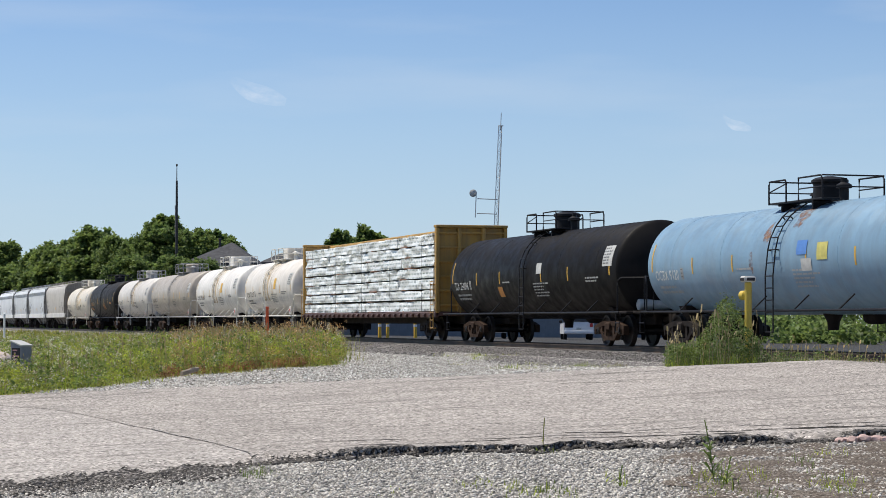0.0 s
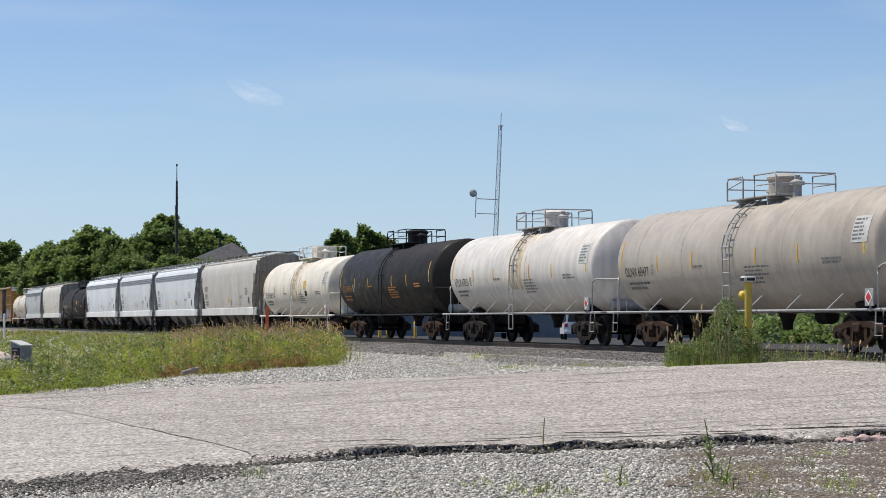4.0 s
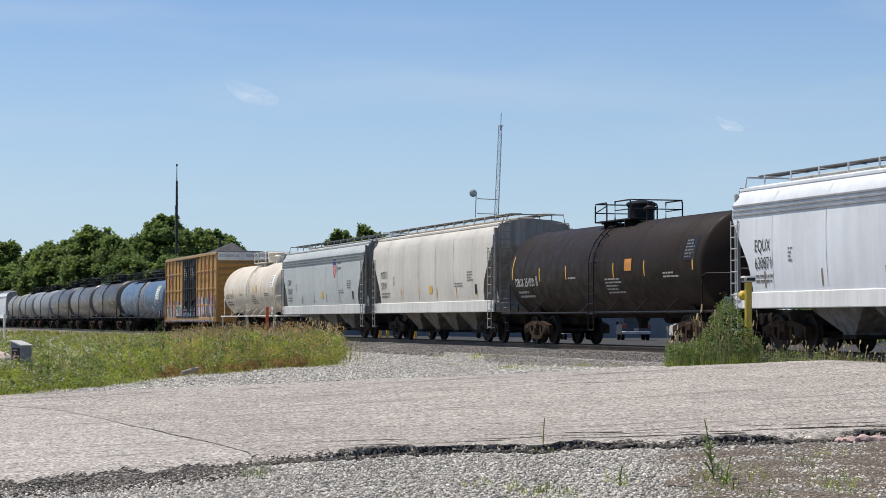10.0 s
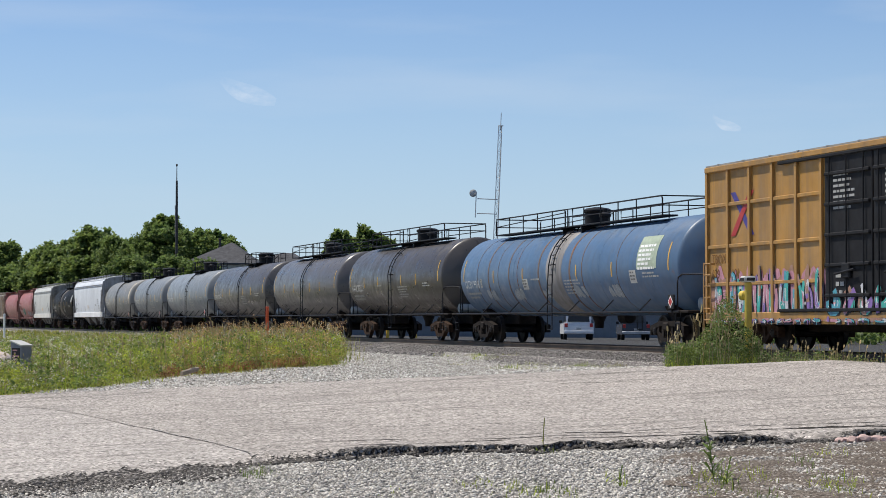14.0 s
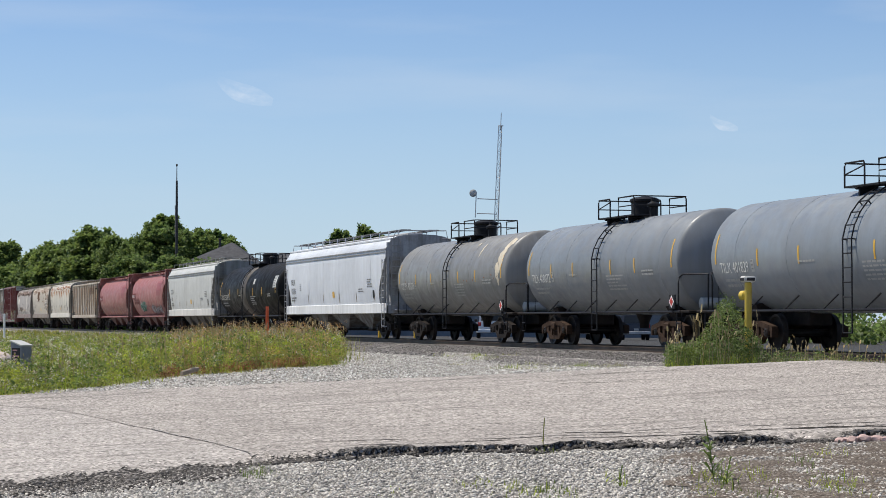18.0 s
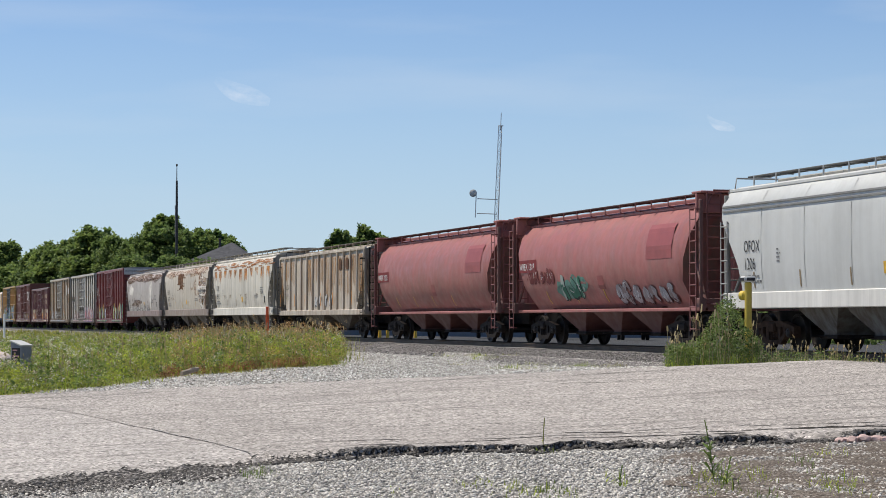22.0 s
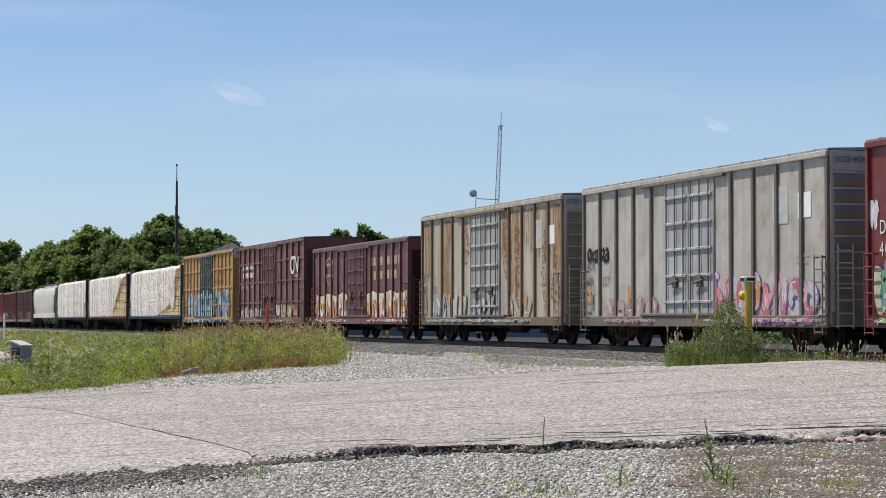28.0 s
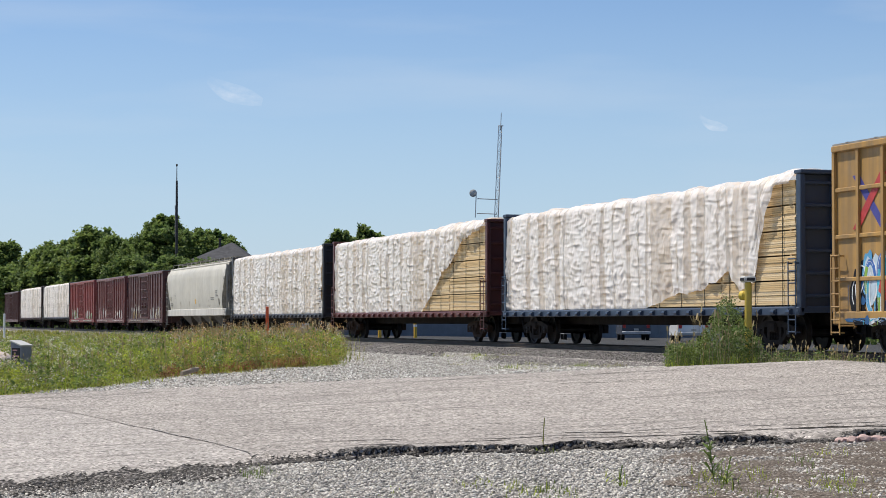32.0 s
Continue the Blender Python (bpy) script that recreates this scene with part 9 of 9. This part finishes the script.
def parked(x, d, rgb, label, kind, name):
    """A parked vehicle seen from behind or ahead: body, cabin, glass, lights, wheels."""
    z = ground_z(px_u(x, d), d) + 0.025
    c = thing(name, label, "car", Matrix.Translation(place(px_u(x, d), d, z)) @ Matrix.Rotation(radians(163), 4, "Z"), "parked vehicles")
    pm = plain("vehicle_paint", rgb, 0.25, 0, 0.04, 2, 0)
    W = 0.98
    side = [(-2.5, 0.4), (2.5, 0.4), (2.55, 0.75), (2.4, 1.0), (1.2, 1.08), (-2.5, 1.1), (-2.55, 0.7)]
    part("body", Geo().prism(side, -W, W), pm, c)
    cab = [(0.95, 1.08), (0.3, 1.82), (-2.3, 1.82), (-2.48, 1.1)] if kind == "suv" else [(1.1, 1.08), (0.5, 1.78), (-0.7, 1.78), (-0.9, 1.1)]
    part("cabin", Geo().loft([[(a, -W * 0.94, z_) for a, z_ in cab[:1] + cab[-1:]], [(a, W * 0.94, z_) for a, z_ in cab[:1] + cab[-1:]]], False, False).prism(cab, -W * 0.85, W * 0.85), pm, c)
    fx = cab[1][0]
    part("windscreen", Geo().add([(cab[0][0] + 0.01, -0.75, 1.14), (cab[0][0] + 0.01, 0.75, 1.14), (fx + 0.05, 0.65, 1.74), (fx + 0.05, -0.65, 1.74)], [(0, 1, 2, 3)]).mesh("windscreen", M_GLASS), M_GLASS, c)
    bx = cab[-1][0]
    part("rear_window", Geo().add([(bx - 0.02, -0.72, 1.2), (bx - 0.02, 0.72, 1.2), (cab[2][0] - 0.04, 0.65, 1.72), (cab[2][0] - 0.04, -0.65, 1.72)], [(0, 3, 2, 1)]).mesh("rear_window", M_GLASS), M_GLASS, c)
    for s in (-1, 1):
        part("side_window", Geo().add([(cab[-1][0] + 0.2, s * W * 0.86, 1.16), (cab[0][0] - 0.25, s * W * 0.86, 1.16), (cab[1][0] - 0.05, s * W * 0.86, 1.7), (cab[2][0] + 0.1, s * W * 0.86, 1.7)], [(0, 1, 2, 3)]).mesh("side_window", M_GLASS), M_GLASS, c)
        part("tail_light", Geo().cbox(-2.56, -2.5, s * 0.82 - 0.1, s * 0.82 + 0.1, 0.85, 1.1, 0.01), M_RED, c)
        part("headlight", Geo().cbox(2.47, 2.55, s * 0.72 - 0.16, s * 0.72 + 0.16, 0.72, 0.9, 0.01), M_GREYPLATE, c)
        part("mirror", Geo().cbox(0.75, 0.9, s * 1.02 - 0.1, s * 1.02 + 0.1, 1.12, 1.3, 0.02), M_BLACK, c)
        for a in (-1.6, 1.6):
            w = part("wheel", Geo().lathe([(s * 0.74, 0.2), (s * 0.74, 0.36), (s * 0.78, 0.385), (s * 0.93, 0.385), (s * 0.97, 0.36), (s * 0.97, 0.22)], 20, "y", (a, 0, 0.385)), M_TYRE, c)
            part("rim", Geo().lathe([(s * 0.93, 0.22), (s * 0.965, 0.18), (s * 0.955, 0.05)], 16, "y", (a, 0, 0.385)), M_GALV, w)
    part("rear_bumper", Geo().cbox(-2.66, -2.5, -W, W, 0.42, 0.62, 0.03), M_GALV if kind != "suv" else pm, c)
    part("front_bumper", Geo().cbox(2.5, 2.66, -W, W, 0.38, 0.62, 0.03), M_GALV, c)
    part("number_plate", Geo().box(-2.675, -2.662, -0.16, 0.16, 0.68, 0.82), M_GREYPLATE, c)
    part("grille", Geo().cbox(2.52, 2.58, -0.5, 0.5, 0.66, 0.92, 0.01), M_BLACK, c)
    if kind == "suv":
        part("roof_rack", Geo().tube([(-2.0, -0.7, 1.86), (0.2, -0.7, 1.86)], 0.03).tube([(-2.0, 0.7, 1.86), (0.2, 0.7, 1.86)], 0.03), M_BLACK, c)
    return c


parked(869, 142, (0.75, 0.75, 0.74), "white sport utility vehicle parked behind the tracks", "suv", "parked_suv")
parked(1020, 140, (0.74, 0.74, 0.74), "white sport utility vehicle parked in the yard", "suv", "parked_suv")
parked(1120, 146, (0.08, 0.085, 0.1), "dark grey pickup truck parked in the yard", "pickup", "parked_pickup")
parked(1219, 132, (0.77, 0.77, 0.76), "white pickup truck parked near the weeds", "pickup", "parked_pickup")
# thin wisps of cloud, far off
def cloud_material():
    m, n, l, b = material("cirrus", 1.0, 0, 0)
    # The wisps glow by themselves, in place of sunlight on the cloud.
    b = n.new("ShaderNodeEmission")
    b.inputs["Color"].default_value, b.inputs["Strength"].default_value = (0.80, 0.88, 1.0, 1), 0.85
    co = obj_coord(n)
    cl, mx = n.new("ShaderNodeBsdfTransparent"), n.new("ShaderNodeMixShader")
    gr = n.new("ShaderNodeTexGradient")
    gr.gradient_type = "SPHERICAL"
    mp = n.new("ShaderNodeMapping")
    mp.inputs["Scale"].default_value = (0.018, 0.018, 0.055)
    l.new(co, mp.inputs["Vector"]), l.new(mp.outputs["Vector"], gr.inputs["Vector"])
    mu = n.new("ShaderNodeMath")
    mu.operation = "MULTIPLY"
    l.new(gr.outputs["Fac"], mu.inputs[0])
    l.new(ramp(n, l, noise_node(n, l, 0.035, 7, co, (1, 1, 2.2), 0.65), [(0.35, (0.0,)), (0.8, (0.85,))]), mu.inputs[1])
    l.new(mu.outputs[0], mx.inputs[0])
    l.new(cl.outputs[0], mx.inputs[1]), l.new(b.outputs[0], mx.inputs[2])
    l.new(mx.outputs[0], n["Material Output"].inputs["Surface"])
    return m


M_CLOUD = cloud_material()
CLOUDS = []
for x, y, w, h, tl in ((455, 165, 52, 17, 14), (1305, 222, 26, 9, 8)):
    d0 = 2600.0
    g = Geo()
    vs, n_ = [], 24
    for i in range(n_ + 1):
        a = -1 + 2 * i / n_
        for b_ in (-1, 1):
            vs.append((a * w / 3700 * d0, 0, (b_ * h * (1 - a * a * 0.6) + 14 * a * a * (1 if a < 0 else -0.2)) / 3700 * d0))
    cl_ = new("cirrus_cloud", g.add(vs, [(2 * i, 2 * i + 1, 2 * i + 3, 2 * i + 2) for i in range(n_)]).mesh("cirrus_cloud", M_CLOUD))
    tagged(cl_, "faint white wisp of high cirrus cloud", "cloud", "cirrus wisps")
    CLOUDS.append((cl_, x, y, d0, tl))

# ---------------- ties, nearest first ----------------
tie = shared("tie", lambda: Geo().cbox(-0.115, 0.115, -1.3, 1.3, -0.35, -0.172, 0.015), M_TIE)
for i in range(300):
    part("tie", tie, M_TIE, track, "", Matrix.Translation((-20 - i * 0.5, 0.02 * math.sin(i * 7.1), 0)) @ Matrix.Rotation(0.012 * math.sin(i * 3.7), 4, "Z"))


def motions():
    """The train rolls past at an even speed; its wheelsets turn with it."""
    for ob, x in TRAIN:
        z = ob.location.z
        walk(ob, [(t, pose(x + SPEED * t, 0, z)) for t in (0, 8, 16, 24, 32)])
    for ob, x, y, d, tilt in CLOUDS:
        walk(ob, [(t, Matrix.Translation(at_px(x - 1.3 * t, y, d)) @ Matrix.Rotation(radians(73.2), 4, "Z") @ Matrix.Rotation(radians(tilt), 4, "Y")) for t in (0, 16, 32)])
    step = 89.0
    for e in (-1, 1):
        first = WHEELS[e][0]
        walk(first, [(i / FPS, pose(e * 0.89, 0, WHEEL_R, 0, (i * step) % 360, 0)) for i in range(32 * FPS + 1)])
        act = first.animation_data
        for w in WHEELS[e][1:]:
            w.rotation_mode = "QUATERNION"
            w.animation_data_create()
            w.animation_data.action = act.action
            w.animation_data.action_slot = act.action_slot


motions()
